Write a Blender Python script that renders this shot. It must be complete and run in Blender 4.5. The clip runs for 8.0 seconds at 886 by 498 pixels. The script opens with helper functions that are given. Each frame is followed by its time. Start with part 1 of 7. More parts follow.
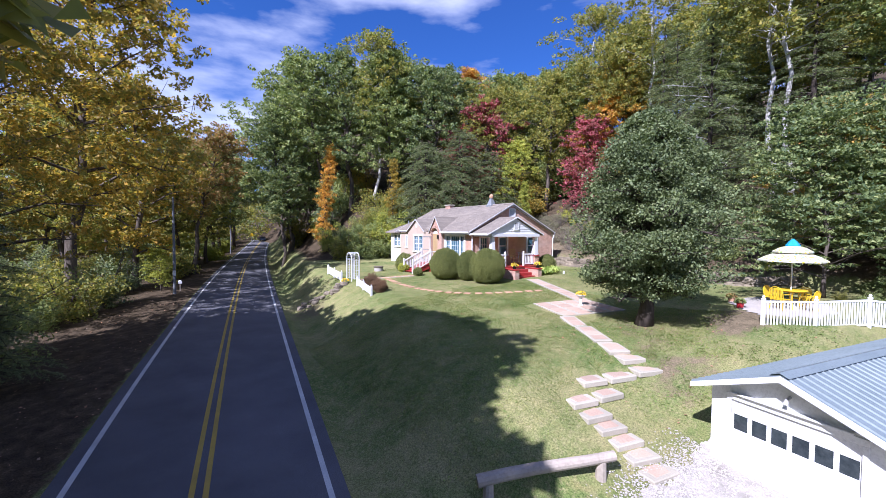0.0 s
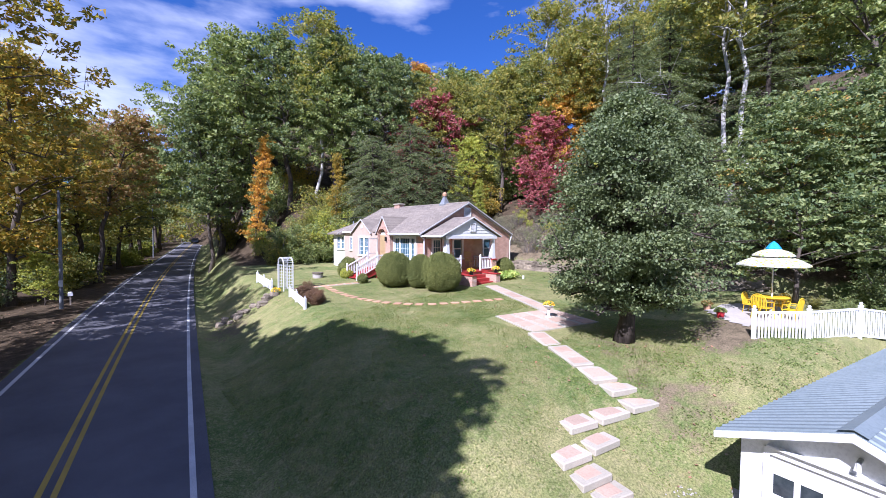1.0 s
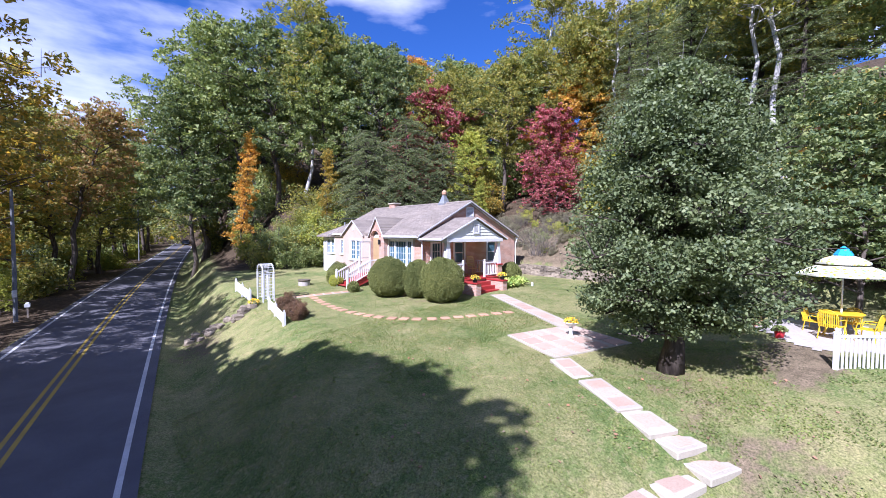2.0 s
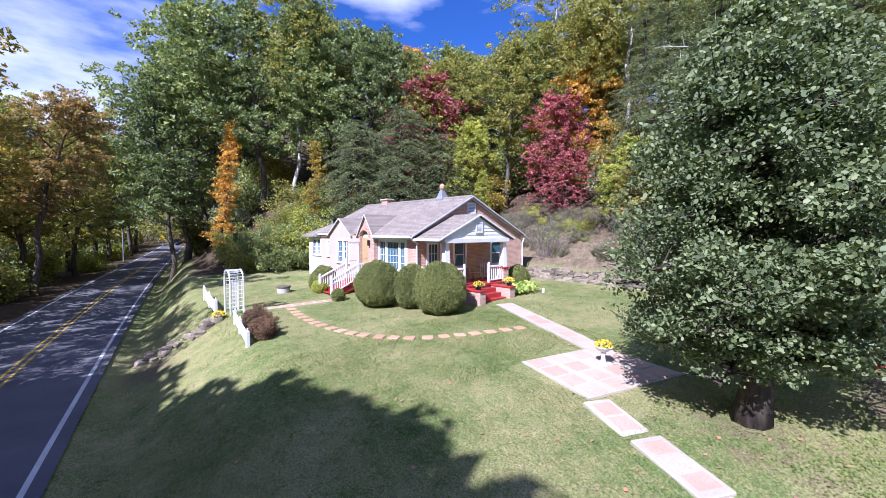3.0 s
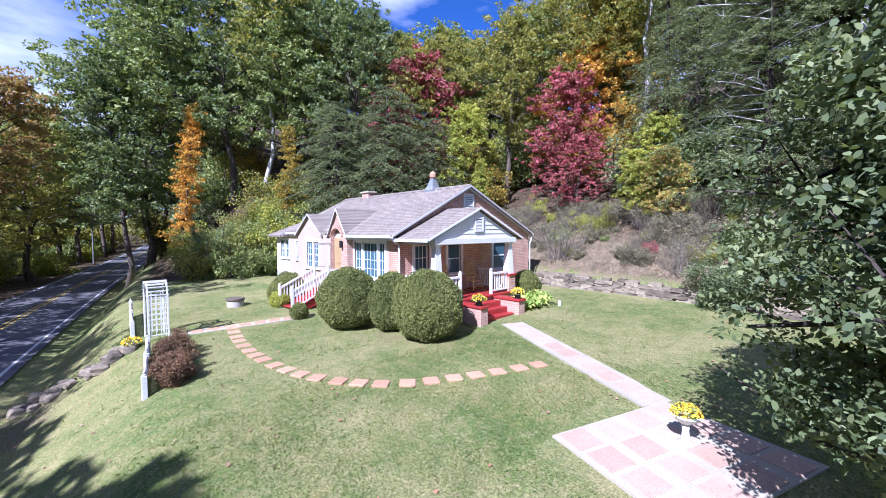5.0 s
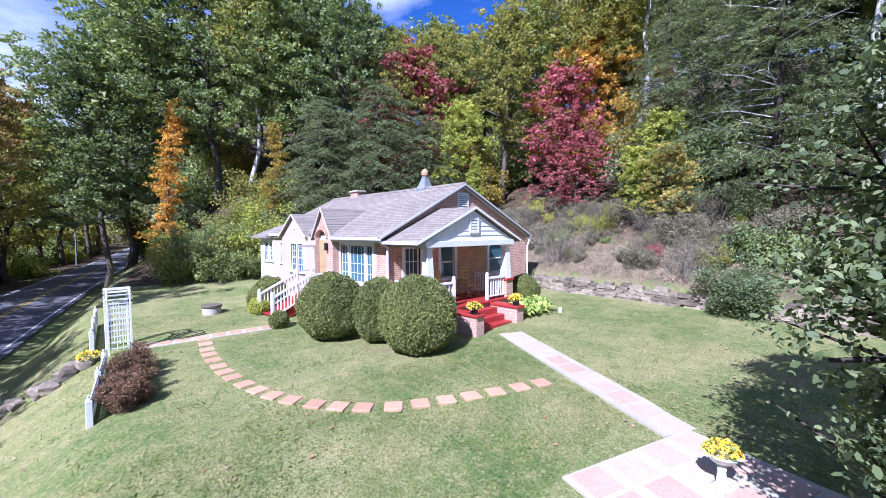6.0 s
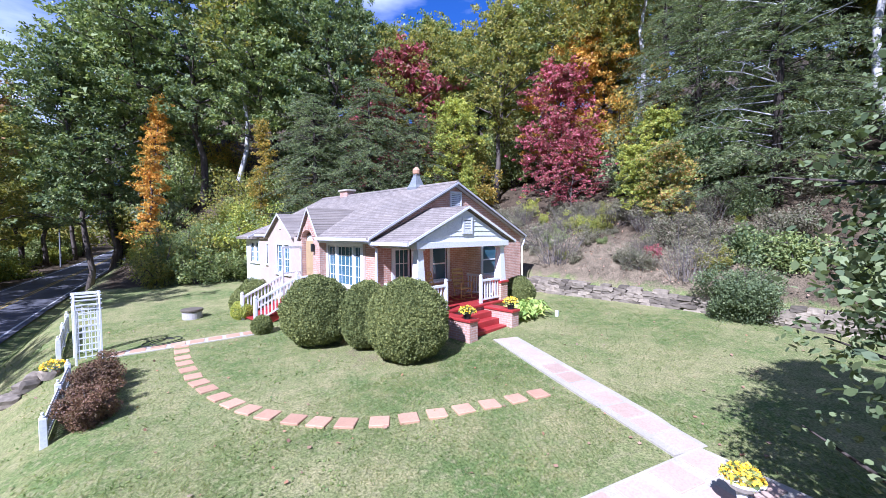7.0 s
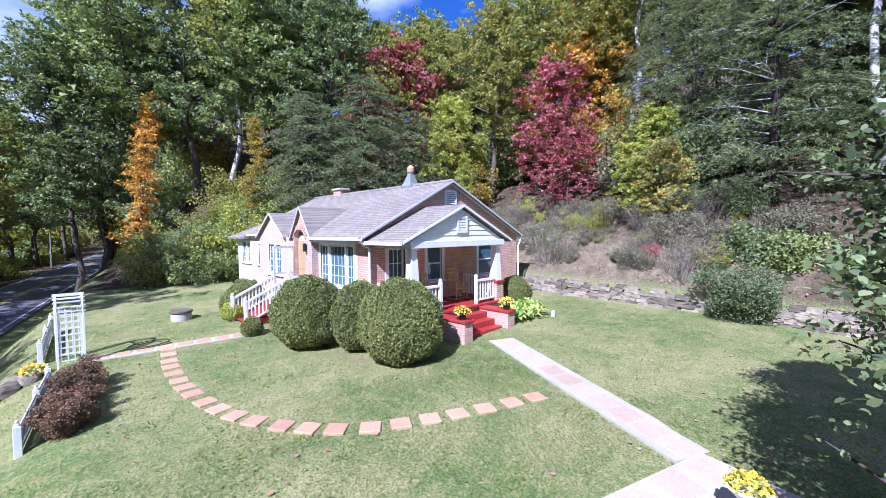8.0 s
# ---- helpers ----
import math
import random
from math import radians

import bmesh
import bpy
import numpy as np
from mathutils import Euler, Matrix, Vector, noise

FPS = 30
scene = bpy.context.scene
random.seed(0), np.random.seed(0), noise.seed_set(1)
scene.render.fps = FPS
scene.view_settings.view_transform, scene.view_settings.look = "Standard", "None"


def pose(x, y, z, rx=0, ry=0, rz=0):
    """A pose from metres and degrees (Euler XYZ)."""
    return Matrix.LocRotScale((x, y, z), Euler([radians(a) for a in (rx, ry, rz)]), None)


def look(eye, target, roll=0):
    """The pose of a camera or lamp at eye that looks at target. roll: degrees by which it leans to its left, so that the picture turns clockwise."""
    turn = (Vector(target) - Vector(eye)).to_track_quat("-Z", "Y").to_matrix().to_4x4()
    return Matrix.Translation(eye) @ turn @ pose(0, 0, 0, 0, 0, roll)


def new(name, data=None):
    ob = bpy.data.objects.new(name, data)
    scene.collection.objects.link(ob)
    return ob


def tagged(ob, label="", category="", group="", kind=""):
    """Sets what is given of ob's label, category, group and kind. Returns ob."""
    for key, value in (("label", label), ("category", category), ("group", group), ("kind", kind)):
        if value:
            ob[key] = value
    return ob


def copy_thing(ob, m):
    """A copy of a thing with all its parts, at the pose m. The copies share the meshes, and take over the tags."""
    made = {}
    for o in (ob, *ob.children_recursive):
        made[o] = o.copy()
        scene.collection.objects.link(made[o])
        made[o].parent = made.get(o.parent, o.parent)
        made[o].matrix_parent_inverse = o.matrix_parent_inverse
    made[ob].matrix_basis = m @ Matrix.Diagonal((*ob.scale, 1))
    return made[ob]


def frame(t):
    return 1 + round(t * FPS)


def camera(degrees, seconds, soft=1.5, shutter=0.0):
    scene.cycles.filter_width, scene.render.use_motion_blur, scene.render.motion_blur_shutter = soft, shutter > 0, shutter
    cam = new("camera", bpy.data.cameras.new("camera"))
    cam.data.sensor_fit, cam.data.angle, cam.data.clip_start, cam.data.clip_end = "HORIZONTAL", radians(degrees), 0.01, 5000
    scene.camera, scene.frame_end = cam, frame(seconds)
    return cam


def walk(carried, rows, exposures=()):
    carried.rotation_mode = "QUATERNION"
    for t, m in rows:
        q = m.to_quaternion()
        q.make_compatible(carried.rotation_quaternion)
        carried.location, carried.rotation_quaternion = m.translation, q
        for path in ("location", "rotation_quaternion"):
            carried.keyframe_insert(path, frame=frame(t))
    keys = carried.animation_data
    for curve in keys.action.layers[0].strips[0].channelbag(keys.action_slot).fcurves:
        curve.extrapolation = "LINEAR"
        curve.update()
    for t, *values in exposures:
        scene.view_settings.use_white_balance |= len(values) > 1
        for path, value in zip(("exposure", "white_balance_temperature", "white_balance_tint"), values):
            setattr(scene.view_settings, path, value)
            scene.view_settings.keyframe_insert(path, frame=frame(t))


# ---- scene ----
cam = camera(95.5, 8.0, soft=0.7)
PATH = [
    (0, (-5.068, 2.02, 3.0), (-3.926, 3.66, 2.92), 0.4),
    (0.5, (-4.191, 3.193, 2.962), (-2.933, 4.746, 2.888), 0.4),
    (1, (-3.318, 4.286, 3.021), (-1.985, 5.775, 2.949), 0.4),
    (1.5, (-2.577, 5.294, 3.113), (-1.233, 6.774, 3.042), 0.2),
    (3, (0.231, 8.421, 3.262), (1.579, 9.895, 3.178), -0.1),
    (3.5, (1.179, 9.474, 3.287), (2.533, 10.943, 3.2), -0.3),
    (4, (1.955, 10.271, 3.278), (3.309, 11.74, 3.19), -0.3),
    (4.5, (2.617, 10.826, 3.238), (3.974, 12.292, 3.148), -0.3),
    (6, (3.975, 12.067, 3.279), (5.359, 13.508, 3.191), -0.3),
    (6.5, (4.268, 12.303, 3.259), (5.664, 13.733, 3.173), -0.3),
    (7, (4.451, 12.459, 3.279), (5.857, 13.879, 3.193), -0.3),
    (7.5, (4.575, 12.554, 3.289), (5.988, 13.966, 3.202), -0.3),
    (8, (4.672, 12.599, 3.262), (6.091, 14.006, 3.174), -0.4),
]
EXPOSURES = [(0.0, 0.92, 5450, 27), (2.5, 1.1, 5350, 30), (8.0, 1.12, 4980, 27)]
walk(cam, [(t, look(eye, target, roll)) for t, eye, target, roll in PATH], EXPOSURES)

# ---- light ----
SUN_DIR = Vector((-0.685, -0.245, 0.695)).normalized()
world = bpy.data.worlds.new("sky")
scene.world = world
world.use_nodes = True
wn, wl = world.node_tree.nodes, world.node_tree.links
wn.clear()
sky = wn.new("ShaderNodeTexSky")
sky.sky_type = "NISHITA"
sky.sun_disc = False
sky.sun_elevation = math.asin(SUN_DIR.z)
sky.sun_rotation = math.atan2(SUN_DIR.x, SUN_DIR.y)
sky.air_density, sky.dust_density, sky.ozone_density = 1.3, 0.2, 7.0
wc = wn.new("ShaderNodeTexCoord")
wm = wn.new("ShaderNodeMapping")
wm.inputs["Scale"].default_value = (1.0, 1.0, 3.2)
cloud = wn.new("ShaderNodeTexNoise")
cloud.inputs["Scale"].default_value = 2.3
cloud.inputs["Detail"].default_value = 7
cloud.inputs["Roughness"].default_value = 0.52
ramp = wn.new("ShaderNodeValToRGB")
ramp.color_ramp.elements[0].position, ramp.color_ramp.elements[1].position = 0.46, 0.68
mix = wn.new("ShaderNodeMix")
mix.data_type = "RGBA"
mix.inputs["B"].default_value = (11.0, 11.6, 12.6, 1)
back = wn.new("ShaderNodeBackground")
back.inputs["Strength"].default_value = 0.05
wo = wn.new("ShaderNodeOutputWorld")
wl.new(wc.outputs["Generated"], wm.inputs["Vector"])
wl.new(wm.outputs["Vector"], cloud.inputs["Vector"])
wl.new(cloud.outputs["Fac"], ramp.inputs["Fac"])
wl.new(ramp.outputs["Color"], mix.inputs["Factor"])
tint = wn.new("ShaderNodeMix")
tint.data_type, tint.blend_type = "RGBA", "MULTIPLY"
tint.inputs["Factor"].default_value = 1.0
tint.inputs["B"].default_value = (0.56, 0.86, 1.36, 1)
wl.new(sky.outputs["Color"], tint.inputs["A"])
wl.new(tint.outputs["Result"], mix.inputs["A"])
wl.new(mix.outputs["Result"], back.inputs["Color"])
wl.new(back.outputs["Background"], wo.inputs["Surface"])
sun_data = bpy.data.lights.new("sun", "SUN")
sun_data.energy, sun_data.angle, sun_data.color = 5.0, radians(0.55), (1.0, 0.97, 0.92)
sun = new("sun", sun_data)
sun.matrix_world = look(SUN_DIR * 60, (0, 0, 0))

# ---- materials ----
def base_material(name, rough=0.8, metal=0.0, spec=0.3):
    m = bpy.data.materials.new(name)
    m.use_nodes = True
    b = m.node_tree.nodes["Principled BSDF"]
    b.inputs["Roughness"].default_value = rough
    b.inputs["Metallic"].default_value = metal
    b.inputs["Specular IOR Level"].default_value = spec
    return m, m.node_tree.nodes, m.node_tree.links, b


def noise_node(n, l, coord, scale, detail=5, rough=0.6, dist=0.0):
    t = n.new("ShaderNodeTexNoise")
    t.inputs["Scale"].default_value = scale
    t.inputs["Detail"].default_value = detail
    t.inputs["Roughness"].default_value = rough
    t.inputs["Distortion"].default_value = dist
    l.new(coord, t.inputs["Vector"])
    return t.outputs["Fac"]


def ramp_node(n, l, fac, stops):
    r = n.new("ShaderNodeValToRGB")
    while len(r.color_ramp.elements) < len(stops):
        r.color_ramp.elements.new(0.5)
    for e, (p, c) in zip(r.color_ramp.elements, stops):
        e.position, e.color = p, (*c, 1)
    l.new(fac, r.inputs["Fac"])
    return r.outputs["Color"]


def mix_node(n, l, fac, a, b, mode="MIX"):
    x = n.new("ShaderNodeMix")
    x.data_type, x.blend_type = "RGBA", mode
    for key, v in (("Factor", fac), ("A", a), ("B", b)):
        if isinstance(v, (int, float)):
            x.inputs[key].default_value = v
        elif isinstance(v, tuple):
            x.inputs[key].default_value = (*v, 1)
        else:
            l.new(v, x.inputs[key])
    return x.outputs["Result"]


def bump_node(n, l, b, height, strength=0.3, dist=0.02):
    k = n.new("ShaderNodeBump")
    k.inputs["Strength"].default_value = strength
    k.inputs["Distance"].default_value = dist
    l.new(height, k.inputs["Height"])
    l.new(k.outputs["Normal"], b.inputs["Normal"])


def place(n):
    return n.new("ShaderNodeNewGeometry").outputs["Position"]


def plain(name, c, c2=None, rough=0.7, metal=0.0, fine=18.0, coarse=1.3, bump=0.15, spec=0.3, vary=0.0):
    """Paint, wood, stone and the like: two colours mixed by coarse and fine noise."""
    m, n, l, b = base_material(name, rough, metal, spec)
    c2 = c2 or tuple(v * 0.78 for v in c)
    p = place(n)
    big = noise_node(n, l, p, coarse, 4, 0.6)
    small = noise_node(n, l, p, fine, 6, 0.65)
    col = ramp_node(n, l, big, [(0.35, c), (0.75, c2)])
    dark = tuple(v * 0.7 for v in c2)
    f = ramp_node(n, l, small, [(0.45, (0, 0, 0)), (0.85, (0.8, 0.8, 0.8))])
    col = mix_node(n, l, f, col, dark)
    if vary:
        oi = n.new("ShaderNodeObjectInfo").outputs["Random"]
        v = ramp_node(n, l, oi, [(0, (1 - vary,) * 3), (1, (1 + vary,) * 3)])
        col = mix_node(n, l, 1.0, col, v, "MULTIPLY")
    l.new(col, b.inputs["Base Color"])
    bump_node(n, l, b, small, bump, 0.01)
    return m


def leafy(name, colours, trans=0.3, rough=0.6):
    """Leaves: each one takes its own shade out of a row of colours."""
    m, n, l, b = base_material(name, rough, 0, 0.35)
    isl = n.new("ShaderNodeNewGeometry").outputs["Random Per Island"]
    colours = [(r * 1.8, g * 1.72, b * 1.7 + 0.018) for r, g, b in colours]
    k = len(colours) - 1
    col = ramp_node(n, l, isl, [(i / k, c) for i, c in enumerate(colours)])
    big = noise_node(n, l, place(n), 0.55, 3)
    shade = ramp_node(n, l, big, [(0.3, (0.72, 0.75, 0.7)), (0.7, (1.2, 1.15, 1.1))])
    col = mix_node(n, l, 1.0, col, shade, "MULTIPLY")
    l.new(col, b.inputs["Base Color"])
    t = n.new("ShaderNodeBsdfTranslucent")
    l.new(mix_node(n, l, 1.0, col, (1.25, 1.3, 0.7), "MULTIPLY"), t.inputs["Color"])
    s = n.new("ShaderNodeMixShader")
    s.inputs["Fac"].default_value = trans
    l.new(b.outputs["BSDF"], s.inputs[1])
    l.new(t.outputs["BSDF"], s.inputs[2])
    l.new(s.outputs["Shader"], n["Material Output"].inputs["Surface"])
    return m


def brick_material(name, c1, c2, mortar, flip=False):
    """Running-bond brick; courses follow world height, lengths follow the wall."""
    m, n, l, b = base_material(name, 0.85, 0, 0.2)
    g = n.new("ShaderNodeNewGeometry")
    sep = n.new("ShaderNodeSeparateXYZ")
    l.new(g.outputs["Position"], sep.inputs[0])
    add = n.new("ShaderNodeMath")
    l.new(sep.outputs["X"], add.inputs[0])
    l.new(sep.outputs["Y"], add.inputs[1])
    com = n.new("ShaderNodeCombineXYZ")
    l.new(add.outputs[0], com.inputs["X"])
    l.new(sep.outputs["Z"], com.inputs["Y"])
    t = n.new("ShaderNodeTexBrick")
    t.inputs["Scale"].default_value = 1.0
    t.inputs["Brick Width"].default_value, t.inputs["Row Height"].default_value = 0.215, 0.072
    t.inputs["Mortar Size"].default_value, t.inputs["Mortar Smooth"].default_value = 0.007, 0.2
    t.inputs["Color1"].default_value, t.inputs["Color2"].default_value = (*c1, 1), (*c2, 1)
    t.inputs["Mortar"].default_value = (*mortar, 1)
    l.new(com.outputs[0], t.inputs["Vector"])
    grime = noise_node(n, l, g.outputs["Position"], 1.6, 6)
    f = ramp_node(n, l, grime, [(0.35, (0.8, 0.78, 0.76)), (0.7, (1.12, 1.1, 1.08))])
    l.new(mix_node(n, l, 1.0, t.outputs["Color"], f, "MULTIPLY"), b.inputs["Base Color"])
    inv = n.new("ShaderNodeMath")
    inv.operation = "SUBTRACT"
    inv.inputs[0].default_value = 1.0
    l.new(t.outputs["Fac"], inv.inputs[1])
    bump_node(n, l, b, inv.outputs[0], 0.6, 0.012)
    return m


def shingle_material(name, c1, c2):
    m, n, l, b = base_material(name, 0.95, 0, 0.15)
    g = n.new("ShaderNodeNewGeometry")
    sep = n.new("ShaderNodeSeparateXYZ")
    l.new(g.outputs["Position"], sep.inputs[0])
    com = n.new("ShaderNodeCombineXYZ")
    l.new(sep.outputs["Y"], com.inputs["X"])
    l.new(sep.outputs["Z"], com.inputs["Y"])
    t = n.new("ShaderNodeTexBrick")
    t.inputs["Scale"].default_value = 1.0
    t.inputs["Brick Width"].default_value, t.inputs["Row Height"].default_value = 0.27, 0.066
    t.inputs["Mortar Size"].default_value, t.inputs["Mortar Smooth"].default_value = 0.006, 0.3
    t.inputs["Color1"].default_value, t.inputs["Color2"].default_value = (*c1, 1), (*c2, 1)
    t.inputs["Mortar"].default_value = (*[v * 0.45 for v in c2], 1)
    l.new(com.outputs[0], t.inputs["Vector"])
    big = noise_node(n, l, g.outputs["Position"], 0.9, 5)
    f = ramp_node(n, l, big, [(0.3, (0.82, 0.82, 0.82)), (0.7, (1.12, 1.1, 1.06))])
    fine = noise_node(n, l, g.outputs["Position"], 60, 3)
    f2 = ramp_node(n, l, fine, [(0.3, (0.8, 0.8, 0.8)), (0.7, (1.15, 1.15, 1.15))])
    col = mix_node(n, l, 1.0, t.outputs["Color"], f, "MULTIPLY")
    l.new(mix_node(n, l, 1.0, col, f2, "MULTIPLY"), b.inputs["Base Color"])
    bump_node(n, l, b, t.outputs["Fac"], -0.5, 0.012)
    return m


def ground_material():
    """Lawn near the house, leaf litter under the woods: mixed by place."""
    m, n, l, b = base_material("turf", 0.95, 0, 0.1)
    p = place(n)
    big = noise_node(n, l, p, 0.35, 5, 0.6)
    mid = noise_node(n, l, p, 2.2, 6, 0.65, 0.4)
    fine = noise_node(n, l, p, 26, 4, 0.7)
    grass = ramp_node(n, l, mid, [(0.25, (0.075, 0.125, 0.036)), (0.5, (0.14, 0.18, 0.06)), (0.72, (0.25, 0.23, 0.10))])
    dry = ramp_node(n, l, mid, [(0.3, (0.225, 0.225, 0.09)), (0.7, (0.35, 0.30, 0.16))])
    grass = mix_node(n, l, ramp_node(n, l, big, [(0.40, (0, 0, 0)), (0.60, (0.75, 0.75, 0.75))]), grass, dry)
    clod = noise_node(n, l, p, 8, 4, 0.7)
    grass = mix_node(n, l, ramp_node(n, l, clod, [(0.50, (0, 0, 0)), (0.62, (0.7, 0.7, 0.7))]), grass, (0.27, 0.245, 0.13))
    sp = ramp_node(n, l, fine, [(0.32, (0.4, 0.46, 0.36)), (0.68, (1.5, 1.45, 1.35))])
    grass = mix_node(n, l, 1.0, grass, sp, "MULTIPLY")
    lit = ramp_node(n, l, mid, [(0.25, (0.035, 0.025, 0.018)), (0.5, (0.075, 0.055, 0.038)), (0.8, (0.17, 0.125, 0.085))])
    so = n.new("ShaderNodeAttribute")
    so.attribute_name = "soil"
    lit = mix_node(n, l, so.outputs["Fac"], lit, ramp_node(n, l, mid, [(0.3, (0.095, 0.075, 0.052)), (0.7, (0.25, 0.195, 0.135))]))
    lit = mix_node(n, l, 1.0, lit, sp, "MULTIPLY")
    at = n.new("ShaderNodeAttribute")
    at.attribute_name = "litter"
    wob = n.new("ShaderNodeMath")
    wob.operation = "MULTIPLY_ADD"
    l.new(mid, wob.inputs[0])
    wob.inputs[1].default_value = 1.2
    wob.inputs[2].default_value = -0.6
    s = n.new("ShaderNodeMath")
    l.new(at.outputs["Fac"], s.inputs[0])
    l.new(wob.outputs[0], s.inputs[1])
    f = ramp_node(n, l, s.outputs[0], [(0.35, (0, 0, 0)), (0.65, (1, 1, 1))])
    l.new(mix_node(n, l, f, grass, lit), b.inputs["Base Color"])
    bump_node(n, l, b, fine, 0.6, 0.05)
    return m


def asphalt_material():
    m, n, l, b = base_material("asphalt", 0.85, 0, 0.3)
    p = place(n)
    big = noise_node(n, l, p, 0.5, 5)
    fine = noise_node(n, l, p, 70, 3, 0.8)
    col = ramp_node(n, l, big, [(0.3, (0.085, 0.085, 0.095)), (0.7, (0.13, 0.128, 0.14))])
    sp = ramp_node(n, l, fine, [(0.3, (0.65, 0.65, 0.65)), (0.75, (1.4, 1.4, 1.4))])
    l.new(mix_node(n, l, 1.0, col, sp, "MULTIPLY"), b.inputs["Base Color"])
    bump_node(n, l, b, fine, 0.4, 0.006)
    return m


def glass_material():
    m, n, l, b = base_material("sky_tinted_glass", 0.02, 0, 0.5)
    # blue-teal base stands in for the sky reflected in the panes
    b.inputs["Base Color"].default_value = (0.10, 0.20, 0.25, 1)
    b.inputs["Transmission Weight"].default_value = 0.45
    b.inputs["IOR"].default_value = 1.45
    return m


def dark_glass_material():
    m, n, l, b = base_material("dark_garage_glass", 0.06, 0, 0.35)
    grime = noise_node(n, l, place(n), 6, 4)
    l.new(ramp_node(n, l, grime, [(0.3, (0.018, 0.026, 0.03)), (0.7, (0.05, 0.062, 0.066))]), b.inputs["Base Color"])
    return m


def bark_material(name, c1, c2):
    m, n, l, b = base_material(name, 0.95, 0, 0.1)
    tc = n.new("ShaderNodeTexCoord").outputs["Object"]
    mp = n.new("ShaderNodeMapping")
    mp.inputs["Scale"].default_value = (9, 9, 1.6)
    l.new(tc, mp.inputs["Vector"])
    k = noise_node(n, l, mp.outputs["Vector"], 1.0, 6, 0.7, 0.5)
    l.new(ramp_node(n, l, k, [(0.35, c1), (0.65, c2)]), b.inputs["Base Color"])
    bump_node(n, l, b, k, 0.8, 0.03)
    return m


TURF, ASPHALT, GLASS, DARK_GLASS = ground_material(), asphalt_material(), glass_material(), dark_glass_material()
WHITE = plain("white_paint", (0.80, 0.80, 0.78), (0.72, 0.72, 0.69), 0.5, bump=0.05, coarse=2)
WHITE_OLD = plain("weathered_white_paint", (0.76, 0.76, 0.74), (0.62, 0.62, 0.58), 0.65, bump=0.1, coarse=3)
TRIM_GREY = plain("weathered_trim_paint", (0.56, 0.55, 0.53), (0.46, 0.45, 0.43), 0.6, bump=0.06)
WHITE_METAL = plain("white_enamelled_metal", (0.78, 0.79, 0.80), (0.7, 0.7, 0.7), 0.4, bump=0.03)
RED = plain("red_floor_paint", (0.36, 0.035, 0.03), (0.27, 0.03, 0.028), 0.45, bump=0.06)
YELLOW = plain("yellow_enamel", (0.78, 0.52, 0.02), (0.68, 0.42, 0.02), 0.4, bump=0.03)
DOOR_WOOD = plain("varnished_door_wood", (0.43, 0.31, 0.16), (0.36, 0.25, 0.12), 0.5, bump=0.08)
YELLOW_WOOD = plain("yellow_painted_wood", (0.57, 0.41, 0.14), (0.48, 0.34, 0.11), 0.55, bump=0.06)
BRICK = brick_material("red_brick", (0.60, 0.345, 0.24), (0.48, 0.255, 0.175), (0.68, 0.58, 0.49))
BRICK_PALE = brick_material("pale_pink_brick", (0.54, 0.34, 0.25), (0.46, 0.27, 0.20), (0.56, 0.48, 0.43))
SHINGLE = shingle_material("grey_shingle", (0.29, 0.252, 0.212), (0.225, 0.194, 0.162))
CREAM = plain("cream_stucco", (0.50, 0.40, 0.315), (0.44, 0.345, 0.27), 0.9, bump=0.2)
DARK_TRIM = plain("dark_brown_trim", (0.10, 0.07, 0.06), rough=0.6)
CONCRETE = plain("pale_concrete", (0.45, 0.405, 0.315), (0.37, 0.33, 0.255), 0.9, bump=0.3, fine=30, vary=0.1)
CONCRETE_GREY = plain("grey_concrete", (0.46, 0.42, 0.37), (0.36, 0.33, 0.29), 0.9, bump=0.3)
TERRACOTTA = plain("pink_clay_tile", (0.50, 0.30, 0.18), (0.42, 0.24, 0.145), 0.85, bump=0.2, fine=25, vary=0.14)
PALE_TILE = plain("washed_pink_tile", (0.48, 0.355, 0.265), (0.42, 0.285, 0.205), 0.85, bump=0.2, fine=25, vary=0.16)
STONE = plain("grey_field_stone", (0.26, 0.215, 0.15), (0.14, 0.116, 0.084), 0.9, bump=0.6, fine=9, coarse=3, vary=0.5)
GRAVEL = plain("white_gravel", (0.50, 0.46, 0.40), (0.22, 0.20, 0.165), 0.95, bump=0.8, fine=22, coarse=2.2)
METAL_ROOF = plain("galvanised_roof", (0.205, 0.245, 0.255), (0.165, 0.205, 0.215), 0.55, 0.1, bump=0.04, coarse=0.8, spec=0.5)
GALV = plain("galvanised_sheet", (0.55, 0.57, 0.58), (0.42, 0.44, 0.45), 0.4, 0.7, bump=0.05)
LINE_WHITE = plain("road_paint_white", (0.62, 0.62, 0.6), (0.42, 0.42, 0.41), 0.7, fine=40)
LINE_YELLOW = plain("road_paint_yellow", (0.48, 0.34, 0.06), (0.33, 0.24, 0.06), 0.7, fine=40)
LOG = plain("weathered_log", (0.42, 0.36, 0.29), (0.30, 0.25, 0.2), 0.95, bump=0.6, fine=12)
BLACK = plain("black_plastic", (0.02, 0.02, 0.022), rough=0.5)
CAST = plain("grey_cast_stone", (0.5, 0.5, 0.48), (0.4, 0.4, 0.38), 0.85)
POT_RED = plain("red_glazed_pot", (0.55, 0.03, 0.04), (0.42, 0.03, 0.03), 0.35)
# the rooms' dimness is put into this dark plaster colour
ROOM = plain("shade_toned_room_plaster", (0.12, 0.13, 0.14), rough=0.9)
BARK = bark_material("grey_brown_bark", (0.055, 0.043, 0.034), (0.16, 0.135, 0.11))
BARK_PALE = bark_material("pale_bark", (0.36, 0.34, 0.31), (0.58, 0.56, 0.52))
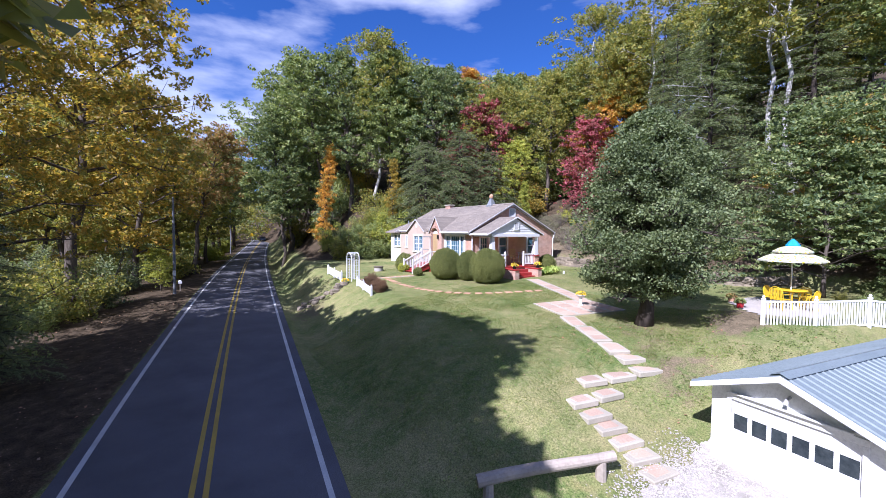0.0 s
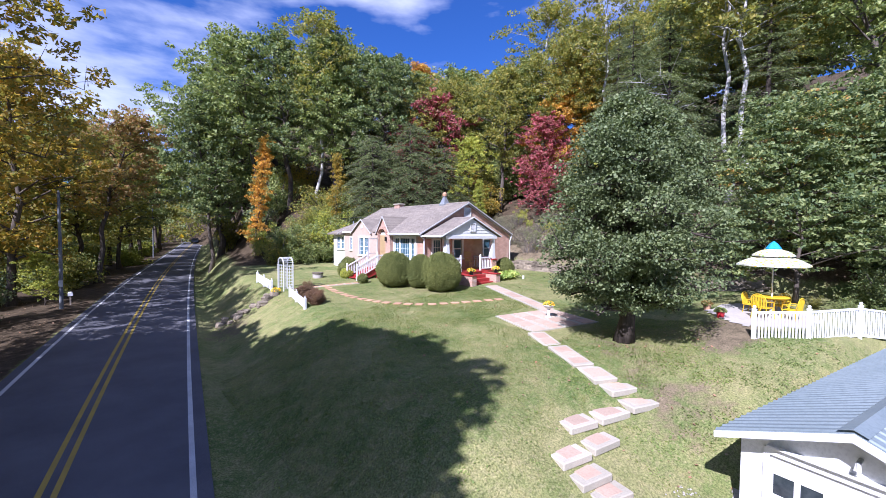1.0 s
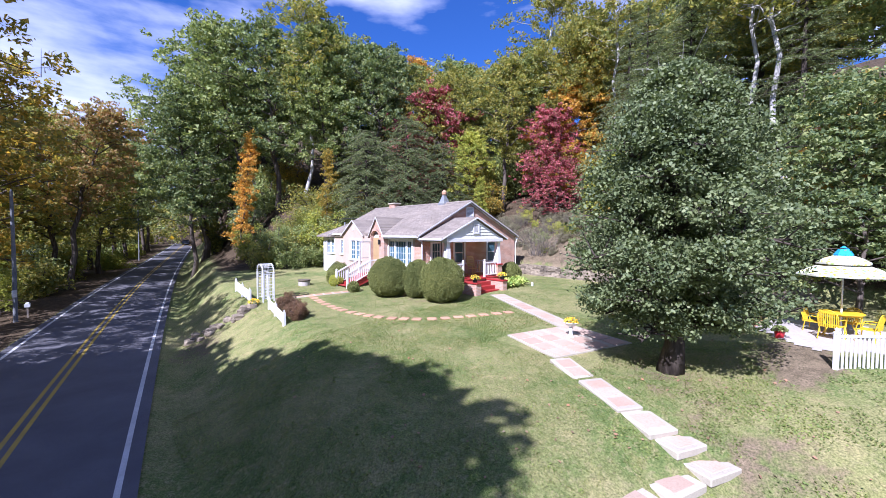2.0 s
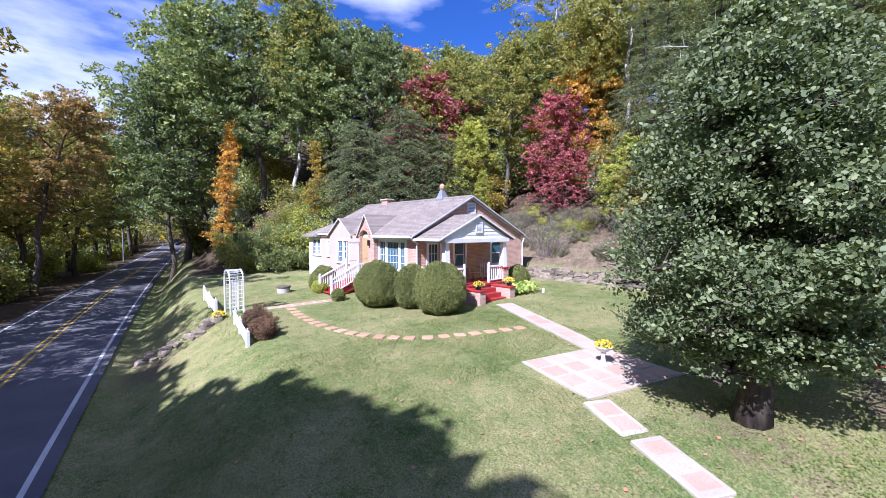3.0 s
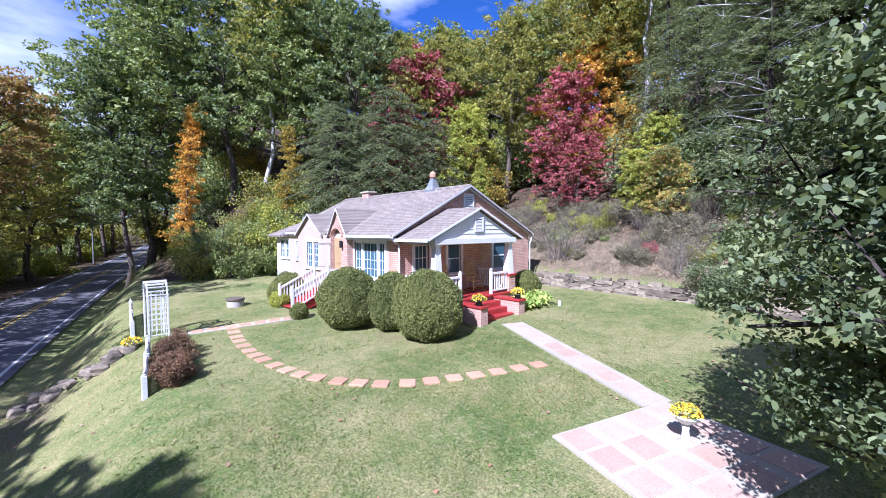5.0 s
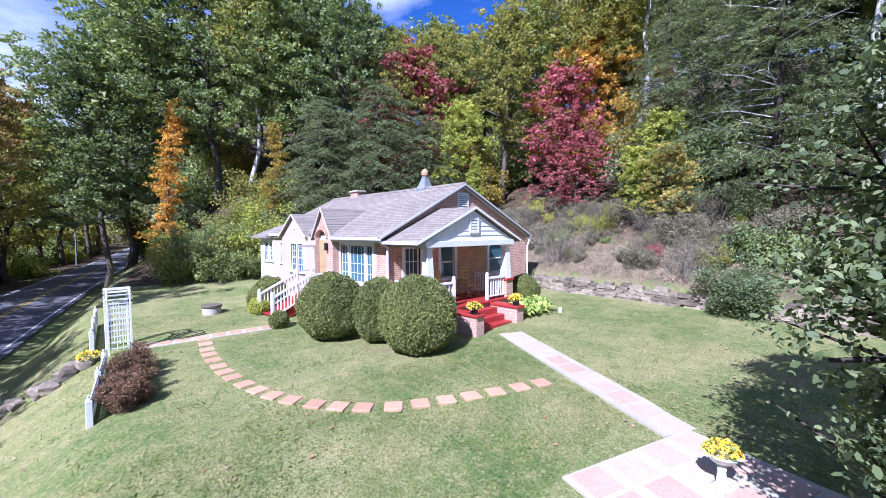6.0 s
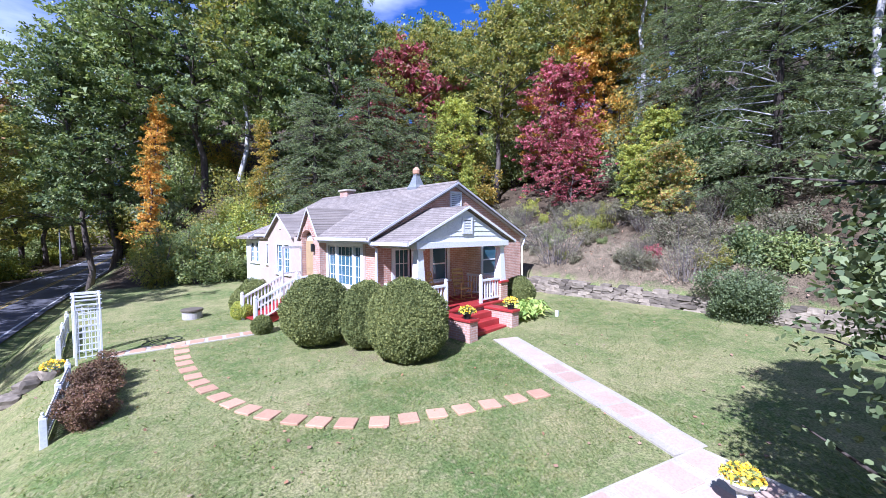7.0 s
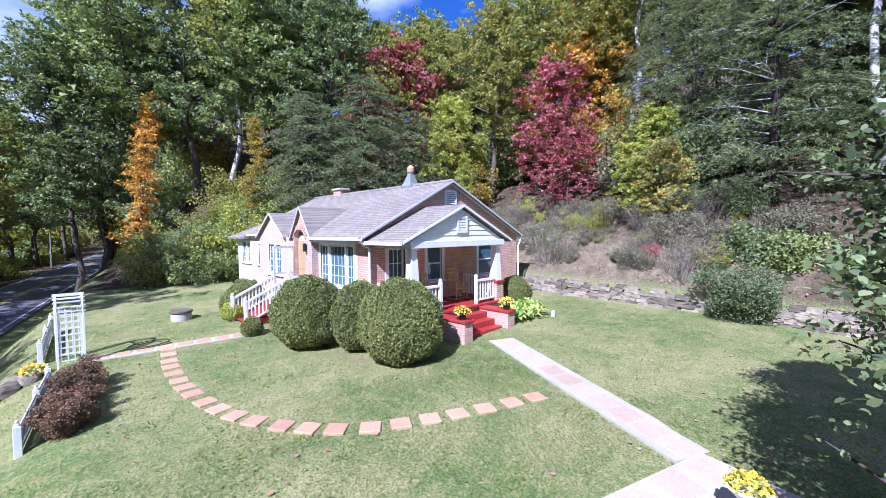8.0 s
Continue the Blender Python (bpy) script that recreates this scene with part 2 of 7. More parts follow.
BRUSHWOOD = bark_material("dry_brushwood", (0.10, 0.085, 0.07), (0.22, 0.19, 0.16))
BARK_DARK = bark_material("dark_bark", (0.035, 0.028, 0.023), (0.10, 0.08, 0.065))
LEAF = {
    "green": leafy("green_leaves", [(0.07, 0.105, 0.03), (0.12, 0.16, 0.045), (0.165, 0.205, 0.06), (0.23, 0.25, 0.085)]),
    "forest": leafy("deep_green_leaves", [(0.045, 0.075, 0.025), (0.08, 0.115, 0.035), (0.115, 0.15, 0.046), (0.17, 0.195, 0.066)]),
    "olive": leafy("olive_leaves", [(0.085, 0.105, 0.025), (0.13, 0.15, 0.03), (0.19, 0.19, 0.035), (0.25, 0.21, 0.04)], 0.42),
    "yellow": leafy("yellowing_leaves", [(0.10, 0.11, 0.02), (0.16, 0.15, 0.025), (0.24, 0.19, 0.03), (0.34, 0.22, 0.03), (0.13, 0.14, 0.03)], 0.5),
    "bright": leafy("yellow_green_leaves", [(0.12, 0.17, 0.025), (0.20, 0.23, 0.03), (0.30, 0.28, 0.035)]),
    "mixed": leafy("green_and_rust_leaves", [(0.10, 0.16, 0.035), (0.16, 0.20, 0.045), (0.28, 0.24, 0.04), (0.30, 0.15, 0.05), (0.13, 0.18, 0.04)]),
    "orange": leafy("orange_leaves", [(0.22, 0.11, 0.014), (0.34, 0.18, 0.018), (0.42, 0.26, 0.03), (0.24, 0.18, 0.03)]),
    "red": leafy("red_leaves", [(0.13, 0.035, 0.035), (0.23, 0.05, 0.06), (0.34, 0.10, 0.115), (0.20, 0.06, 0.06), (0.12, 0.10, 0.035), (0.27, 0.06, 0.075)]),
    "rust": leafy("rust_leaves", [(0.17, 0.10, 0.035), (0.23, 0.14, 0.045), (0.16, 0.14, 0.042), (0.12, 0.13, 0.04)], 0.4),
    "hemlock": leafy("hemlock_needles", [(0.05, 0.076, 0.03), (0.086, 0.118, 0.044), (0.13, 0.162, 0.06), (0.178, 0.2, 0.085)], 0.25),
    "box": leafy("boxwood_leaves", [(0.052, 0.068, 0.012), (0.08, 0.098, 0.018), (0.11, 0.128, 0.025), (0.15, 0.165, 0.04)], 0.15, 0.8),
    "apple": leafy("orchard_leaves", [(0.045, 0.066, 0.022), (0.072, 0.10, 0.033), (0.105, 0.138, 0.05), (0.15, 0.18, 0.08)], 0.28, 0.6),
    "bronze": leafy("bronze_leaves", [(0.055, 0.032, 0.012), (0.095, 0.055, 0.022), (0.14, 0.085, 0.034), (0.07, 0.06, 0.018)], 0.2),
    "brush": leafy("dry_brush", [(0.09, 0.085, 0.045), (0.14, 0.125, 0.07), (0.08, 0.10, 0.035), (0.19, 0.16, 0.10)], 0.1),
    "hosta": leafy("hosta_leaves", [(0.13, 0.21, 0.04), (0.21, 0.28, 0.055), (0.33, 0.36, 0.09)]),
    "mum": leafy("yellow_flowers", [(0.65, 0.42, 0.01), (0.75, 0.52, 0.02), (0.68, 0.56, 0.04)], 0.2),
    "grass": leafy("grass_blades", [(0.09, 0.145, 0.035), (0.125, 0.18, 0.044), (0.17, 0.20, 0.056), (0.22, 0.215, 0.085)], 0.4),
    "weed": leafy("weed_leaves", [(0.085, 0.125, 0.03), (0.11, 0.155, 0.035), (0.135, 0.175, 0.042), (0.165, 0.19, 0.055)], 0.4),
    "fallen": leafy("fallen_leaves", [(0.13, 0.075, 0.04), (0.20, 0.125, 0.07), (0.22, 0.11, 0.05), (0.20, 0.16, 0.11)], 0.1),
}

# ---- mesh tools ----
class Shape:
    """Collects corners and faces, and becomes one mesh."""

    def __init__(self):
        self.v, self.f = [], []

    def add(self, verts, faces, m=None):
        k = len(self.v)
        self.v += [tuple(m @ Vector(p)) for p in verts] if m else [tuple(p) for p in verts]
        self.f += [tuple(i + k for i in f) for f in faces]
        return self

    def box(self, lo, hi, c=0.0, m=None):
        """A box, its edges cut by c."""
        (x0, y0, z0), (x1, y1, z1) = lo, hi
        if c <= 0:
            v = [(x, y, z) for z in (z0, z1) for y in (y0, y1) for x in (x0, x1)]
            return self.add(v, [(0, 2, 3, 1), (4, 5, 7, 6), (0, 1, 5, 4), (2, 6, 7, 3), (0, 4, 6, 2), (1, 3, 7, 5)], m)
        c = min(c, (x1 - x0) / 3, (y1 - y0) / 3, (z1 - z0) / 3)
        bm = bmesh.new()
        bmesh.ops.create_cube(bm, size=1)
        for q in bm.verts:
            q.co = ((x0 + x1) / 2 + q.co.x * (x1 - x0), (y0 + y1) / 2 + q.co.y * (y1 - y0), (z0 + z1) / 2 + q.co.z * (z1 - z0))
        bmesh.ops.bevel(bm, geom=bm.edges[:], offset=c, segments=1, affect="EDGES")
        bm.verts.index_update()
        self.add([q.co for q in bm.verts], [[q.index for q in f.verts] for f in bm.faces], m)
        bm.free()
        return self

    def prism(self, pts, a, b, m=None):
        """A polygon given as points, swept from offset a to offset b (vectors)."""
        n = len(pts)
        v = [Vector(p) + Vector(a) for p in pts] + [Vector(p) + Vector(b) for p in pts]
        f = [tuple(reversed(range(n))), tuple(range(n, 2 * n))] + [(i, (i + 1) % n, n + (i + 1) % n, n + i) for i in range(n)]
        return self.add(v, f, m)

    def tube(self, pts, radii, n=8, cap=True, m=None):
        pts = [Vector(p) for p in pts]
        if isinstance(radii, (int, float)):
            radii = [radii] * len(pts)
        v, f = [], []
        for i, p in enumerate(pts):
            d = (pts[min(i + 1, len(pts) - 1)] - pts[max(i - 1, 0)]).normalized()
            a = d.cross(Vector((0.31, 0.12, 0.94)) if abs(d.z) < 0.9 else Vector((1, 0.05, 0))).normalized()
            b = d.cross(a)
            v += [p + radii[i] * (math.cos(2 * math.pi * k / n) * a + math.sin(2 * math.pi * k / n) * b) for k in range(n)]
        for i in range(len(pts) - 1):
            f += [(i * n + k, i * n + (k + 1) % n, (i + 1) * n + (k + 1) % n, (i + 1) * n + k) for k in range(n)]
        if cap:
            f += [tuple(reversed(range(n))), tuple(range((len(pts) - 1) * n, len(pts) * n))]
        return self.add(v, f, m)

    def lathe(self, prof, n=20, m=None):
        """A profile of (radius, height) turned round the z axis."""
        v = [(r * math.cos(2 * math.pi * k / n), r * math.sin(2 * math.pi * k / n), z) for r, z in prof for k in range(n)]
        f = [(i * n + k, i * n + (k + 1) % n, (i + 1) * n + (k + 1) % n, (i + 1) * n + k) for i in range(len(prof) - 1) for k in range(n)]
        f += [tuple(reversed(range(n))), tuple(range((len(prof) - 1) * n, len(prof) * n))]
        return self.add(v, f, m)

    def mesh(self, name, material, smooth=False):
        me = bpy.data.meshes.new(name)
        me.from_pydata(self.v, [], self.f)
        me.materials.append(material)
        if smooth:
            me.polygons.foreach_set("use_smooth", [True] * len(me.polygons))
        me.update()
        return me


def part(name, shape, material, parent, label="", smooth=False, m=None):
    """One mesh under a thing or under a part."""
    ob = new(name, shape.mesh(name, material, smooth) if isinstance(shape, Shape) else shape)
    ob.parent = parent
    if m:
        ob.matrix_basis = m
    return tagged(ob, label)


def thing(name, label, category, group="", m=None, kind=""):
    ob = new(name)
    ob.empty_display_size = 0.2
    if m:
        ob.matrix_basis = m
    return tagged(ob, label, category, group, kind)


def solid(name, shape, material, label, category="", kind="", group="", smooth=False, m=None):
    ob = new(name, shape.mesh(name, material, smooth) if isinstance(shape, Shape) else shape)
    if m:
        ob.matrix_basis = m
    return tagged(ob, label, category, group, kind)


def quick_mesh(name, verts, faces, material, smooth=False):
    """A large mesh from numpy arrays; all faces have the same number of corners."""
    me = bpy.data.meshes.new(name)
    k, per = len(faces), faces.shape[1]
    me.vertices.add(len(verts))
    me.vertices.foreach_set("co", np.asarray(verts, dtype=np.float32).ravel())
    me.loops.add(k * per)
    me.loops.foreach_set("vertex_index", faces.astype(np.int32).ravel())
    me.polygons.add(k)
    me.polygons.foreach_set("loop_start", np.arange(0, k * per, per, dtype=np.int32))
    if smooth:
        me.polygons.foreach_set("use_smooth", np.ones(k, dtype=bool))
    me.materials.append(material)
    me.update(calc_edges=True)
    return me


def wall_shape(u0, u1, z0, z1, holes, depth, top=None):
    """A wall in the plane u, z, thick towards +w, with rectangular holes (u0, z0, u1, z1) through it.
    top: height of the upper edge at the corners of a gable, as (u, z) points above z1."""
    us = sorted({u0, u1, *[h[0] for h in holes], *[h[2] for h in holes]})
    zs = sorted({z0, z1, *[h[1] for h in holes], *[h[3] for h in holes]})
    s = Shape()

    def full(i, j):
        if not (0 <= i < len(us) - 1 and 0 <= j < len(zs) - 1):
            return False
        u, z = (us[i] + us[i + 1]) / 2, (zs[j] + zs[j + 1]) / 2
        return not any(h[0] < u < h[2] and h[1] < z < h[3] for h in holes)

    for i in range(len(us) - 1):
        for j in range(len(zs) - 1):
            if not full(i, j):
                continue
            a, b, c, d = us[i], us[i + 1], zs[j], zs[j + 1]
            s.add([(a, 0, c), (b, 0, c), (b, 0, d), (a, 0, d)], [(0, 1, 2, 3)])
            s.add([(a, depth, c), (b, depth, c), (b, depth, d), (a, depth, d)], [(3, 2, 1, 0)])
            if not full(i - 1, j):
                s.add([(a, 0, c), (a, 0, d), (a, depth, d), (a, depth, c)], [(0, 1, 2, 3)])
            if not full(i + 1, j):
                s.add([(b, 0, c), (b, depth, c), (b, depth, d), (b, 0, d)], [(0, 1, 2, 3)])
            if not full(i, j - 1):
                s.add([(a, 0, c), (a, depth, c), (b, depth, c), (b, 0, c)], [(0, 1, 2, 3)])
            if not full(i, j + 1):
                s.add([(a, 0, d), (b, 0, d), (b, depth, d), (a, depth, d)], [(0, 1, 2, 3)])
    if top:
        s.prism([(u, 0, z) for u, z in top], (0, 0, 0), (0, depth, 0))
    return s


# ---- the lie of the land ----
def sstep(a, b, v):
    v = min(1.0, max(0.0, (v - a) / (b - a)))
    return v * v * (3 - 2 * v)


def road_edge(y):
    y = max(-60.0, min(y, 320.0))
    return -2.3 + 0.155 * (y - 10) + 0.0003 * (y - 10) ** 2
def road_z(y):
    return -1.5 - 0.8 * math.exp(-(max(y, 4.0) - 12) / 18) + 0.00028 * max(0.0, min(y, 170.0) - 70) ** 2
def ground_z(x, y):
    yy = min(y, 40.0)
    lawn = -0.25 + 0.055 * (min(x, 22.0) - 9) + 0.03 * (yy - 17)
    drop = 1.35 * sstep(10.8, 5.6, y) * (1 - sstep(5.0, 9.5, x))
    lawn += 0.3 * sstep(9.5, 12.5, x) * sstep(11, 8, y) - drop
    lawn -= 0.8 * sstep(0.5, -0.3, y - 6.3 + 0.2 * (x - 5.2)) * sstep(18, 14, x) * sstep(6.5, 9.5, x)
    xr, zr = road_edge(y), road_z(y)
    crest = 5.2 if y > 22 else 5.2 - 2.2 * sstep(22, 12, y)
    crest = max(crest, xr + 3.5)
    t = sstep(xr + 0.9, crest, x)
    t = t ** 0.85
    z = (zr - 0.22) * (1 - t) + lawn * t
    if x < xr + 0.9:
        z = zr - 0.06 - 0.16 * sstep(xr + 0.2, xr + 0.9, x)
    if x < xr - 5.1:
        z = zr - 0.06 - 0.35 * sstep(0, 6, xr - 5.1 - x) + 0.4 * sstep(8, 30, xr - 5.1 - x)
    d1 = x - 21.2
    d2 = 0.35 * (x - 8) + 0.94 * (y - 39)
    d2 = d2 * sstep(xr + 3, xr + 12, x)
    d = max(d1, d2)
    if d > 0:
        z += (0.75 * sstep(0, 0.15, d1) if d1 >= d2 else 0) * sstep(34, 24, y) + 0.62 * min(d, 8) + 0.42 * max(0, min(d, 60) - 8)
    return z


def on_ground(x, y, turn=0.0, up=0.0, scale=1.0):
    return Matrix.Translation((x, y, ground_z(x, y) + up)) @ Matrix.Rotation(radians(turn), 4, "Z") @ Matrix.Scale(scale, 4)


def axis_steps(lo, hi, near_lo, near_hi, fine, coarse):
    out, v = [], lo
    while v < hi:
        out.append(v)
        far = max(near_lo - v, v - near_hi, 0)
        v += min(coarse, fine + far * 0.12)
    return out + [hi]


def build_ground():
    """One sheet that reaches the horizon, fine near the house."""
    xs = axis_steps(-900, 900, -10, 24, 0.4, 60)
    ys = axis_steps(-900, 1200, 2, 42, 0.45, 60)
    v, lit, soil = [], [], []
    for y in ys:
        for x in xs:
            z = ground_z(x, y)
            xr = road_edge(min(y, 220))
            woods = max(sstep(21.0, 21.6, x), sstep(-0.5, 1.0, 0.35 * (x - 8) + 0.94 * (y - 39)) * sstep(xr + 2, xr + 5, x),
                        sstep(xr - 5.1, xr - 5.7, x))
            worn = 0.55 * math.exp(-((x - 7.4) ** 2 + (y - 7.6) ** 2) / 3) + 1.1 * math.exp(-((x - 12.2) ** 2 / 3.2 + (y - 7.8) ** 2 / 0.9)) + 0.4 * math.exp(-((x - 10.4) ** 2 / 1.6 + (y - 21.8) ** 2 / 5)) + 0.6 * math.exp(-((x - 2.0) ** 2 / 2 + (y - 26.2) ** 2 / 5)) + 0.5 * math.exp(-((x - 9.6) ** 2 / 3 + (y - 10.2) ** 2 / 2))
            lit.append(max(woods, worn))
            soil.append(max(min(1.0, 1.6 * worn), sstep(20.8, 21.4, x) * sstep(24.6, 22.8, x) * sstep(12, 15, y) * sstep(33, 30, y)))
            v.append((x, y, z + (noise.noise((x * 0.35, y * 0.35, 0)) * 0.02 if xr + 1.2 < x else 0)))
    nx = len(xs)
    f = np.array([(j * nx + i, j * nx + i + 1, (j + 1) * nx + i + 1, (j + 1) * nx + i) for j in range(len(ys) - 1) for i in range(nx - 1)])
    me = quick_mesh("ground", np.array(v), f, TURF, True)
    a = me.attributes.new("litter", "FLOAT", "POINT")
    a.data.foreach_set("value", lit)
    a = me.attributes.new("soil", "FLOAT", "POINT")
    a.data.foreach_set("value", soil)
    return solid("ground", me, TURF, "mown lawn falling to the road, leaf litter under the woods", kind="structure")


def strip(name, offset_a, offset_b, lift, material, label, y0=-60.0, y1=260.0):
    """A band that follows the road's right edge between two offsets to its left."""
    v, f = [], []
    y = y0
    while y < y1:
        d = 0.155 + 0.0006 * (y - 10)
        k = math.sqrt(1 + d * d)
        for o in (offset_a, offset_b):
            v.append((road_edge(y) - o / k, y + o * d / k, road_z(y) + lift))
        y += 1.0
    f = np.array([(2 * i, 2 * i + 2, 2 * i + 3, 2 * i + 1) for i in range(len(v) // 2 - 1)])
    return solid(name, quick_mesh(name, np.array(v), f, material), material, label, kind="structure")

# ---- ground and road ----
build_ground()
strip("road", -0.35, 5.25, 0.0, ASPHALT, "two-lane asphalt country road dappled with shade")
strip("edge_line", -0.06, 0.06, 0.006, LINE_WHITE, "worn white edge line on the road")
strip("edge_line", 4.84, 4.96, 0.006, LINE_WHITE, "worn white edge line on the road")
strip("centre_line", 2.26, 2.37, 0.006, LINE_YELLOW, "worn double yellow centre line")
strip("centre_line", 2.52, 2.63, 0.006, LINE_YELLOW, "worn double yellow centre line")


def sheet_on_ground(name, inside, x0, x1, y0, y1, step, lift, material, label):
    """A thin patch that lies on the ground wherever inside(x, y) holds."""
    nx, ny = int((x1 - x0) / step), int((y1 - y0) / step)
    idx, v, f = {}, [], []

    def corner(i, j):
        if (i, j) not in idx:
            x, y = x0 + i * step, y0 + j * step
            idx[i, j] = len(v)
            v.append((x, y, ground_z(x, y) + lift))
        return idx[i, j]

    for i in range(nx):
        for j in range(ny):
            if inside(x0 + (i + 0.5) * step, y0 + (j + 0.5) * step):
                f.append((corner(i, j), corner(i + 1, j), corner(i + 1, j + 1), corner(i, j + 1)))
    return solid(name, quick_mesh(name, np.array(v), np.array(f), material, True), material, label, kind="structure")


def drive_edge(x):
    return 6.05 + 0.07 * (x - 3) + 0.35 * noise.noise((x * 0.9, 0, 7)) + 0.12 * noise.noise((x * 3.1, 2, 7))


sheet_on_ground("gravel_drive", lambda x, y: 1.1 + 0.35 * noise.noise((x, y, 3)) < x < 6 and -4 < y < drive_edge(x) + 0.2 * noise.noise((x * 2.4, y * 2.4, 2)),
                0.4, 6.2, -4, 7.6, 0.04, 0.03, GRAVEL, "white gravel drive in front of the garage")
rg = np.random.default_rng(41)
pts = []
for _ in range(5500):
    x = rg.uniform(0.9, 5.4)
    y = drive_edge(x) + rg.normal() * 0.34 - 0.1
    if rg.uniform() < 0.25:
        y = rg.uniform(4.6, drive_edge(x))
    pts.append((x, y, ground_z(x, y) + 0.035))
c = np.array(pts)
k = rg.uniform(0.010, 0.030, (len(c), 1, 1)) * rg.uniform(0.7, 1.3, (len(c), 1, 3)) * np.array([1, 1, 0.7])
octa = np.array([(1, 0, 0), (0, 1, 0), (-1, 0, 0), (0, -1, 0), (0, 0, 1), (0, 0, -1)], float) + rg.normal(size=(len(c), 6, 3)) * 0.18
v = (c[:, None, :] + octa * k).reshape(-1, 3)
tri = np.array([(0, 1, 4), (1, 2, 4), (2, 3, 4), (3, 0, 4), (1, 0, 5), (2, 1, 5), (3, 2, 5), (0, 3, 5)])
f = (np.arange(len(c))[:, None, None] * 6 + tri[None]).reshape(-1, 3)
PEBBLE = plain("pale_pebble", (0.55, 0.51, 0.45), (0.34, 0.31, 0.27), 0.9, bump=0.1, fine=40, coarse=9)
solid("gravel", quick_mesh("gravel", v, f, PEBBLE), PEBBLE, "loose white stones spread over the drive's edge", "gravel", kind="stuff")

# ---- the house ----
FRONT, GABLE, BACK, END = 12.0, 23.1, 20.0, 33.0     # front wall x, porch gable y, rear wall x, far gable y
EAVE, RIDGE, RIDGE_X = 3.08, 5.12, 15.62
FLOOR = 0.80
house = thing("house", "single-storey brick cottage with grey shingled gables and white trim", "house", m=pose(FRONT, GABLE, 0))
AT_HOUSE = Matrix.Translation((-FRONT, -GABLE, 0))


def h_part(name, s, material, label="", smooth=False, parent=None):
    """A part of the house, given in world coordinates."""
    s.v = [tuple(AT_HOUSE @ Vector(p)) for p in s.v]
    return part(name, s, material, parent or house, label, smooth)


def turned(s, m):
    s.v = [tuple(m @ Vector(p)) for p in s.v]
    return s


def front_wall(u0, u1, z0, z1, holes, depth, x, top=None):
    """u = y; outer face at x, thickness towards +x."""
    s = wall_shape(u0, u1, z0, z1, holes, depth, top)
    s.v = [(x + w, u, z) for u, w, z in s.v]
    s.f = [tuple(reversed(f)) for f in s.f]
    return s


def south_wall(u0, u1, z0, z1, holes, depth, y, top=None):
    s = wall_shape(u0, u1, z0, z1, holes, depth, top)
    s.v = [(u, y + w, z) for u, w, z in s.v]
    return s


BAY = (24.02, 1.38, 26.18, 2.80)
PAIR = (29.12, 1.50, 30.36, 2.75)
SLIT = (31.78, 1.80, 32.06, 2.74)
ARCH = (26.82, FLOOR, 27.70, 3.36)
VX = 11.70
h_part("front_wall", front_wall(GABLE + 0.25, 26.3, -0.4, EAVE, [BAY], 0.25, FRONT), BRICK, "red brick front wall")
h_part("front_wall", front_wall(31.4, END, -0.4, EAVE, [SLIT], 0.25, FRONT), CREAM, "cream stuccoed front wall")
h_part("front_wall", front_wall(27.8, 31.4, -0.4, EAVE, [PAIR], 0.40, 11.80, [(28.76, EAVE), (31.38, EAVE), (30.02, 4.0)]), CREAM, "cream stuccoed front wall with a small gable")
s = front_wall(26.3, 27.8, -0.4, EAVE, [(ARCH[0], FLOOR, ARCH[2], EAVE)], 0.45, VX)
arch_top = [(26.3, EAVE), (ARCH[0], EAVE)] + [(27.26 - 0.44 * math.cos(a), EAVE - 0.06 + 0.34 * math.sin(a)) for a in [math.pi * i / 12 for i in range(1, 12)]] + [(ARCH[2], EAVE), (27.8, EAVE), (27.05, 4.1)]
s.prism([(VX, u, z) for u, z in arch_top], (0, 0, 0), (0.45, 0, 0))
h_part("vestibule_wall", s, BRICK_PALE, "pale brick entrance gable with a round arch")
ring = Shape()
for i in range(13):
    a0, a1 = math.pi * i / 13 + 0.02, math.pi * (i + 1) / 13 - 0.02
    ring.prism([(VX - 0.03, 27.26 - r * math.cos(a), EAVE - 0.06 + (r - 0.1) * math.sin(a)) for a, r in ((a0, 0.45), (a1, 0.45), (a1, 0.62), (a0, 0.62))], (0, 0, 0), (0.05, 0, 0))
h_part("arch_ring", ring, BRICK_PALE, "soldier course of brick round the arch")
PORCH_DOOR = (12.72, FLOOR, 13.42, 2.78)
WIN_A = (14.45, 1.48, 15.18, 2.72)
WIN_B = (17.3, 1.48, 18.3, 2.72)
LOUVRE = (15.42, 4.12, 15.92, 4.72)
h_part("gable_wall", south_wall(FRONT, BACK, -0.4, EAVE, [PORCH_DOOR, WIN_A, WIN_B], 0.25, GABLE, [(FRONT, EAVE), (BACK, EAVE), (RIDGE_X, 4.98)]), BRICK, "red brick gable wall")
h_part("rear_wall", front_wall(GABLE + 0.25, END, -0.4, EAVE, [], 0.25, BACK - 0.25), BRICK)
h_part("end_wall", south_wall(FRONT + 0.25, BACK - 0.25, -0.4, EAVE, [], 0.25, END - 0.25, [(FRONT + 0.25, EAVE), (BACK - 0.25, EAVE), (RIDGE_X, 4.96)]), BRICK)
h_part("floor_slab", Shape().box((FRONT + 0.25, GABLE + 0.25, FLOOR - 0.2), (BACK - 0.25, END - 0.25, FLOOR)), DARK_TRIM, "dark room floor")
h_part("inner_wall", Shape().box((15.2, GABLE + 0.25, FLOOR), (15.3, END - 0.25, EAVE)), ROOM, "plastered partition coloured dark for a dim room")
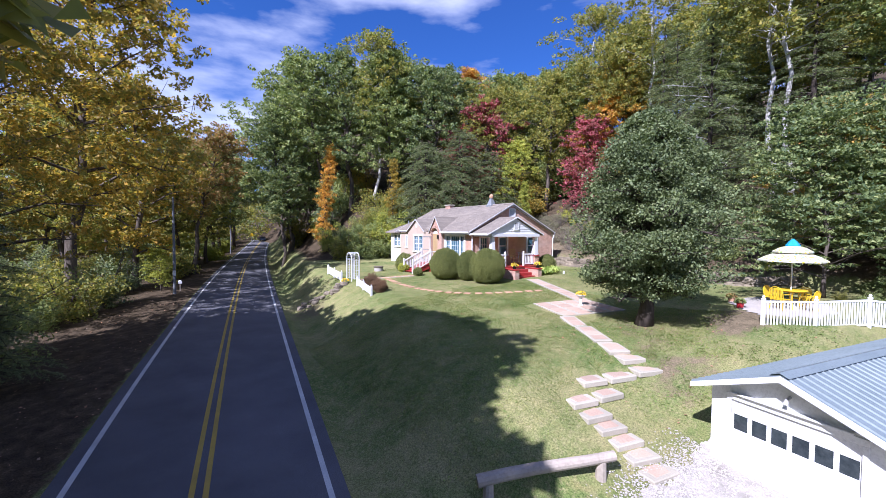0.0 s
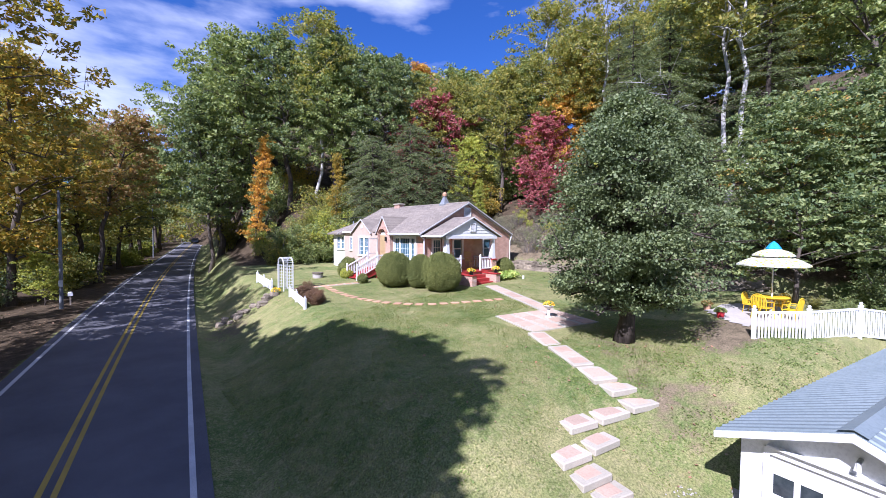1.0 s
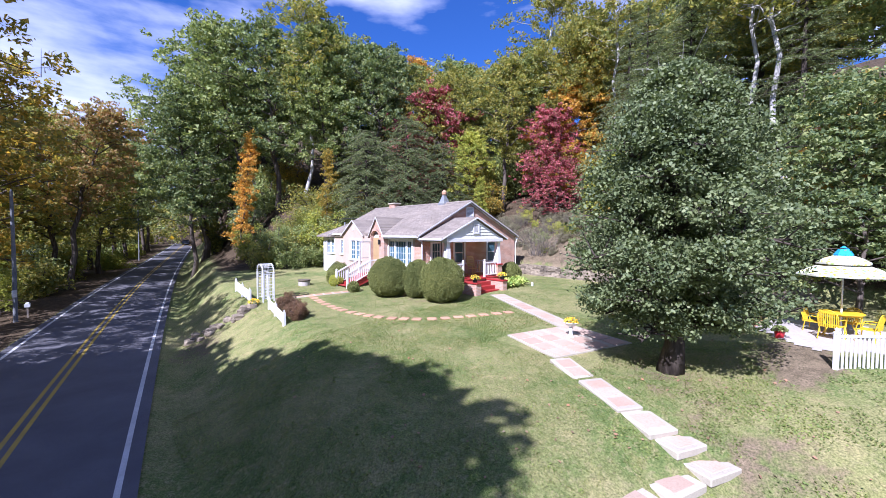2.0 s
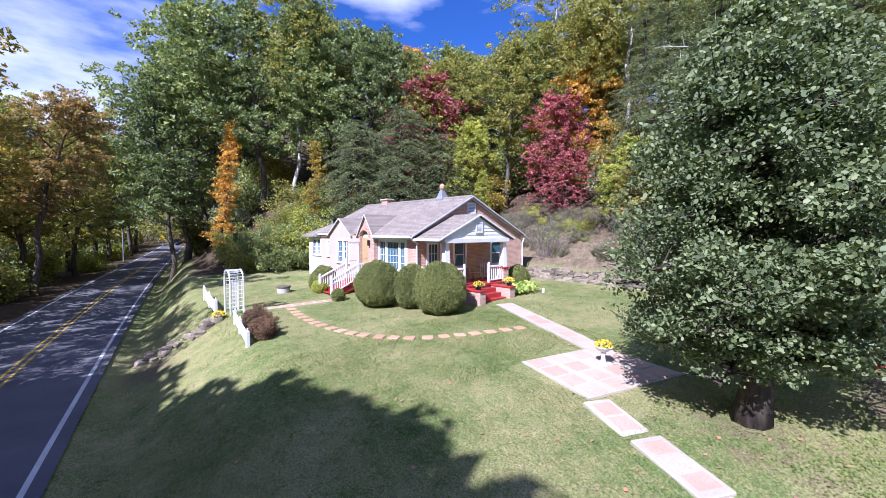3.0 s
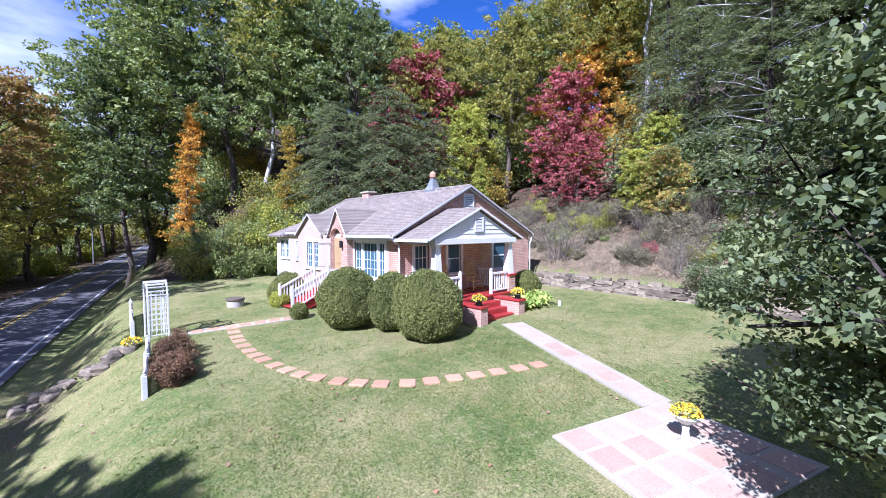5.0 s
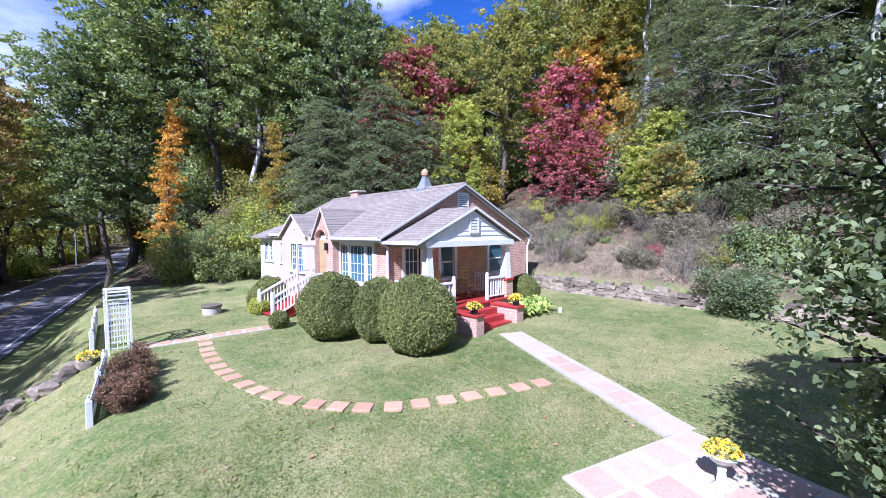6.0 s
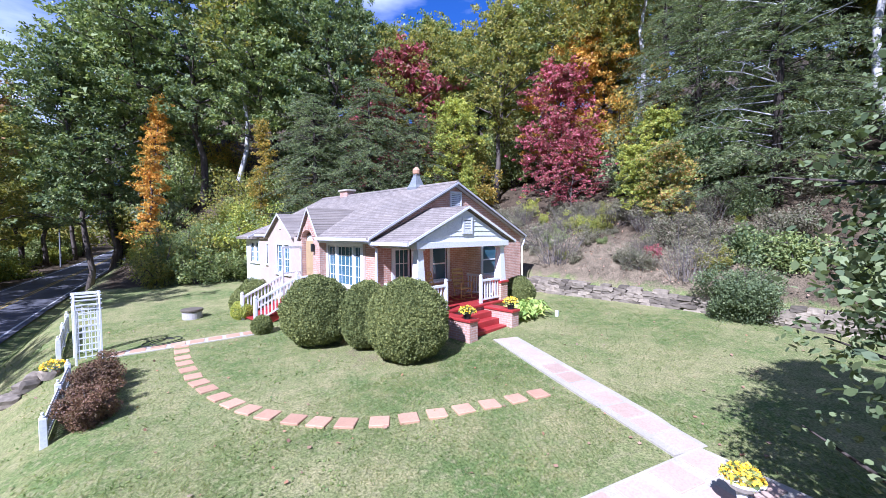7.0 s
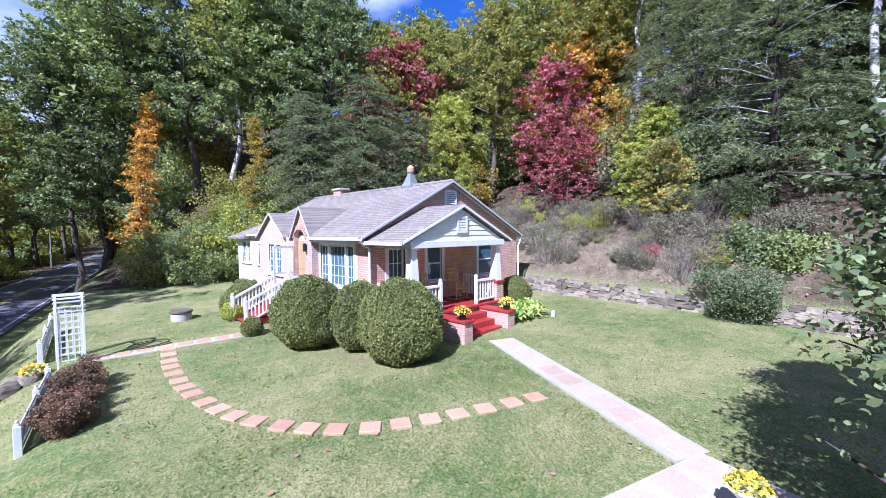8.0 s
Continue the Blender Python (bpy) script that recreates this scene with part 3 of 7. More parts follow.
h_part("ceiling", Shape().box((FRONT + 0.25, GABLE + 0.25, EAVE - 0.02), (BACK - 0.25, END - 0.25, EAVE + 0.03)), ROOM)


def gable_roof(a, b, ridge, eaves, z_ridge, z_eave, axis, t=0.13):
    """Two slopes with a thickness, from a to b along an axis, as one shape."""
    lo, hi = eaves
    prof = [(lo, z_eave), (ridge, z_ridge), (hi, z_eave), (hi, z_eave - t), (ridge, z_ridge - t), (lo, z_eave - t)]
    if axis == "y":
        return Shape().prism([(u, 0, z) for u, z in prof], (0, a, 0), (0, b, 0))
    return Shape().prism([(0, u, z) for u, z in prof], (a, 0, 0), (b, 0, 0))


slope = (RIDGE + 0.05 - 3.12) / (RIDGE_X - 11.6)
roof_shape = gable_roof(22.92, 26.3, RIDGE_X, (11.6, 20.12), RIDGE + 0.05, 3.12, "y")
prof = [(11.88, 3.12 + 0.28 * slope), (RIDGE_X, RIDGE + 0.05), (20.12, 3.12), (20.12, 2.99), (RIDGE_X, RIDGE - 0.08), (11.88, 2.99 + 0.28 * slope)]
roof_shape.prism([(u, 0, z) for u, z in prof], (0, 26.3, 0), (0, 33.28, 0))
roof = h_part("roof", roof_shape, SHINGLE, "weathered grey asphalt shingle roof")
# ridge cap, rakes, gutters
h_part("ridge_cap", Shape().prism([(RIDGE_X - 0.16, 0, RIDGE - 0.015), (RIDGE_X, 0, RIDGE + 0.085), (RIDGE_X + 0.16, 0, RIDGE - 0.015), (RIDGE_X, 0, RIDGE + 0.06)], (0, 22.90, 0), (0, 33.3, 0)), SHINGLE, parent=roof)
for x0, x1 in ((11.56, RIDGE_X), (20.16, RIDGE_X)):
    for y0 in (22.875, 33.285):
        h_part("rake_board", Shape().prism([(x0, y0, 3.10), (x1, y0, RIDGE + 0.035), (x1, y0, RIDGE - 0.04), (x0, y0, 3.025)], (0, 0, 0), (0, 0.042, 0)), TRIM_GREY, "thin grey-white rake board", parent=roof)
        if y0 < 30:
            h_part("soffit", Shape().prism([(x0, 0, 2.99), (x1, 0, RIDGE - 0.09), (x1, 0, RIDGE - 0.11), (x0, 0, 2.97)], (0, 22.925, 0), (0, 23.09, 0)), TRIM_GREY, "grey-white soffit", parent=roof)


def gutter(x, y0, y1, z, side):
    s = Shape().prism([(x, 0, z), (x - side * 0.11, 0, z), (x - side * 0.12, 0, z + 0.03), (x - side * 0.13, 0, z + 0.11), (x - side * 0.11, 0, z + 0.11), (x - side * 0.10, 0, z + 0.02), (x, 0, z + 0.02)], (0, y0, 0), (0, y1, 0))
    return h_part("gutter", s, WHITE_METAL, "white metal gutter", parent=roof)


gutter(11.6, 22.95, 26.25, 2.99, 1)
gutter(11.88, 31.55, 32.95, 3.1, 1)
gutter(20.12, 22.95, 33.2, 2.99, -1)
h_part("fascia", Shape().box((11.62, 22.95, 2.93), (11.66, 26.29, 3.06)), WHITE)
h_part("front_soffit", Shape().box((11.62, 22.95, 2.90), (12.0, 26.29, 2.925)), WHITE_OLD)
h_part("downpipe", Shape().tube([(11.56, 23.0, 3.0), (11.72, 23.02, 2.85), (11.93, 23.02, 2.75), (11.93, 23.02, 0.2)], 0.04, 8), WHITE_METAL, "white metal downpipe")
h_part("downpipe", Shape().tube([(20.16, 22.98, 3.0), (20.1, 23.0, 2.75), (20.05, 23.04, 2.6), (20.05, 23.04, 0.5)], 0.035, 8), WHITE_METAL, "white metal downpipe")
h_part("window_surround", front_wall(23.72, 26.29, 0.35, 2.89, [(BAY[0] - 0.16, BAY[1] - 0.075, BAY[2] + 0.16, BAY[3] + 0.16)], 0.02, FRONT - 0.02), CREAM, "cream stuccoed panel round the wide window")
# small front gable and vestibule gable roofs, running back into the main slope
for y0, y1, yr, zr, ze, xf, xb in ((28.64, 31.5, 30.02, 4.10, 3.08, 11.68, 14.0), (26.2, 27.9, 27.05, 4.22, 3.02, VX - 0.10, 14.2)):
    small = h_part("small_roof", gable_roof(xf, xb, yr, (y0, y1), zr, ze, "x", 0.09), SHINGLE, "small shingled gable roof")
    for ye in (y0, y1):
        h_part("rake_board", Shape().prism([(xf - 0.03, ye, ze + 0.005), (xf - 0.03, yr, zr + 0.008), (xf - 0.03, yr, zr - 0.075), (xf - 0.03, ye, ze - 0.07)], (0, 0, 0), (0.03, 0, 0)), TRIM_GREY, "white rake board", parent=small)
# wing
WING_Z = 3.02
WING_WIN = (33.10, 1.80, 34.22, 2.82)
h_part("wing_wall", front_wall(END, 34.63, -0.3, WING_Z, [WING_WIN], 0.22, FRONT + 0.02), WHITE_OLD, "white painted wing wall")
h_part("wing_wall", south_wall(FRONT + 0.02, 18.0, -0.3, WING_Z, [], 0.22, 34.63), WHITE_OLD)
s = Shape()
s.add([(11.65, 33.0, 3.06), (11.65, 35.25, 3.06), (18.3, 35.25, 3.06), (18.3, 33.0, 3.06), (13.9, 33.0, 4.15), (13.9, 33.4, 4.15), (16.2, 33.4, 4.15), (16.2, 33.0, 4.15),
       (11.65, 33.0, 2.96), (11.65, 35.25, 2.96), (18.3, 35.25, 2.96), (18.3, 33.0, 2.96)],
      [(0, 4, 5, 1), (1, 5, 6, 2), (2, 6, 7, 3), (4, 7, 6, 5), (0, 1, 9, 8), (1, 2, 10, 9), (2, 3, 11, 10), (8, 9, 10, 11), (0, 8, 11, 3, 7, 4)])
h_part("wing_roof", s, SHINGLE, "low hipped shingle roof of the wing")
h_part("vent_pipe", Shape().tube([(12.9, 33.2, 3.5), (12.9, 33.2, 4.05)], 0.05, 8), GALV, "short roof vent pipe")
# chimney stack and turbine vent on the ridge
stack = h_part("chimney", Shape().box((15.45, 30.5, 4.85), (15.9, 31.15, 5.38)), BRICK_PALE, "low brick chimney")
h_part("chimney_cap", Shape().box((15.38, 30.42, 5.36), (15.97, 31.23, 5.46), 0.02), CONCRETE, "concrete cap", parent=stack)
cupola = h_part("ridge_vent", Shape().lathe([(0.40, -0.12), (0.40, 0.08), (0.30, 0.2), (0.14, 0.55), (0.14, 0.66)], 4, Matrix.Translation((RIDGE_X, 25.3, 5.05)) @ Matrix.Rotation(radians(45), 4, "Z")), GALV, "galvanised ridge vent")
h_part("vent_cap", Shape().lathe([(0.08, 0.60), (0.15, 0.66), (0.16, 0.80), (0.12, 0.86), (0.04, 0.94)], 12, Matrix.Translation((RIDGE_X, 25.3, 5.05))), TERRACOTTA, "rust-red cap", parent=cupola)


def window(hole, plane, at, cols, rows, split=(), sash=True, casing=0.10, mat=WHITE, depth=0.12):
    """A window in a wall hole: plane 'x' (front) or 'y' (gable); a casing with panes and glazing bars."""
    u0, z0, u1, z1 = hole

    def q(u, w, z):
        return (at + w, u, z) if plane == "x" else (u, at + w, z)

    def bar(s, ua, za, ub, zb, w0, w1):
        pts = [q(ua, w0, za), q(ub, w1, zb)]
        s.box([min(a, b) for a, b in zip(*pts)], [max(a, b) for a, b in zip(*pts)], 0.006)

    s = Shape()
    for ua, za, ub, zb in ((u0 - casing, z1, u1 + casing, z1 + casing), (u0 - casing, z0, u0, z1), (u1, z0, u1 + casing, z1)):
        bar(s, ua, za, ub, zb, -0.03, depth)
    win = h_part("window", s, mat, "white-framed window")
    s = Shape()
    bar(s, u0 - casing - 0.04, z0 - 0.07, u1 + casing + 0.04, z0, -0.09, depth)
    h_part("sill", s, mat, parent=win)
    edges = [u0, *split, u1]
    for a, b in zip(edges, edges[1:]):
        if a > u0:
            s = Shape()
            bar(s, a - 0.05, z0, a + 0.05, z1, -0.02, depth)
            h_part("mullion", s, mat, parent=win)
        lo, hi = a + (0.05 if a > u0 else 0), b - (0.05 if b < u1 else 0)
        s = Shape()
        for ua, za, ub, zb in ((lo, z0, hi, z0 + 0.05), (lo, z1 - 0.05, hi, z1), (lo, z0 + 0.05, lo + 0.045, z1 - 0.05), (hi - 0.045, z0 + 0.05, hi, z1 - 0.05)):
            bar(s, ua, za, ub, zb, 0.03, 0.07)
        if sash:
            zm = (z0 + z1) / 2
            bar(s, lo + 0.045, zm - 0.025, hi - 0.045, zm + 0.025, 0.02, 0.08)
        h_part("sash", s, mat, parent=win)
        s = Shape()
        bar(s, lo + 0.03, z0 + 0.03, hi - 0.03, z1 - 0.03, 0.048, 0.054)
        pane = h_part("pane", s, GLASS, "window glass", parent=win)
        pane.visible_shadow = False
        n = cols if isinstance(cols, int) else cols[edges.index(a)]
        for i in range(1, n):
            u = lo + (hi - lo) * i / n
            s = Shape()
            bar(s, u - 0.010, z0 + 0.05, u + 0.010, z1 - 0.05, 0.034, 0.047)
            h_part("glazing_bar", s, mat, parent=win)
        for j in range(1, rows):
            z = z0 + (z1 - z0) * j / rows
            s = Shape()
            bar(s, lo + 0.04, z - 0.010, hi - 0.04, z + 0.010, 0.036, 0.046)
            h_part("glazing_bar", s, mat, parent=win)
    return win


window(BAY, "x", FRONT, (2, 4, 2), 4, (24.50, 25.62), sash=False, casing=0.16)
window(PAIR, "x", 11.80, 2, 4, (29.74,), casing=0.12)
window(SLIT, "x", FRONT, 1, 4, casing=0.07)
window(WING_WIN, "x", FRONT + 0.02, 2, 4, (33.65,), casing=0.09)
window(WIN_A, "y", GABLE, 1, 2, casing=0.14)
window(WIN_B, "y", GABLE, 1, 2, casing=0.14)


def louvre(u0, z0, u1, z1, y, parent, slats=8):
    s = Shape()
    for a, b, c, d in ((u0 - 0.07, z1, u1 + 0.07, z1 + 0.08), (u0 - 0.07, z0 - 0.07, u1 + 0.07, z0), (u0 - 0.07, z0, u0, z1), (u1, z0, u1 + 0.07, z1)):
        s.box((a, y - 0.05, b), (c, y + 0.02, d), 0.006)
    ob = h_part("louvre", s, WHITE_OLD, "white louvred gable vent", parent=parent)
    # black sheet stands in for the dark hollow behind the slats
    k = Shape().box((u0, y - 0.012, z0), (u1, y - 0.004, z1))
    h_part("backing", k, BLACK, parent=ob)
    k = Shape()
    for i in range(slats):
        z = z0 + (z1 - z0) * (i + 0.5) / slats
        h = (z1 - z0) / slats * 0.35
        k.prism([(0, y - 0.045, z - h), (0, y - 0.04, z - h - 0.008), (0, y - 0.015, z + h - 0.008), (0, y - 0.02, z + h)], (u0, 0, 0), (u1, 0, 0))
    h_part("slat", k, WHITE_OLD, parent=ob)


louvre(*LOUVRE, GABLE, house)
# attic louvre in the small front gable
h_part("front_louvre", Shape().box((11.77, 29.92, 3.42), (11.80, 30.12, 3.68), 0.008), WHITE_OLD)
# porch door with a glazed upper half
door = h_part("door", Shape().box((PORCH_DOOR[0], GABLE + 0.06, FLOOR), (PORCH_DOOR[2], GABLE + 0.10, 1.75), 0.008), WHITE, "white door with a nine-light window")
for a, b, c, d in ((12.72, 1.75, 12.80, 2.78), (13.34, 1.75, 13.42, 2.78), (12.80, 2.66, 13.34, 2.78)):
    h_part("door_stile", Shape().box((a, GABLE + 0.06, b), (c, GABLE + 0.10, d)), WHITE, parent=door)
for i in (1, 2):
    h_part("glazing_bar", Shape().box((12.80 + 0.18 * i - 0.012, GABLE + 0.065, 1.75), (12.80 + 0.18 * i + 0.012, GABLE + 0.095, 2.66)), WHITE, parent=door)
h_part("glazing_bar", Shape().box((12.80, GABLE + 0.066, 2.19), (13.34, GABLE + 0.094, 2.215)), WHITE, parent=door)
h_part("pane", Shape().box((12.8, GABLE + 0.078, 1.75), (13.34, GABLE + 0.083, 2.66)), GLASS, "door glass", parent=door).visible_shadow = False
s = Shape()
for a, b, c, d in ((12.58, FLOOR, 12.72, 2.78), (13.42, FLOOR, 13.56, 2.78), (12.58, 2.78, 13.56, 2.92)):
    s.box((a, GABLE - 0.03, b), (c, GABLE + 0.12, d), 0.006)
h_part("door_casing", s, WHITE)
h_part("door_handle", Shape().tube([(13.36, GABLE + 0.06, 1.72), (13.36, GABLE - 0.01, 1.72)], 0.022, 10), BLACK, parent=door)
# arched entrance: wooden inner door and an open screen door
h_part("reveal", Shape().box((VX + 0.20, 26.83, FLOOR - 0.1), (VX + 0.24, 27.69, 3.4)), WHITE_OLD, "plastered reveal behind the arch")
inner = h_part("entrance_door", Shape().box((VX + 0.14, 26.85, FLOOR + 0.02), (VX + 0.185, 27.68, 2.95), 0.01), DOOR_WOOD, "honey-coloured wooden entrance door")
for a, b, c, d in ((26.93, 1.0, 27.21, 1.7), (27.31, 1.0, 27.59, 1.7), (26.93, 1.85, 27.59, 2.75)):
    h_part("door_panel", Shape().box((VX + 0.125, a, b), (VX + 0.142, c, d), 0.008), DOOR_WOOD, parent=inner)
screen = Matrix.Translation((VX - 0.02, 27.72, 0)) @ Matrix.Rotation(radians(100), 4, "Z")
s = Shape()
for a, b, c, d in ((0, FLOOR + 0.05, 0.07, 2.75), (0.8, FLOOR + 0.05, 0.87, 2.75), (0.07, 2.66, 0.8, 2.75), (0.07, FLOOR + 0.05, 0.8, FLOOR + 0.25), (0.07, 1.7, 0.8, 1.76)):
    s.box((-0.018, -c, b), (0.018, -a, d), 0, screen @ Matrix.Rotation(radians(-180), 4, "Z"))
h_part("screen_door", s, WHITE_OLD, "white screen door standing open")
lamp = h_part("wall_lantern", Shape().box((VX - 0.14, 26.62, 2.55), (VX - 0.03, 26.73, 2.85), 0.015), BLACK, "small black entrance lantern")

# ---- the porch ----
PY, PX0, PX1, PC = 21.25, 12.1, 16.5, 14.3
porch = thing("porch", "gabled front porch with red floor and tapered white columns", "porch", m=pose(PC, PY, 0))


def p_part(name, s, material, label="", smooth=False, parent=None):
    s.v = [(x - PC, y - PY, z) for x, y, z in s.v]
    return part(name, s, material, parent or porch, label, smooth)


p_part("foundation", Shape().box((PX0 + 0.05, PY + 0.02, -0.3), (PX1 - 0.05, GABLE - 0.002, FLOOR - 0.08)), BRICK, "brick porch foundation")
p_part("deck", Shape().box((PX0, PY - 0.06, FLOOR - 0.08), (PX1, GABLE - 0.002, FLOOR), 0.012), RED, "red painted porch floor")
for cx in (PX0 + 0.22, PX1 - 0.22):
    pier = p_part("pier", Shape().box((cx - 0.2, PY, FLOOR - 0.001), (cx + 0.2, PY + 0.4, 1.42)), BRICK, "brick pier")
    p_part("pier_cap", Shape().box((cx - 0.24, PY - 0.04, 1.42), (cx + 0.24, PY + 0.44, 1.50), 0.012), RED, "red pier cap", parent=pier)
    s = Shape()
    v = [(cx + a * w, PY + 0.2 + b * w, z) for z, w in ((1.50, 0.155), (2.76, 0.10)) for a, b in ((-1, -1), (1, -1), (1, 1), (-1, 1))]
    s.add(v, [(3, 2, 1, 0), (4, 5, 6, 7), (0, 1, 5, 4), (1, 2, 6, 5), (2, 3, 7, 6), (3, 0, 4, 7)])
    col = p_part("column", s, WHITE, "tapered white column")
    p_part("column_cap", Shape().box((cx - 0.15, PY + 0.05, 2.72), (cx + 0.15, PY + 0.35, 2.77), 0.008), WHITE, parent=col)
s = Shape().box((PX0 - 0.02, PY - 0.02, 2.77), (PX1 + 0.02, PY + 0.2, 2.97), 0.01)
for cx in (PX0 + 0.02, PX1 - 0.22):
    s.box((cx, PY + 0.2, 2.77), (cx + 0.2, GABLE - 0.002, 2.97))
p_part("beam", s, WHITE, "white porch beam")
p_part("porch_ceiling", Shape().box((PX0 + 0.2, PY + 0.2, 2.80), (PX1 - 0.2, GABLE - 0.002, 2.83)), WHITE_OLD, "white board ceiling")
p_part("pediment", Shape().prism([(PX0, PY + 0.06, 2.97), (PX1, PY + 0.06, 2.97), (PC, PY + 0.06, 3.98)], (0, 0, 0), (0, 0.1, 0)), WHITE, "white boarded pediment")
for i in range(6):
    z0, z1 = 2.97 + i * 0.165, 2.97 + (i + 1) * 0.165
    k0, k1 = (3.98 - z0) / 1.01 * 2.18, max(0.02, (3.98 - z1) / 1.01 * 2.18)
    p_part("siding_board", Shape().prism([(PC - k0, PY + 0.03, z0), (PC + k0, PY + 0.03, z0), (PC + k1, PY + 0.05, z1), (PC - k1, PY + 0.05, z1)], (0, 0, 0), (0, 0.015, 0)), WHITE)
pr = p_part("porch_roof", gable_roof(PY - 0.06, GABLE - 0.003, PC, (PX0 - 0.32, PX1 + 0.32), 4.12, 2.98, "y", 0.09), SHINGLE, "grey shingled porch roof")
for x0 in (PX0 - 0.34, PX1 + 0.34):
    p_part("rake_board", Shape().prism([(x0, PY - 0.095, 2.975), (PC, PY - 0.095, 4.11), (PC, PY - 0.095, 4.035), (x0, PY - 0.095, 2.905)], (0, 0, 0), (0, 0.032, 0)), WHITE, "white rake board", parent=pr)
    sd = 1 if x0 < PC else -1
    p_part("gutter", Shape().box((min(x0, x0 - sd * 0.1), PY - 0.05, 2.86), (max(x0, x0 - sd * 0.1), GABLE - 0.02, 2.97), 0.01), WHITE_METAL, "white gutter", parent=pr)
s = Shape()
for a, b, c, d in ((14.06, 3.66, 14.54, 3.74), (14.06, 3.20, 14.54, 3.28), (14.06, 3.28, 14.14, 3.66), (14.46, 3.28, 14.54, 3.66)):
    s.box((a, PY - 0.01, b), (c, PY + 0.04, d), 0.006)
lv = p_part("louvre", s, WHITE, "white louvred vent")
# black sheet in place of the shaded hollow, the pediment is closed here
p_part("backing", Shape().box((14.14, PY + 0.012, 3.28), (14.46, PY + 0.02, 3.66)), BLACK, parent=lv)
s = Shape()
for i in range(7):
    z = 3.31 + i * 0.052
    s.prism([(0, PY - 0.004, z - 0.02), (0, PY, z - 0.026), (0, PY + 0.012, z + 0.012), (0, PY + 0.006, z + 0.016)], (14.14, 0, 0), (14.46, 0, 0))
p_part("slat", s, WHITE_OLD, parent=lv)


def railing(p0, p1, z0a, z0b, height, parent_add, newel=True, step=0.13):
    """A baluster rail between two points whose feet are at z0a and z0b."""
    a, b = Vector((*p0, z0a)), Vector((*p1, z0b))
    d = b - a
    n = max(2, int(d.xy.length / step))
    up = Vector((0, 0, height))
    side = Vector((-d.y, d.x, 0)).normalized()
    rail = None
    for z, h, w in ((height - 0.07, 0.07, 0.045), (0.10, 0.05, 0.03)):
        s = Shape()
        o = Vector((0, 0, z))
        pts = [a + o - side * w, a + o + side * w, a + o + side * w + Vector((0, 0, h)), a + o - side * w + Vector((0, 0, h))]
        s.prism(pts, (0, 0, 0), tuple(d))
        if rail:
            parent_add("bottom_rail", s, WHITE, parent=rail)
        else:
            rail = parent_add("railing", s, WHITE, "white painted wooden railing")
    for i in range(n):
        p = a + d * (i + 0.5) / n
        k = Shape()
        m = Matrix.Translation(p) @ Matrix.Rotation(math.atan2(d.y, d.x), 4, "Z")
        k.box((-0.02, -0.018, 0.13), (0.02, 0.018, height - 0.06), 0, m)
        parent_add("baluster", k, WHITE, parent=rail)
    if newel:
        for p in (a, b) if newel == 2 else ((b,) if newel == 1 else (a,)):
            k = Shape().box((p.x - 0.05, p.y - 0.05, p.z), (p.x + 0.05, p.y + 0.05, p.z + height + 0.08), 0.01)
            k.lathe([(0.02, 0), (0.06, 0.02), (0.06, 0.06), (0.02, 0.1)], 8, Matrix.Translation(p + Vector((0, 0, height + 0.08))))
            parent_add("newel_post", k, WHITE, parent=rail)
    return rail


railing((PX0 + 0.42, PY + 0.1), (13.38, PY + 0.1), FLOOR, FLOOR, 0.82, p_part, 1)
railing((15.08, PY + 0.1), (PX1 - 0.42, PY + 0.1), FLOOR, FLOOR, 0.82, p_part, -1)
railing((PX1 - 0.2, PY + 0.42), (PX1 - 0.2, GABLE - 0.02), FLOOR, FLOOR, 0.82, p_part, 0)
railing((PX0 + 0.2, PY + 0.42), (PX0 + 0.2, GABLE - 0.02), FLOOR, FLOOR, 0.82, p_part, 0)
# steps and cheek walls
SX0, SX1 = 13.36, 15.06
for i in range(4):
    z1 = FLOOR - (i + 1) * 0.19
    y1 = PY - 0.06 - i * 0.31
    p_part("step", Shape().box((SX0, y1 - 0.33, -0.3), (SX1, y1, z1), 0.012), RED, "red painted step")
for x0 in (SX0 - 0.36, SX1):
    ck = p_part("cheek_wall", Shape().box((x0, PY - 1.22, -0.3), (x0 + 0.36, PY - 0.062, 0.66)), BRICK_PALE, "pale brick cheek wall")
    p_part("wall_cap", Shape().box((x0 - 0.04, PY - 1.27, 0.66), (x0 + 0.40, PY - 0.062, 0.74), 0.012), RED, "red painted cap", parent=ck)

# ---- entrance stairs ----
stairs = thing("entrance_stairs", "red wooden stairs with white baluster rails up to the arched door", "stairs", m=pose(10.6, 27.4, 0))


def st_part(name, s, material, label="", smooth=False, parent=None):
    s.v = [(x - 10.6, y - 27.4, z) for x, y, z in s.v]
    return part(name, s, material, parent or stairs, label, smooth)


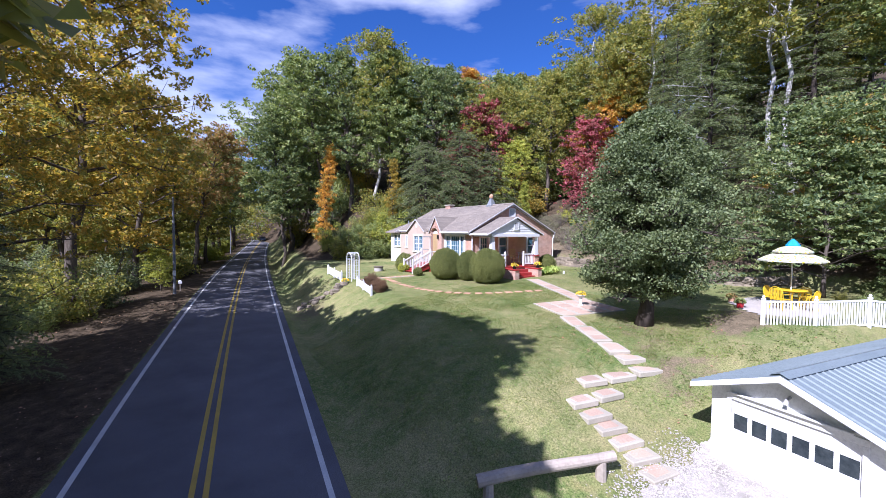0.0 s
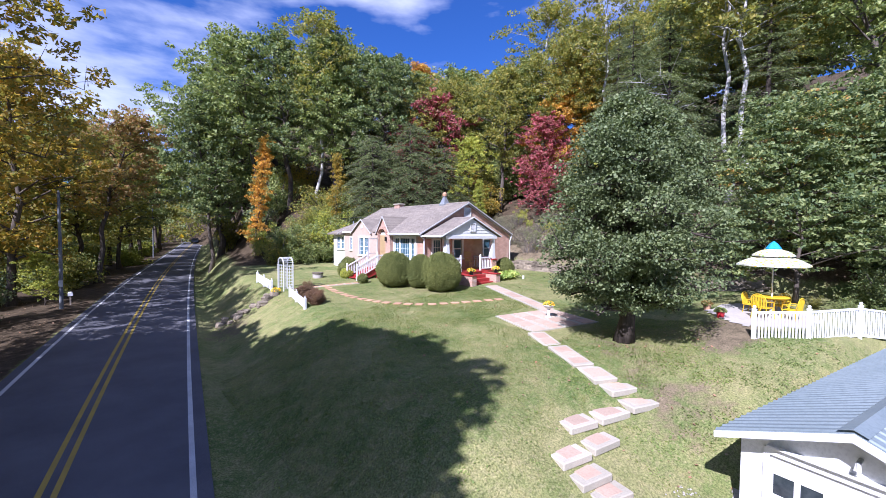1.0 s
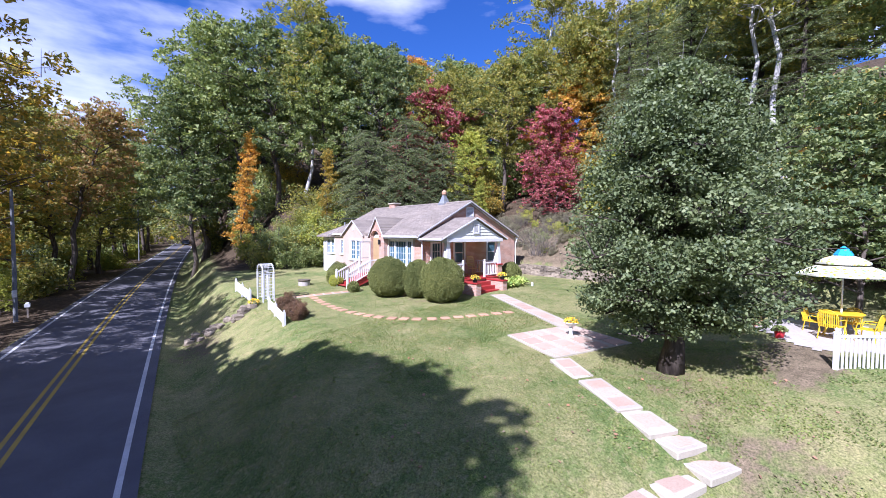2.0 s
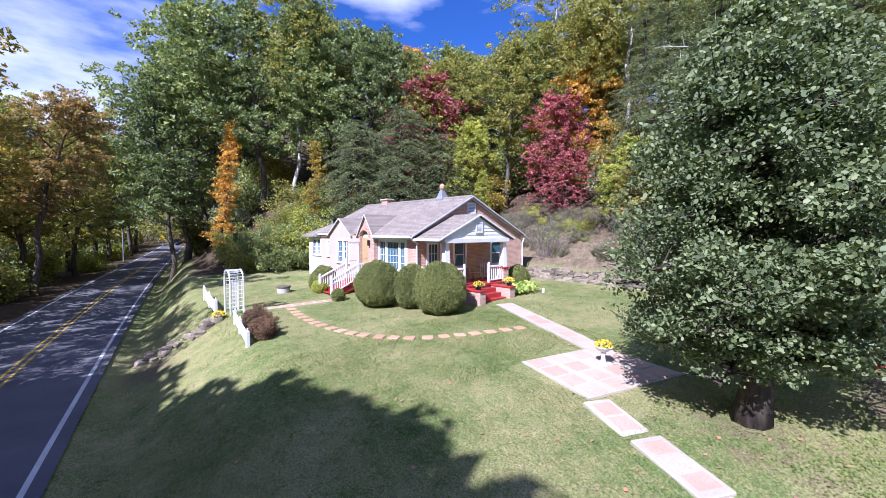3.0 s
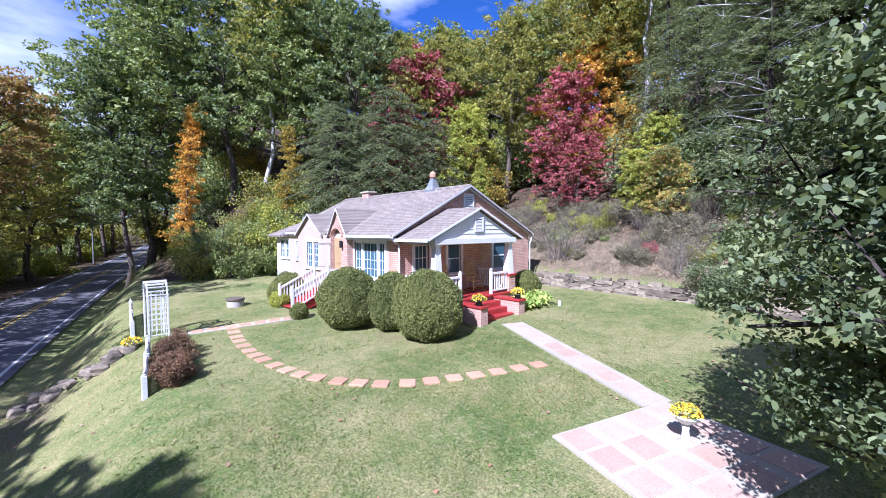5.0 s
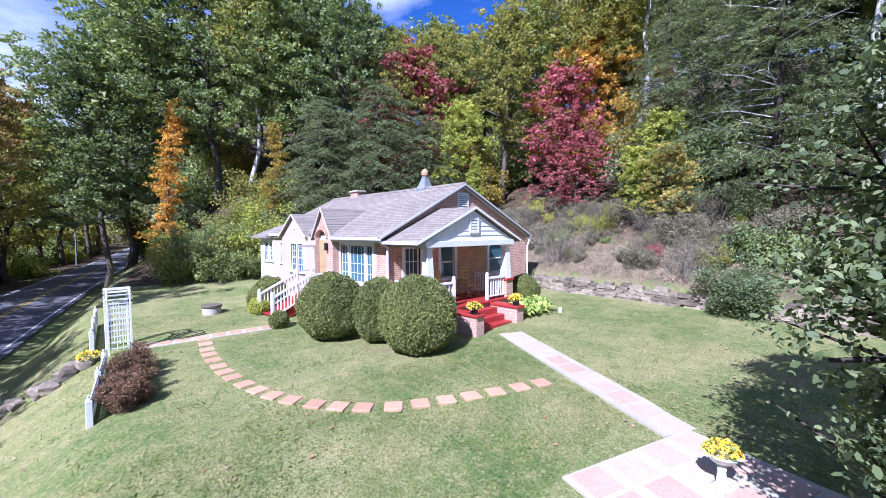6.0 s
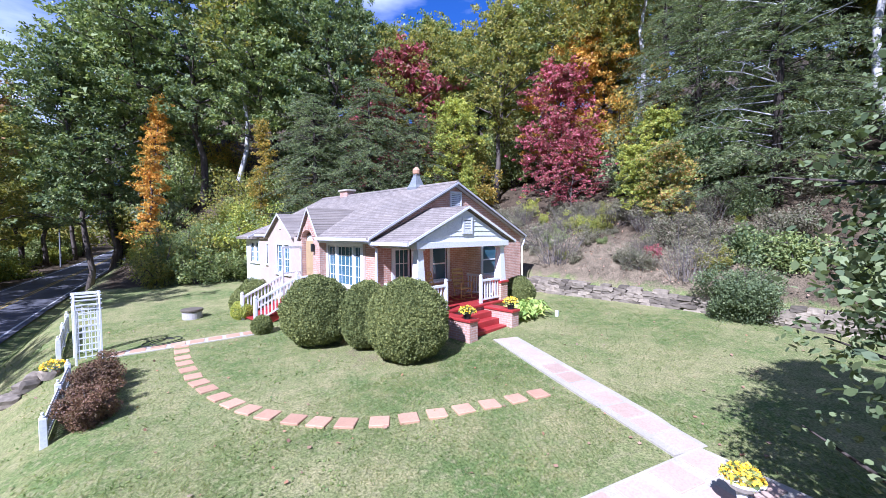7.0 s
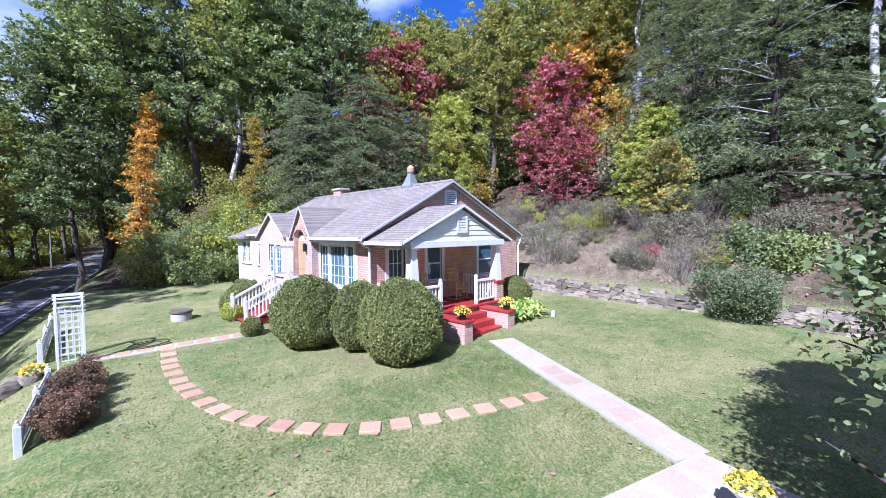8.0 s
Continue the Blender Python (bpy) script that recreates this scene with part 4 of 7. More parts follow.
ST0, ST1 = 26.7, 27.95
st_part("landing", Shape().box((10.95, ST0 + 0.05, FLOOR - 0.06), (VX - 0.002, ST1 + 0.1, FLOOR), 0.01), RED, "red landing")
for x in (11.05, 11.7):
    for y in (ST0 + 0.12, ST1 - 0.02):
        st_part("landing_post", Shape().box((x - 0.05, y - 0.05, -0.3), (x + 0.05, y + 0.05, FLOOR - 0.06)), RED)
zb = ground_z(9.4, 27.4)
rise = (FLOOR - zb) / 5
for i in range(4):
    x1 = 10.95 - i * 0.34
    st_part("tread", Shape().box((x1 - 0.36, ST0 + 0.05, FLOOR - (i + 1) * rise - 0.05), (x1, ST1, FLOOR - (i + 1) * rise), 0.008), RED, "red tread")
    st_part("riser", Shape().box((x1 - 0.03, ST0 + 0.08, FLOOR - (i + 1) * rise), (x1 - 0.005, ST1 - 0.03, FLOOR - i * rise - 0.05)), RED)
for y in (ST0 + 0.05, ST1 - 0.04):
    st_part("stringer", Shape().prism([(10.95, y, FLOOR - 0.06), (10.95, y, FLOOR - 0.4), (9.75, y, zb - 0.1), (9.55, y, zb - 0.1), (9.55, y, zb + rise - 0.06)], (0, 0, 0), (0, 0.04, 0)), RED)
for y in (ST0, ST1 + 0.02):
    railing((9.5, y), (11.0, y), zb, FLOOR, 0.86, st_part, 2, 0.12)
railing((11.0, ST0), (VX - 0.06, ST0), FLOOR, FLOOR, 0.86, st_part, 0, 0.12)
# lamp in the window
tl = thing("table_lamp", "table lamp with a white shade behind the front window", "lamp", m=pose(12.75, 24.35, FLOOR + 0.75))
part("lamp_base", Shape().lathe([(0.09, 0), (0.1, 0.03), (0.04, 0.08), (0.07, 0.2), (0.03, 0.36), (0.02, 0.5)], 12), CAST, tl)
part("lamp_shade", Shape().lathe([(0.22, 0.42), (0.10, 0.72)], 20), WHITE, tl, "white lamp shade")
side_table = thing("side_table", "dark wooden side table inside the front window", "table", m=pose(12.75, 24.35, FLOOR))
part("tabletop", Shape().box((-0.25, -0.25, 0.71), (0.25, 0.25, 0.745), 0.008), DARK_TRIM, side_table)
for a in (-0.2, 0.2):
    for b in (-0.2, 0.2):
        part("leg", Shape().box((a - 0.02, b - 0.02, 0), (a + 0.02, b + 0.02, 0.71)), DARK_TRIM, side_table)

# ---- trees and shrubs ----
def leaf_arrays(rng, centres, size, spread=0.45, up=0.6, long=1.5, corners=4):
    """Leaves of three, four or six corners at the given centres, with random turns that lean towards the sky."""
    n = len(centres)
    nor = rng.normal(size=(n, 3)) + np.array([0, 0, up])
    nor /= np.linalg.norm(nor, axis=1)[:, None]
    a = np.cross(nor, rng.normal(size=(n, 3)))
    a /= np.linalg.norm(a, axis=1)[:, None] + 1e-9
    b = np.cross(nor, a)
    k = (size * (1 + spread * rng.uniform(-1, 1, n)))[:, None]
    fold = nor * k * 0.12
    if corners == 3:
        v = np.stack([centres - a * k * 0.5 * long, centres + a * k * 0.45 * long + b * k * 0.5, centres + a * k * 0.45 * long - b * k * 0.5], 1).reshape(-1, 3)
        return v, np.arange(3 * n).reshape(n, 3)
    if corners == 6:
        r = [(-0.5, 0.0, 0), (-0.2, 0.42, 1), (0.22, 0.4, 1), (0.5, 0.0, 0), (0.22, -0.4, 1), (-0.2, -0.42, 1)]
        v = np.stack([centres + a * k * p * long + b * k * q + fold * w for p, q, w in r], 1).reshape(-1, 3)
        return v, np.arange(6 * n).reshape(n, 6)
    v = np.stack([centres - a * k * 0.5 * long, centres + b * k * 0.5 - a * k * 0.1 + fold, centres + a * k * 0.5 * long, centres - b * k * 0.5 - a * k * 0.1 + fold], 1).reshape(-1, 3)
    return v, np.arange(4 * n).reshape(n, 4)


def blob_points(rng, tips, per, radius, flat=0.7):
    """Leaf centres in loose clumps round the tips of the twigs."""
    t = np.repeat(np.asarray(tips), per, 0)
    d = rng.normal(size=t.shape)
    d *= (rng.uniform(0.25, 1.0, len(t)) ** 0.6 / (np.linalg.norm(d, axis=1) + 1e-9))[:, None] * radius
    d[:, 2] *= flat
    return t + d


def grow(rng, height, bare, crown_r, trunk_r, limbs, twigs, form, lean=0.06, droop=0.0):
    """A trunk with limbs and twigs. form(f) gives the crown's radius at the height fraction f. Returns the wood and the twig tips."""
    wood, tips = Shape(), []
    bend = rng.normal(size=2) * lean
    k = 9
    trunk = [Vector((bend[0] * height * (i / k) ** 1.6 + rng.normal() * 0.01 * height * (i > 0), bend[1] * height * (i / k) ** 1.6 + rng.normal() * 0.01 * height * (i > 0), height * 0.96 * i / k)) for i in range(k + 1)]
    radii = [trunk_r * (1.35 if i == 0 else 1.0) * (1 - 0.9 * i / k) for i in range(k + 1)]
    wood.tube(trunk, radii, 8)
    tips.append(trunk[-1])
    for i in range(limbs):
        f = bare + (1 - bare) * (i + rng.uniform(0.1, 0.9)) / limbs
        h = f * height * 0.94
        j = min(k - 1, int(f * 0.94 / 0.96 * k))
        base = trunk[j].lerp(trunk[j + 1], min(1, f * 0.94 / 0.96 * k - j))
        ang = i * 2.4 + rng.uniform(-0.5, 0.5)
        reach = crown_r * form((f - bare) / (1 - bare)) * rng.uniform(0.7, 1.12)
        rise = reach * (rng.uniform(0.15, 0.7) * (0.5 + f * 0.6) - droop * (1 - f))
        end = base + Vector((math.cos(ang) * reach, math.sin(ang) * reach, rise))
        mid = base.lerp(end, 0.5) + Vector((0, 0, reach * 0.12)) + Vector(rng.normal(size=3)) * reach * 0.06
        r0 = trunk_r * 0.42 * (1.1 - f * 0.75)
        wood.tube([base, mid, end], [r0, r0 * 0.6, r0 * 0.2], 5, False)
        for q in range(twigs):
            t = rng.uniform(0.3, 1.05)
            p = (base.lerp(mid, t * 2) if t < 0.5 else mid.lerp(end, t * 2 - 1)) + Vector((0, 0, 0))
            o = Vector(rng.normal(size=3))
            o.z = abs(o.z) * 0.7 - 0.1
            o *= reach * 0.26 / max(o.length, 0.3) + 0.15
            wood.tube([p, p + o], [r0 * 0.28, r0 * 0.08], 3, False)
            tips.append(p + o)
        tips.append(end)
    return wood, tips


def broadleaf(seed, height=16.0, bare=0.34, crown_r=4.2, trunk_r=0.24, limbs=26, twigs=7, per=46, leaf=0.20, clump=0.75, form=None, droop=0.0, corners=3):
    rng = np.random.default_rng(seed)
    form = form or (lambda f: (math.sin(math.pi * min(1, 0.16 + f * 0.86)) ** 0.75))
    wood, tips = grow(rng, height, bare, crown_r, trunk_r, limbs, twigs, form, 0.06 if not droop else 0.02, droop)
    c = blob_points(rng, [tuple(t) for t in tips], per, clump, 0.62)
    return wood.mesh("trunk", BARK, True), quick_mesh("crown", *leaf_arrays(rng, c, leaf, corners=corners), LEAF["green"])


def fine_leaved(seed, height=16.0, bare=0.34, crown_r=4.2, trunk_r=0.24, limbs=26, twigs=7, sprays=3, per=28, leaf=0.135, clump=0.40, form=None, flat=0.55, wide=0.6):
    """A broadleaf whose twigs fork into small flat sprays of fine leaves, with gaps between them."""
    rng = np.random.default_rng(seed)
    form = form or (lambda f: (math.sin(math.pi * min(1, 0.16 + f * 0.86)) ** 0.75))
    wood, tips = grow(rng, height, bare, crown_r, trunk_r, limbs, twigs, form, 0.05)
    t = np.repeat(np.array([tuple(q) for q in tips]), sprays, 0)
    t = t + rng.normal(size=t.shape) * np.array([wide, wide, wide * 0.62])
    c = blob_points(rng, t, per, clump, flat)
    return wood.mesh("trunk", BARK, True), quick_mesh("crown", *leaf_arrays(rng, c, leaf, 0.5, 0.9, 1.6, 3), LEAF["green"])


def conifer(seed, height=15.0, crown_r=3.4, trunk_r=0.22, tiers=34, per_tier=6, leaf=0.027, bare=0.08, dense=1.0, power=0.6):
    """A hemlock: tiers of drooping branches, each with side twigs that carry flat feathery sprays."""
    rng = np.random.default_rng(seed)
    wood, cs = Shape(), []
    wood.tube([(0, 0, 0), (0.05, 0, height * 0.5), (0, 0.05, height)], [trunk_r * 1.3, trunk_r * 0.6, 0.02], 8)
    for i in range(tiers):
        f = bare + (1 - bare) * (i + rng.uniform(0, 1)) / tiers
        for q in range(per_tier):
            ang = rng.uniform(0, 2 * math.pi)
            reach = crown_r * ((1 - f) ** power + 0.03) * rng.uniform(0.35, 1.2)
            base = np.array([0, 0, f * height])
            end = base + np.array([math.cos(ang) * reach, math.sin(ang) * reach, -reach * rng.uniform(0.05, 0.35)])
            mid = (base + end) / 2 + np.array([0, 0, reach * 0.1])
            wood.tube([tuple(base), tuple(mid), tuple(end)], [trunk_r * 0.15, trunk_r * 0.09, 0.008], 3, False)
            side = np.array([-math.sin(ang), math.cos(ang), 0])
            out = np.array([math.cos(ang), math.sin(ang), 0])
            m = max(4, int(13 * reach / crown_r * dense) + 3)
            for t in (np.arange(m) + rng.uniform(0, 1, m)) / m * 0.85 + 0.18:
                sgn = rng.choice((-1.0, 1.0))
                foot = base + (end - base) * t + np.array([0, 0, 0.4 * reach * t * max(0.0, 1 - t)])
                ln = (0.36 * reach * (1.1 - t) + 0.22) * rng.uniform(0.6, 1.2)
                way = side * sgn * 0.8 + out * rng.uniform(0.2, 0.8) + np.array([0, 0, rng.uniform(-0.5, -0.05)])
                k = int((14 + 34 * ln) * dense)
                u = rng.uniform(0, 1, k)
                cs.append(foot + way * (u * ln)[:, None] + np.array([0, 0, -0.25]) * (u * u * ln)[:, None] + rng.normal(size=(k, 3)) * np.array([0.055, 0.055, 0.022]) * (1.25 - 0.7 * u)[:, None])
    return wood.mesh("trunk", BARK_DARK, True), quick_mesh("crown", *leaf_arrays(rng, np.concatenate(cs), leaf, 0.5, 1.6, 4.2, 3), LEAF["hemlock"])


def bushy(seed, r=1.0, h=1.6, stems=9, per=72, leaf=0.073, clump=0.36, corners=3):
    """A shrub with several stems."""
    rng = np.random.default_rng(seed)
    wood, tips = Shape(), []
    for i in range(stems):
        a = i * 2.4 + rng.uniform(-0.4, 0.4)
        reach, top = r * rng.uniform(0.25, 0.95), h * rng.uniform(0.45, 1.0)
        e = Vector((math.cos(a) * reach, math.sin(a) * reach, top))
        m = e * 0.5 + Vector((0, 0, top * 0.1))
        wood.tube([(0.05 * math.cos(a), 0.05 * math.sin(a), 0), m, e], [0.03, 0.02, 0.006], 5, False)
        for q in range(6):
            t = rng.uniform(0.25, 1.0)
            p = e * t + Vector(rng.normal(size=3)) * 0.22 * r
            p.z = max(0.1, p.z)
            tips.append(tuple(p))
            wood.tube([e * t * 0.9, p], [0.01, 0.004], 4, False)
    c = blob_points(rng, tips, per, clump * r, 0.8)
    c = c[c[:, 2] > 0.02]
    return wood.mesh("branchwork", BARK, False), quick_mesh("foliage", *leaf_arrays(rng, c, leaf, corners=corners), LEAF["green"])


def clipped(seed, rx, rz, count=9000, leaf=0.045):
    """A clipped evergreen: a dense rounded shell of small leaves over dark twigs."""
    rng = np.random.default_rng(seed)
    d = rng.normal(size=(count, 3))
    d /= np.linalg.norm(d, axis=1)[:, None]
    d = d[d[:, 2] > -0.75]
    lump = np.array([1 + 0.10 * noise.noise(Vector(p) * 2.1 + Vector((seed, 0, 0))) + 0.05 * noise.noise(Vector(p) * 6) for p in d])
    low = np.where(d[:, 2] < 0, 1 - 0.25 * d[:, 2] ** 2, 1.0)
    rad = (lump * low * rng.uniform(0.88, 1.035, len(d)))[:, None]
    c = d * rad * np.array([rx, rx, rz]) + np.array([0, 0, rz * 0.76])
    core = Shape().lathe([(0.12, 0.0), (rx * 0.62, rz * 0.18), (rx * 0.86, rz * 0.62), (rx * 0.84, rz * 0.95), (rx * 0.6, rz * 1.36), (rx * 0.2, rz * 1.6)], 14)
    return core.mesh("core", LEAF["box"], True), quick_mesh("foliage", *leaf_arrays(rng, c, leaf, 0.4, 0.2, 1.4, 3), LEAF["box"])


def plant(name, label, category, meshes, x, y, turn, scale, leaf_key, bark=None, group="", up=None, squash=1.0, names=("trunk", "crown")):
    """One tree or shrub out of shared meshes, with leaves of its own colour."""
    if up is None:
        up = -0.05 if x < 20.5 and y < 38 else -0.45 * scale if "tree" in name else -0.15
    ob = thing(name, label, category, group, on_ground(x, y, turn, up))
    ob.scale = (scale, scale, scale * squash)
    for key, me, mat in zip(names, meshes, (bark, LEAF[leaf_key])):
        p = new(key, me)
        p.parent = ob
        if mat:
            p.material_slots[0].link = "OBJECT"
            p.material_slots[0].material = mat
    return ob


BROAD = [broadleaf(11, per=70, leaf=0.172, clump=0.8), broadleaf(12, bare=0.26, crown_r=4.8, limbs=32, per=70, leaf=0.177, clump=0.85), broadleaf(13, bare=0.45, crown_r=3.4, limbs=22, per=70, leaf=0.162), broadleaf(14, bare=0.22, crown_r=3.9, limbs=30, twigs=7, per=70, leaf=0.162)]
DENSE = broadleaf(15, 16, 0.22, 4.6, 0.26, 38, 8, 56, 0.34, 0.85)
MAPLE = fine_leaved(24, 6.6, 0.06, 2.9, 0.08, 24, 5, 3, 20, 0.1, 0.22, None, 0.35, 0.4)
THIN = [fine_leaved(21, 14, 0.08, 1.25, 0.13, 36, 4, 3, 17, 0.11, 0.28, lambda f: 0.75 + 0.45 * math.sin(f * 19) * (1 - f) - 0.45 * f, 0.7, 0.26), fine_leaved(22, 9, 0.12, 2.6, 0.10, 26, 5, 3, 26, 0.115, 0.3, None, 0.5, 0.42)]
OPEN = fine_leaved(23, 17, 0.5, 3.8, 0.16, 20, 5, 3, 28, 0.12, 0.4)
FIR = [conifer(31, 15, 3.6), conifer(32, 15, 4.8, 0.19, 34, 7, 0.03), conifer(33, 11.5, 4.6, 0.24, 36, 8, 0.03, 0.1, 0.9, 0.38)]
OAK = [fine_leaved(11), fine_leaved(12, bare=0.26, crown_r=4.8, limbs=30), fine_leaved(13, bare=0.42, crown_r=3.5, limbs=24), fine_leaved(14, bare=0.2, crown_r=3.9, limbs=30)]
LAYERED = fine_leaved(18, 8.6, 0.1, 3.5, 0.09, 36, 7, 4, 26, 0.088, 0.34, lambda f: 1.0 - 0.75 * f ** 1.6, 0.22, 0.5)
POPLAR = fine_leaved(17, 17, 0.3, 3.0, 0.2, 34, 6, 3, 28, 0.13, 0.38, lambda f: 0.95 - 0.55 * f)
def twiggy(seed, r=0.9, h=1.3, stems=70):
    """Bare grey-brown brush: thin leaning stems with a few small leaves."""
    rng = np.random.default_rng(seed)
    wood, cs = Shape(), []
    for i in range(stems):
        a, d = rng.uniform(0, 6.3), r * rng.uniform(0, 1) ** 0.6
        foot = Vector((math.cos(a) * d * 0.6, math.sin(a) * d * 0.6, 0))
        top = foot + Vector((math.cos(a) * d * 0.7 + rng.normal() * 0.15, math.sin(a) * d * 0.7 + rng.normal() * 0.15, h * rng.uniform(0.45, 1.0)))
        wood.tube([foot, foot.lerp(top, 0.5) + Vector(rng.normal(size=3)) * 0.05, top], [0.012, 0.008, 0.003], 3, False)
        for _ in range(2):
            p = foot.lerp(top, rng.uniform(0.4, 0.9))
            e = p + Vector(rng.normal(size=3)) * 0.16 + Vector((0, 0, 0.14))
            wood.tube([p, e], [0.006, 0.002], 3, False)
            cs.append(tuple(e))
        cs.append(tuple(top))
    return wood.mesh("branchwork", BRUSHWOOD, False), quick_mesh("foliage", *leaf_arrays(rng, blob_points(rng, cs, 7, 0.14, 1.0), 0.035, corners=3), LEAF["brush"])


FINE = fine_leaved(16, 16, 0.26, 4.5, 0.22, 30, 8, 3, 34, 0.105, 0.4)
TWIGGY = [twiggy(46), twiggy(47, 1.1, 1.0)]
SHRUB = [bushy(41), bushy(42, 1.2, 1.3, 11), bushy(43, 0.8, 1.9, 8)]
TALL_SHRUB = [bushy(44, 0.9, 1.7, 10, 110, 0.045, 0.3), bushy(45, 1.1, 1.4, 11, 110, 0.045, 0.3)]

GREEN_L = "tall broadleaf tree with green early-autumn leaves at the wood's edge"
OLIVE_L = "tall broadleaf tree turning olive and yellow on the wooded slope"
# the trees that stand out, one by one: mesh, x, y, size, leaves, label
FEATURE = [
    (OAK[1], 8.6, 57.0, 1.5, "green", GREEN_L), (OAK[1], 13.2, 47.5, 1.2, "forest", GREEN_L), (OAK[0], 18.5, 46.5, 1.15, "green", GREEN_L), (OAK[3], 21.0, 41.0, 1.1, "forest", GREEN_L),
    (BROAD[1], 13.0, 76.0, 1.3, "forest", GREEN_L), (OAK[0], 12.4, 61.0, 1.3, "forest", GREEN_L), (OAK[3], 0.2, 71.0, 1.1, "olive", OLIVE_L), (POPLAR, 6.6, 52.0, 1.1, "forest", GREEN_L),
    (OAK[2], 11.4, 51.0, 1.3, "green", GREEN_L), (OAK[0], 17.5, 55.0, 1.0, "green", GREEN_L), (OAK[2], 22.4, 45.0, 1.1, "forest", GREEN_L), (POPLAR, 16.2, 43.2, 1.1, "green", GREEN_L),
    (OAK[1], 27.6, 38.4, 1.0, "olive", OLIVE_L), (OAK[0], 28.5, 31.0, 0.95, "olive", OLIVE_L), (OAK[2], 31.5, 27.4, 1.05, "olive", OLIVE_L), (OAK[3], 25.0, 32.2, 0.62, "bright", OLIVE_L),
    (THIN[1], 24.6, 38.2, 1.65, "red", "slim maple with dull red leaves among green trees"),
    (MAPLE, 26.3, 23.9, 0.72, "red", "young maple with bright crimson leaves on the bank"), (MAPLE, 27.4, 25.4, 0.86, "red", "young maple with bright crimson leaves on the bank"), (THIN[1], 28.6, 26.4, 0.95, "red", "young maple turning rusty pink on the bank"),
    (THIN[1], 31.0, 26.6, 1.15, "orange", "maple turning orange above the bank"), (OAK[3], 34.0, 25.0, 0.8, "yellow", OLIVE_L),
    (THIN[0], 9.5, 46.3, 0.84, "orange", "slender tree wrapped in orange creeper by the road"),
    (THIN[0], 14.4, 39.2, 0.64, "yellow", "small orange-yellow tree behind the house"),
    (FIR[2], 17.2, 37.2, 0.92, "hemlock", "dark green hemlock behind the house"), (FIR[2], 20.4, 35.6, 1.05, "hemlock", "dark green hemlock behind the house"),
    (FIR[2], 22.8, 33.4, 0.85, "hemlock", "dark green hemlock on the bank"),
    (FIR[1], 26.3, 14.7, 1.0, "hemlock", "large hemlock with dead lower limbs above the stone wall"), (FIR[1], 28.9, 18.2, 0.95, "hemlock", "dark green hemlock on the bank"),
    (FIR[0], 27.5, 9.5, 1.0, "hemlock", "dark green hemlock on the bank"), (FIR[0], 31.5, 20.6, 1.0, "hemlock", "dark green hemlock on the bank"),
    (THIN[1], 25.0, 19.6, 0.46, "bright", "small yellow-green tree on the bank"), (THIN[1], 24.6, 18.2, 0.46, "mixed", "sapling with yellow and rusty leaves"), (THIN[1], 26.6, 19.6, 0.56, "bright", "sapling with bright yellow leaves"),
    (THIN[0], 22.9, 28.4, 0.42, "bright", "yellow-green creeper on a dead stem"),
    (LAYERED, 18.6, 6.9, 0.98, "forest", "leafy green tree behind the umbrella table"), (LAYERED, 20.6, 3.8, 1.08, "forest", "leafy green tree behind the umbrella table"), (LAYERED, 23.0, 0.6, 1.3, "forest", "leafy green tree behind the umbrella table"),
    (THIN[1], 22.6, 8.0, 0.9, "mixed", "young tree with rusty red leaves"), (THIN[1], 23.0, 5.6, 0.9, "mixed", "young tree with rusty red leaves"),
    (FINE, -11.6, 26.5, 1.0, "yellow", "roadside tree with yellowing leaves"), (OAK[1], -9.4, 34.5, 1.4, "yellow", "roadside tree with yellowing leaves"),
    (OAK[3], -7.0, 44.0, 1.12, "yellow", "roadside tree with yellowing leaves"), (OAK[1], -8.0, 53.0, 1.2, "olive", "roadside tree with olive leaves"),
    (OAK[1], -3.6, 64.0, 1.15, "olive", "roadside tree with olive leaves"), (BROAD[0], -0.5, 80.0, 1.3, "olive", "roadside tree with olive leaves"),
    (BROAD[1], 4.5, 97.0, 1.4, "green", GREEN_L), (BROAD[1], 12.2, 66.0, 1.3, "hemlock", GREEN_L), (BROAD[1], 2.2, 85.0, 1.35, "hemlock", GREEN_L), (BROAD[0], 8.0, 106.0, 1.5, "hemlock", GREEN_L), (BROAD[0], 10.0, 118.0, 1.5, "olive", OLIVE_L),
    # added mostly out of view, to throw the wide shade on the lawn
    (DENSE, -13.0, 9.4, 1.27, "olive", "roadside tree with olive leaves that throws shade"),
    (OAK[2], -2.4, 54.0, 1.08, "rust", "roadside tree with rusty autumn leaves"),
    (FIR[0], -9.6, 20.4, 0.5, "hemlock", "dark evergreen in the shade beside the road"), (FIR[0], -11.4, 16.0, 0.55, "hemlock", "dark evergreen in the shade beside the road"),
]
for k, (me, x, y, sc, key, label) in enumerate(FEATURE):
    plant("tree", label, "tree", me, x, y, k * 77 % 360, sc, key, BARK_DARK if "hemlock" in label else None)
for k, (x, y, key) in enumerate(((40.0, 17.0, "green"), (44.0, 12.0, "hemlock"), (38.5, 9.5, "green"), (46.0, 20.5, "olive"), (36.5, 13.0, "hemlock"))):
    plant("tree", GREEN_L, "tree", (OAK[3], BROAD[1], OAK[2], BROAD[3], FIR[1])[k], x, y, k * 70, 1.15, key)
for x, y, sc in ((15.3, 44.4, 1.22), (32.8, 22.6, 1.25), (26.9, 10.6, 1.25), (27.9, 11.6, 1.2), (34.0, 30.0, 1.2)):
    plant("tree", "tall tree with a pale bare trunk and a high thin crown", "tree", OPEN, x, y, x * 40 % 360, sc, "olive", BARK_PALE)
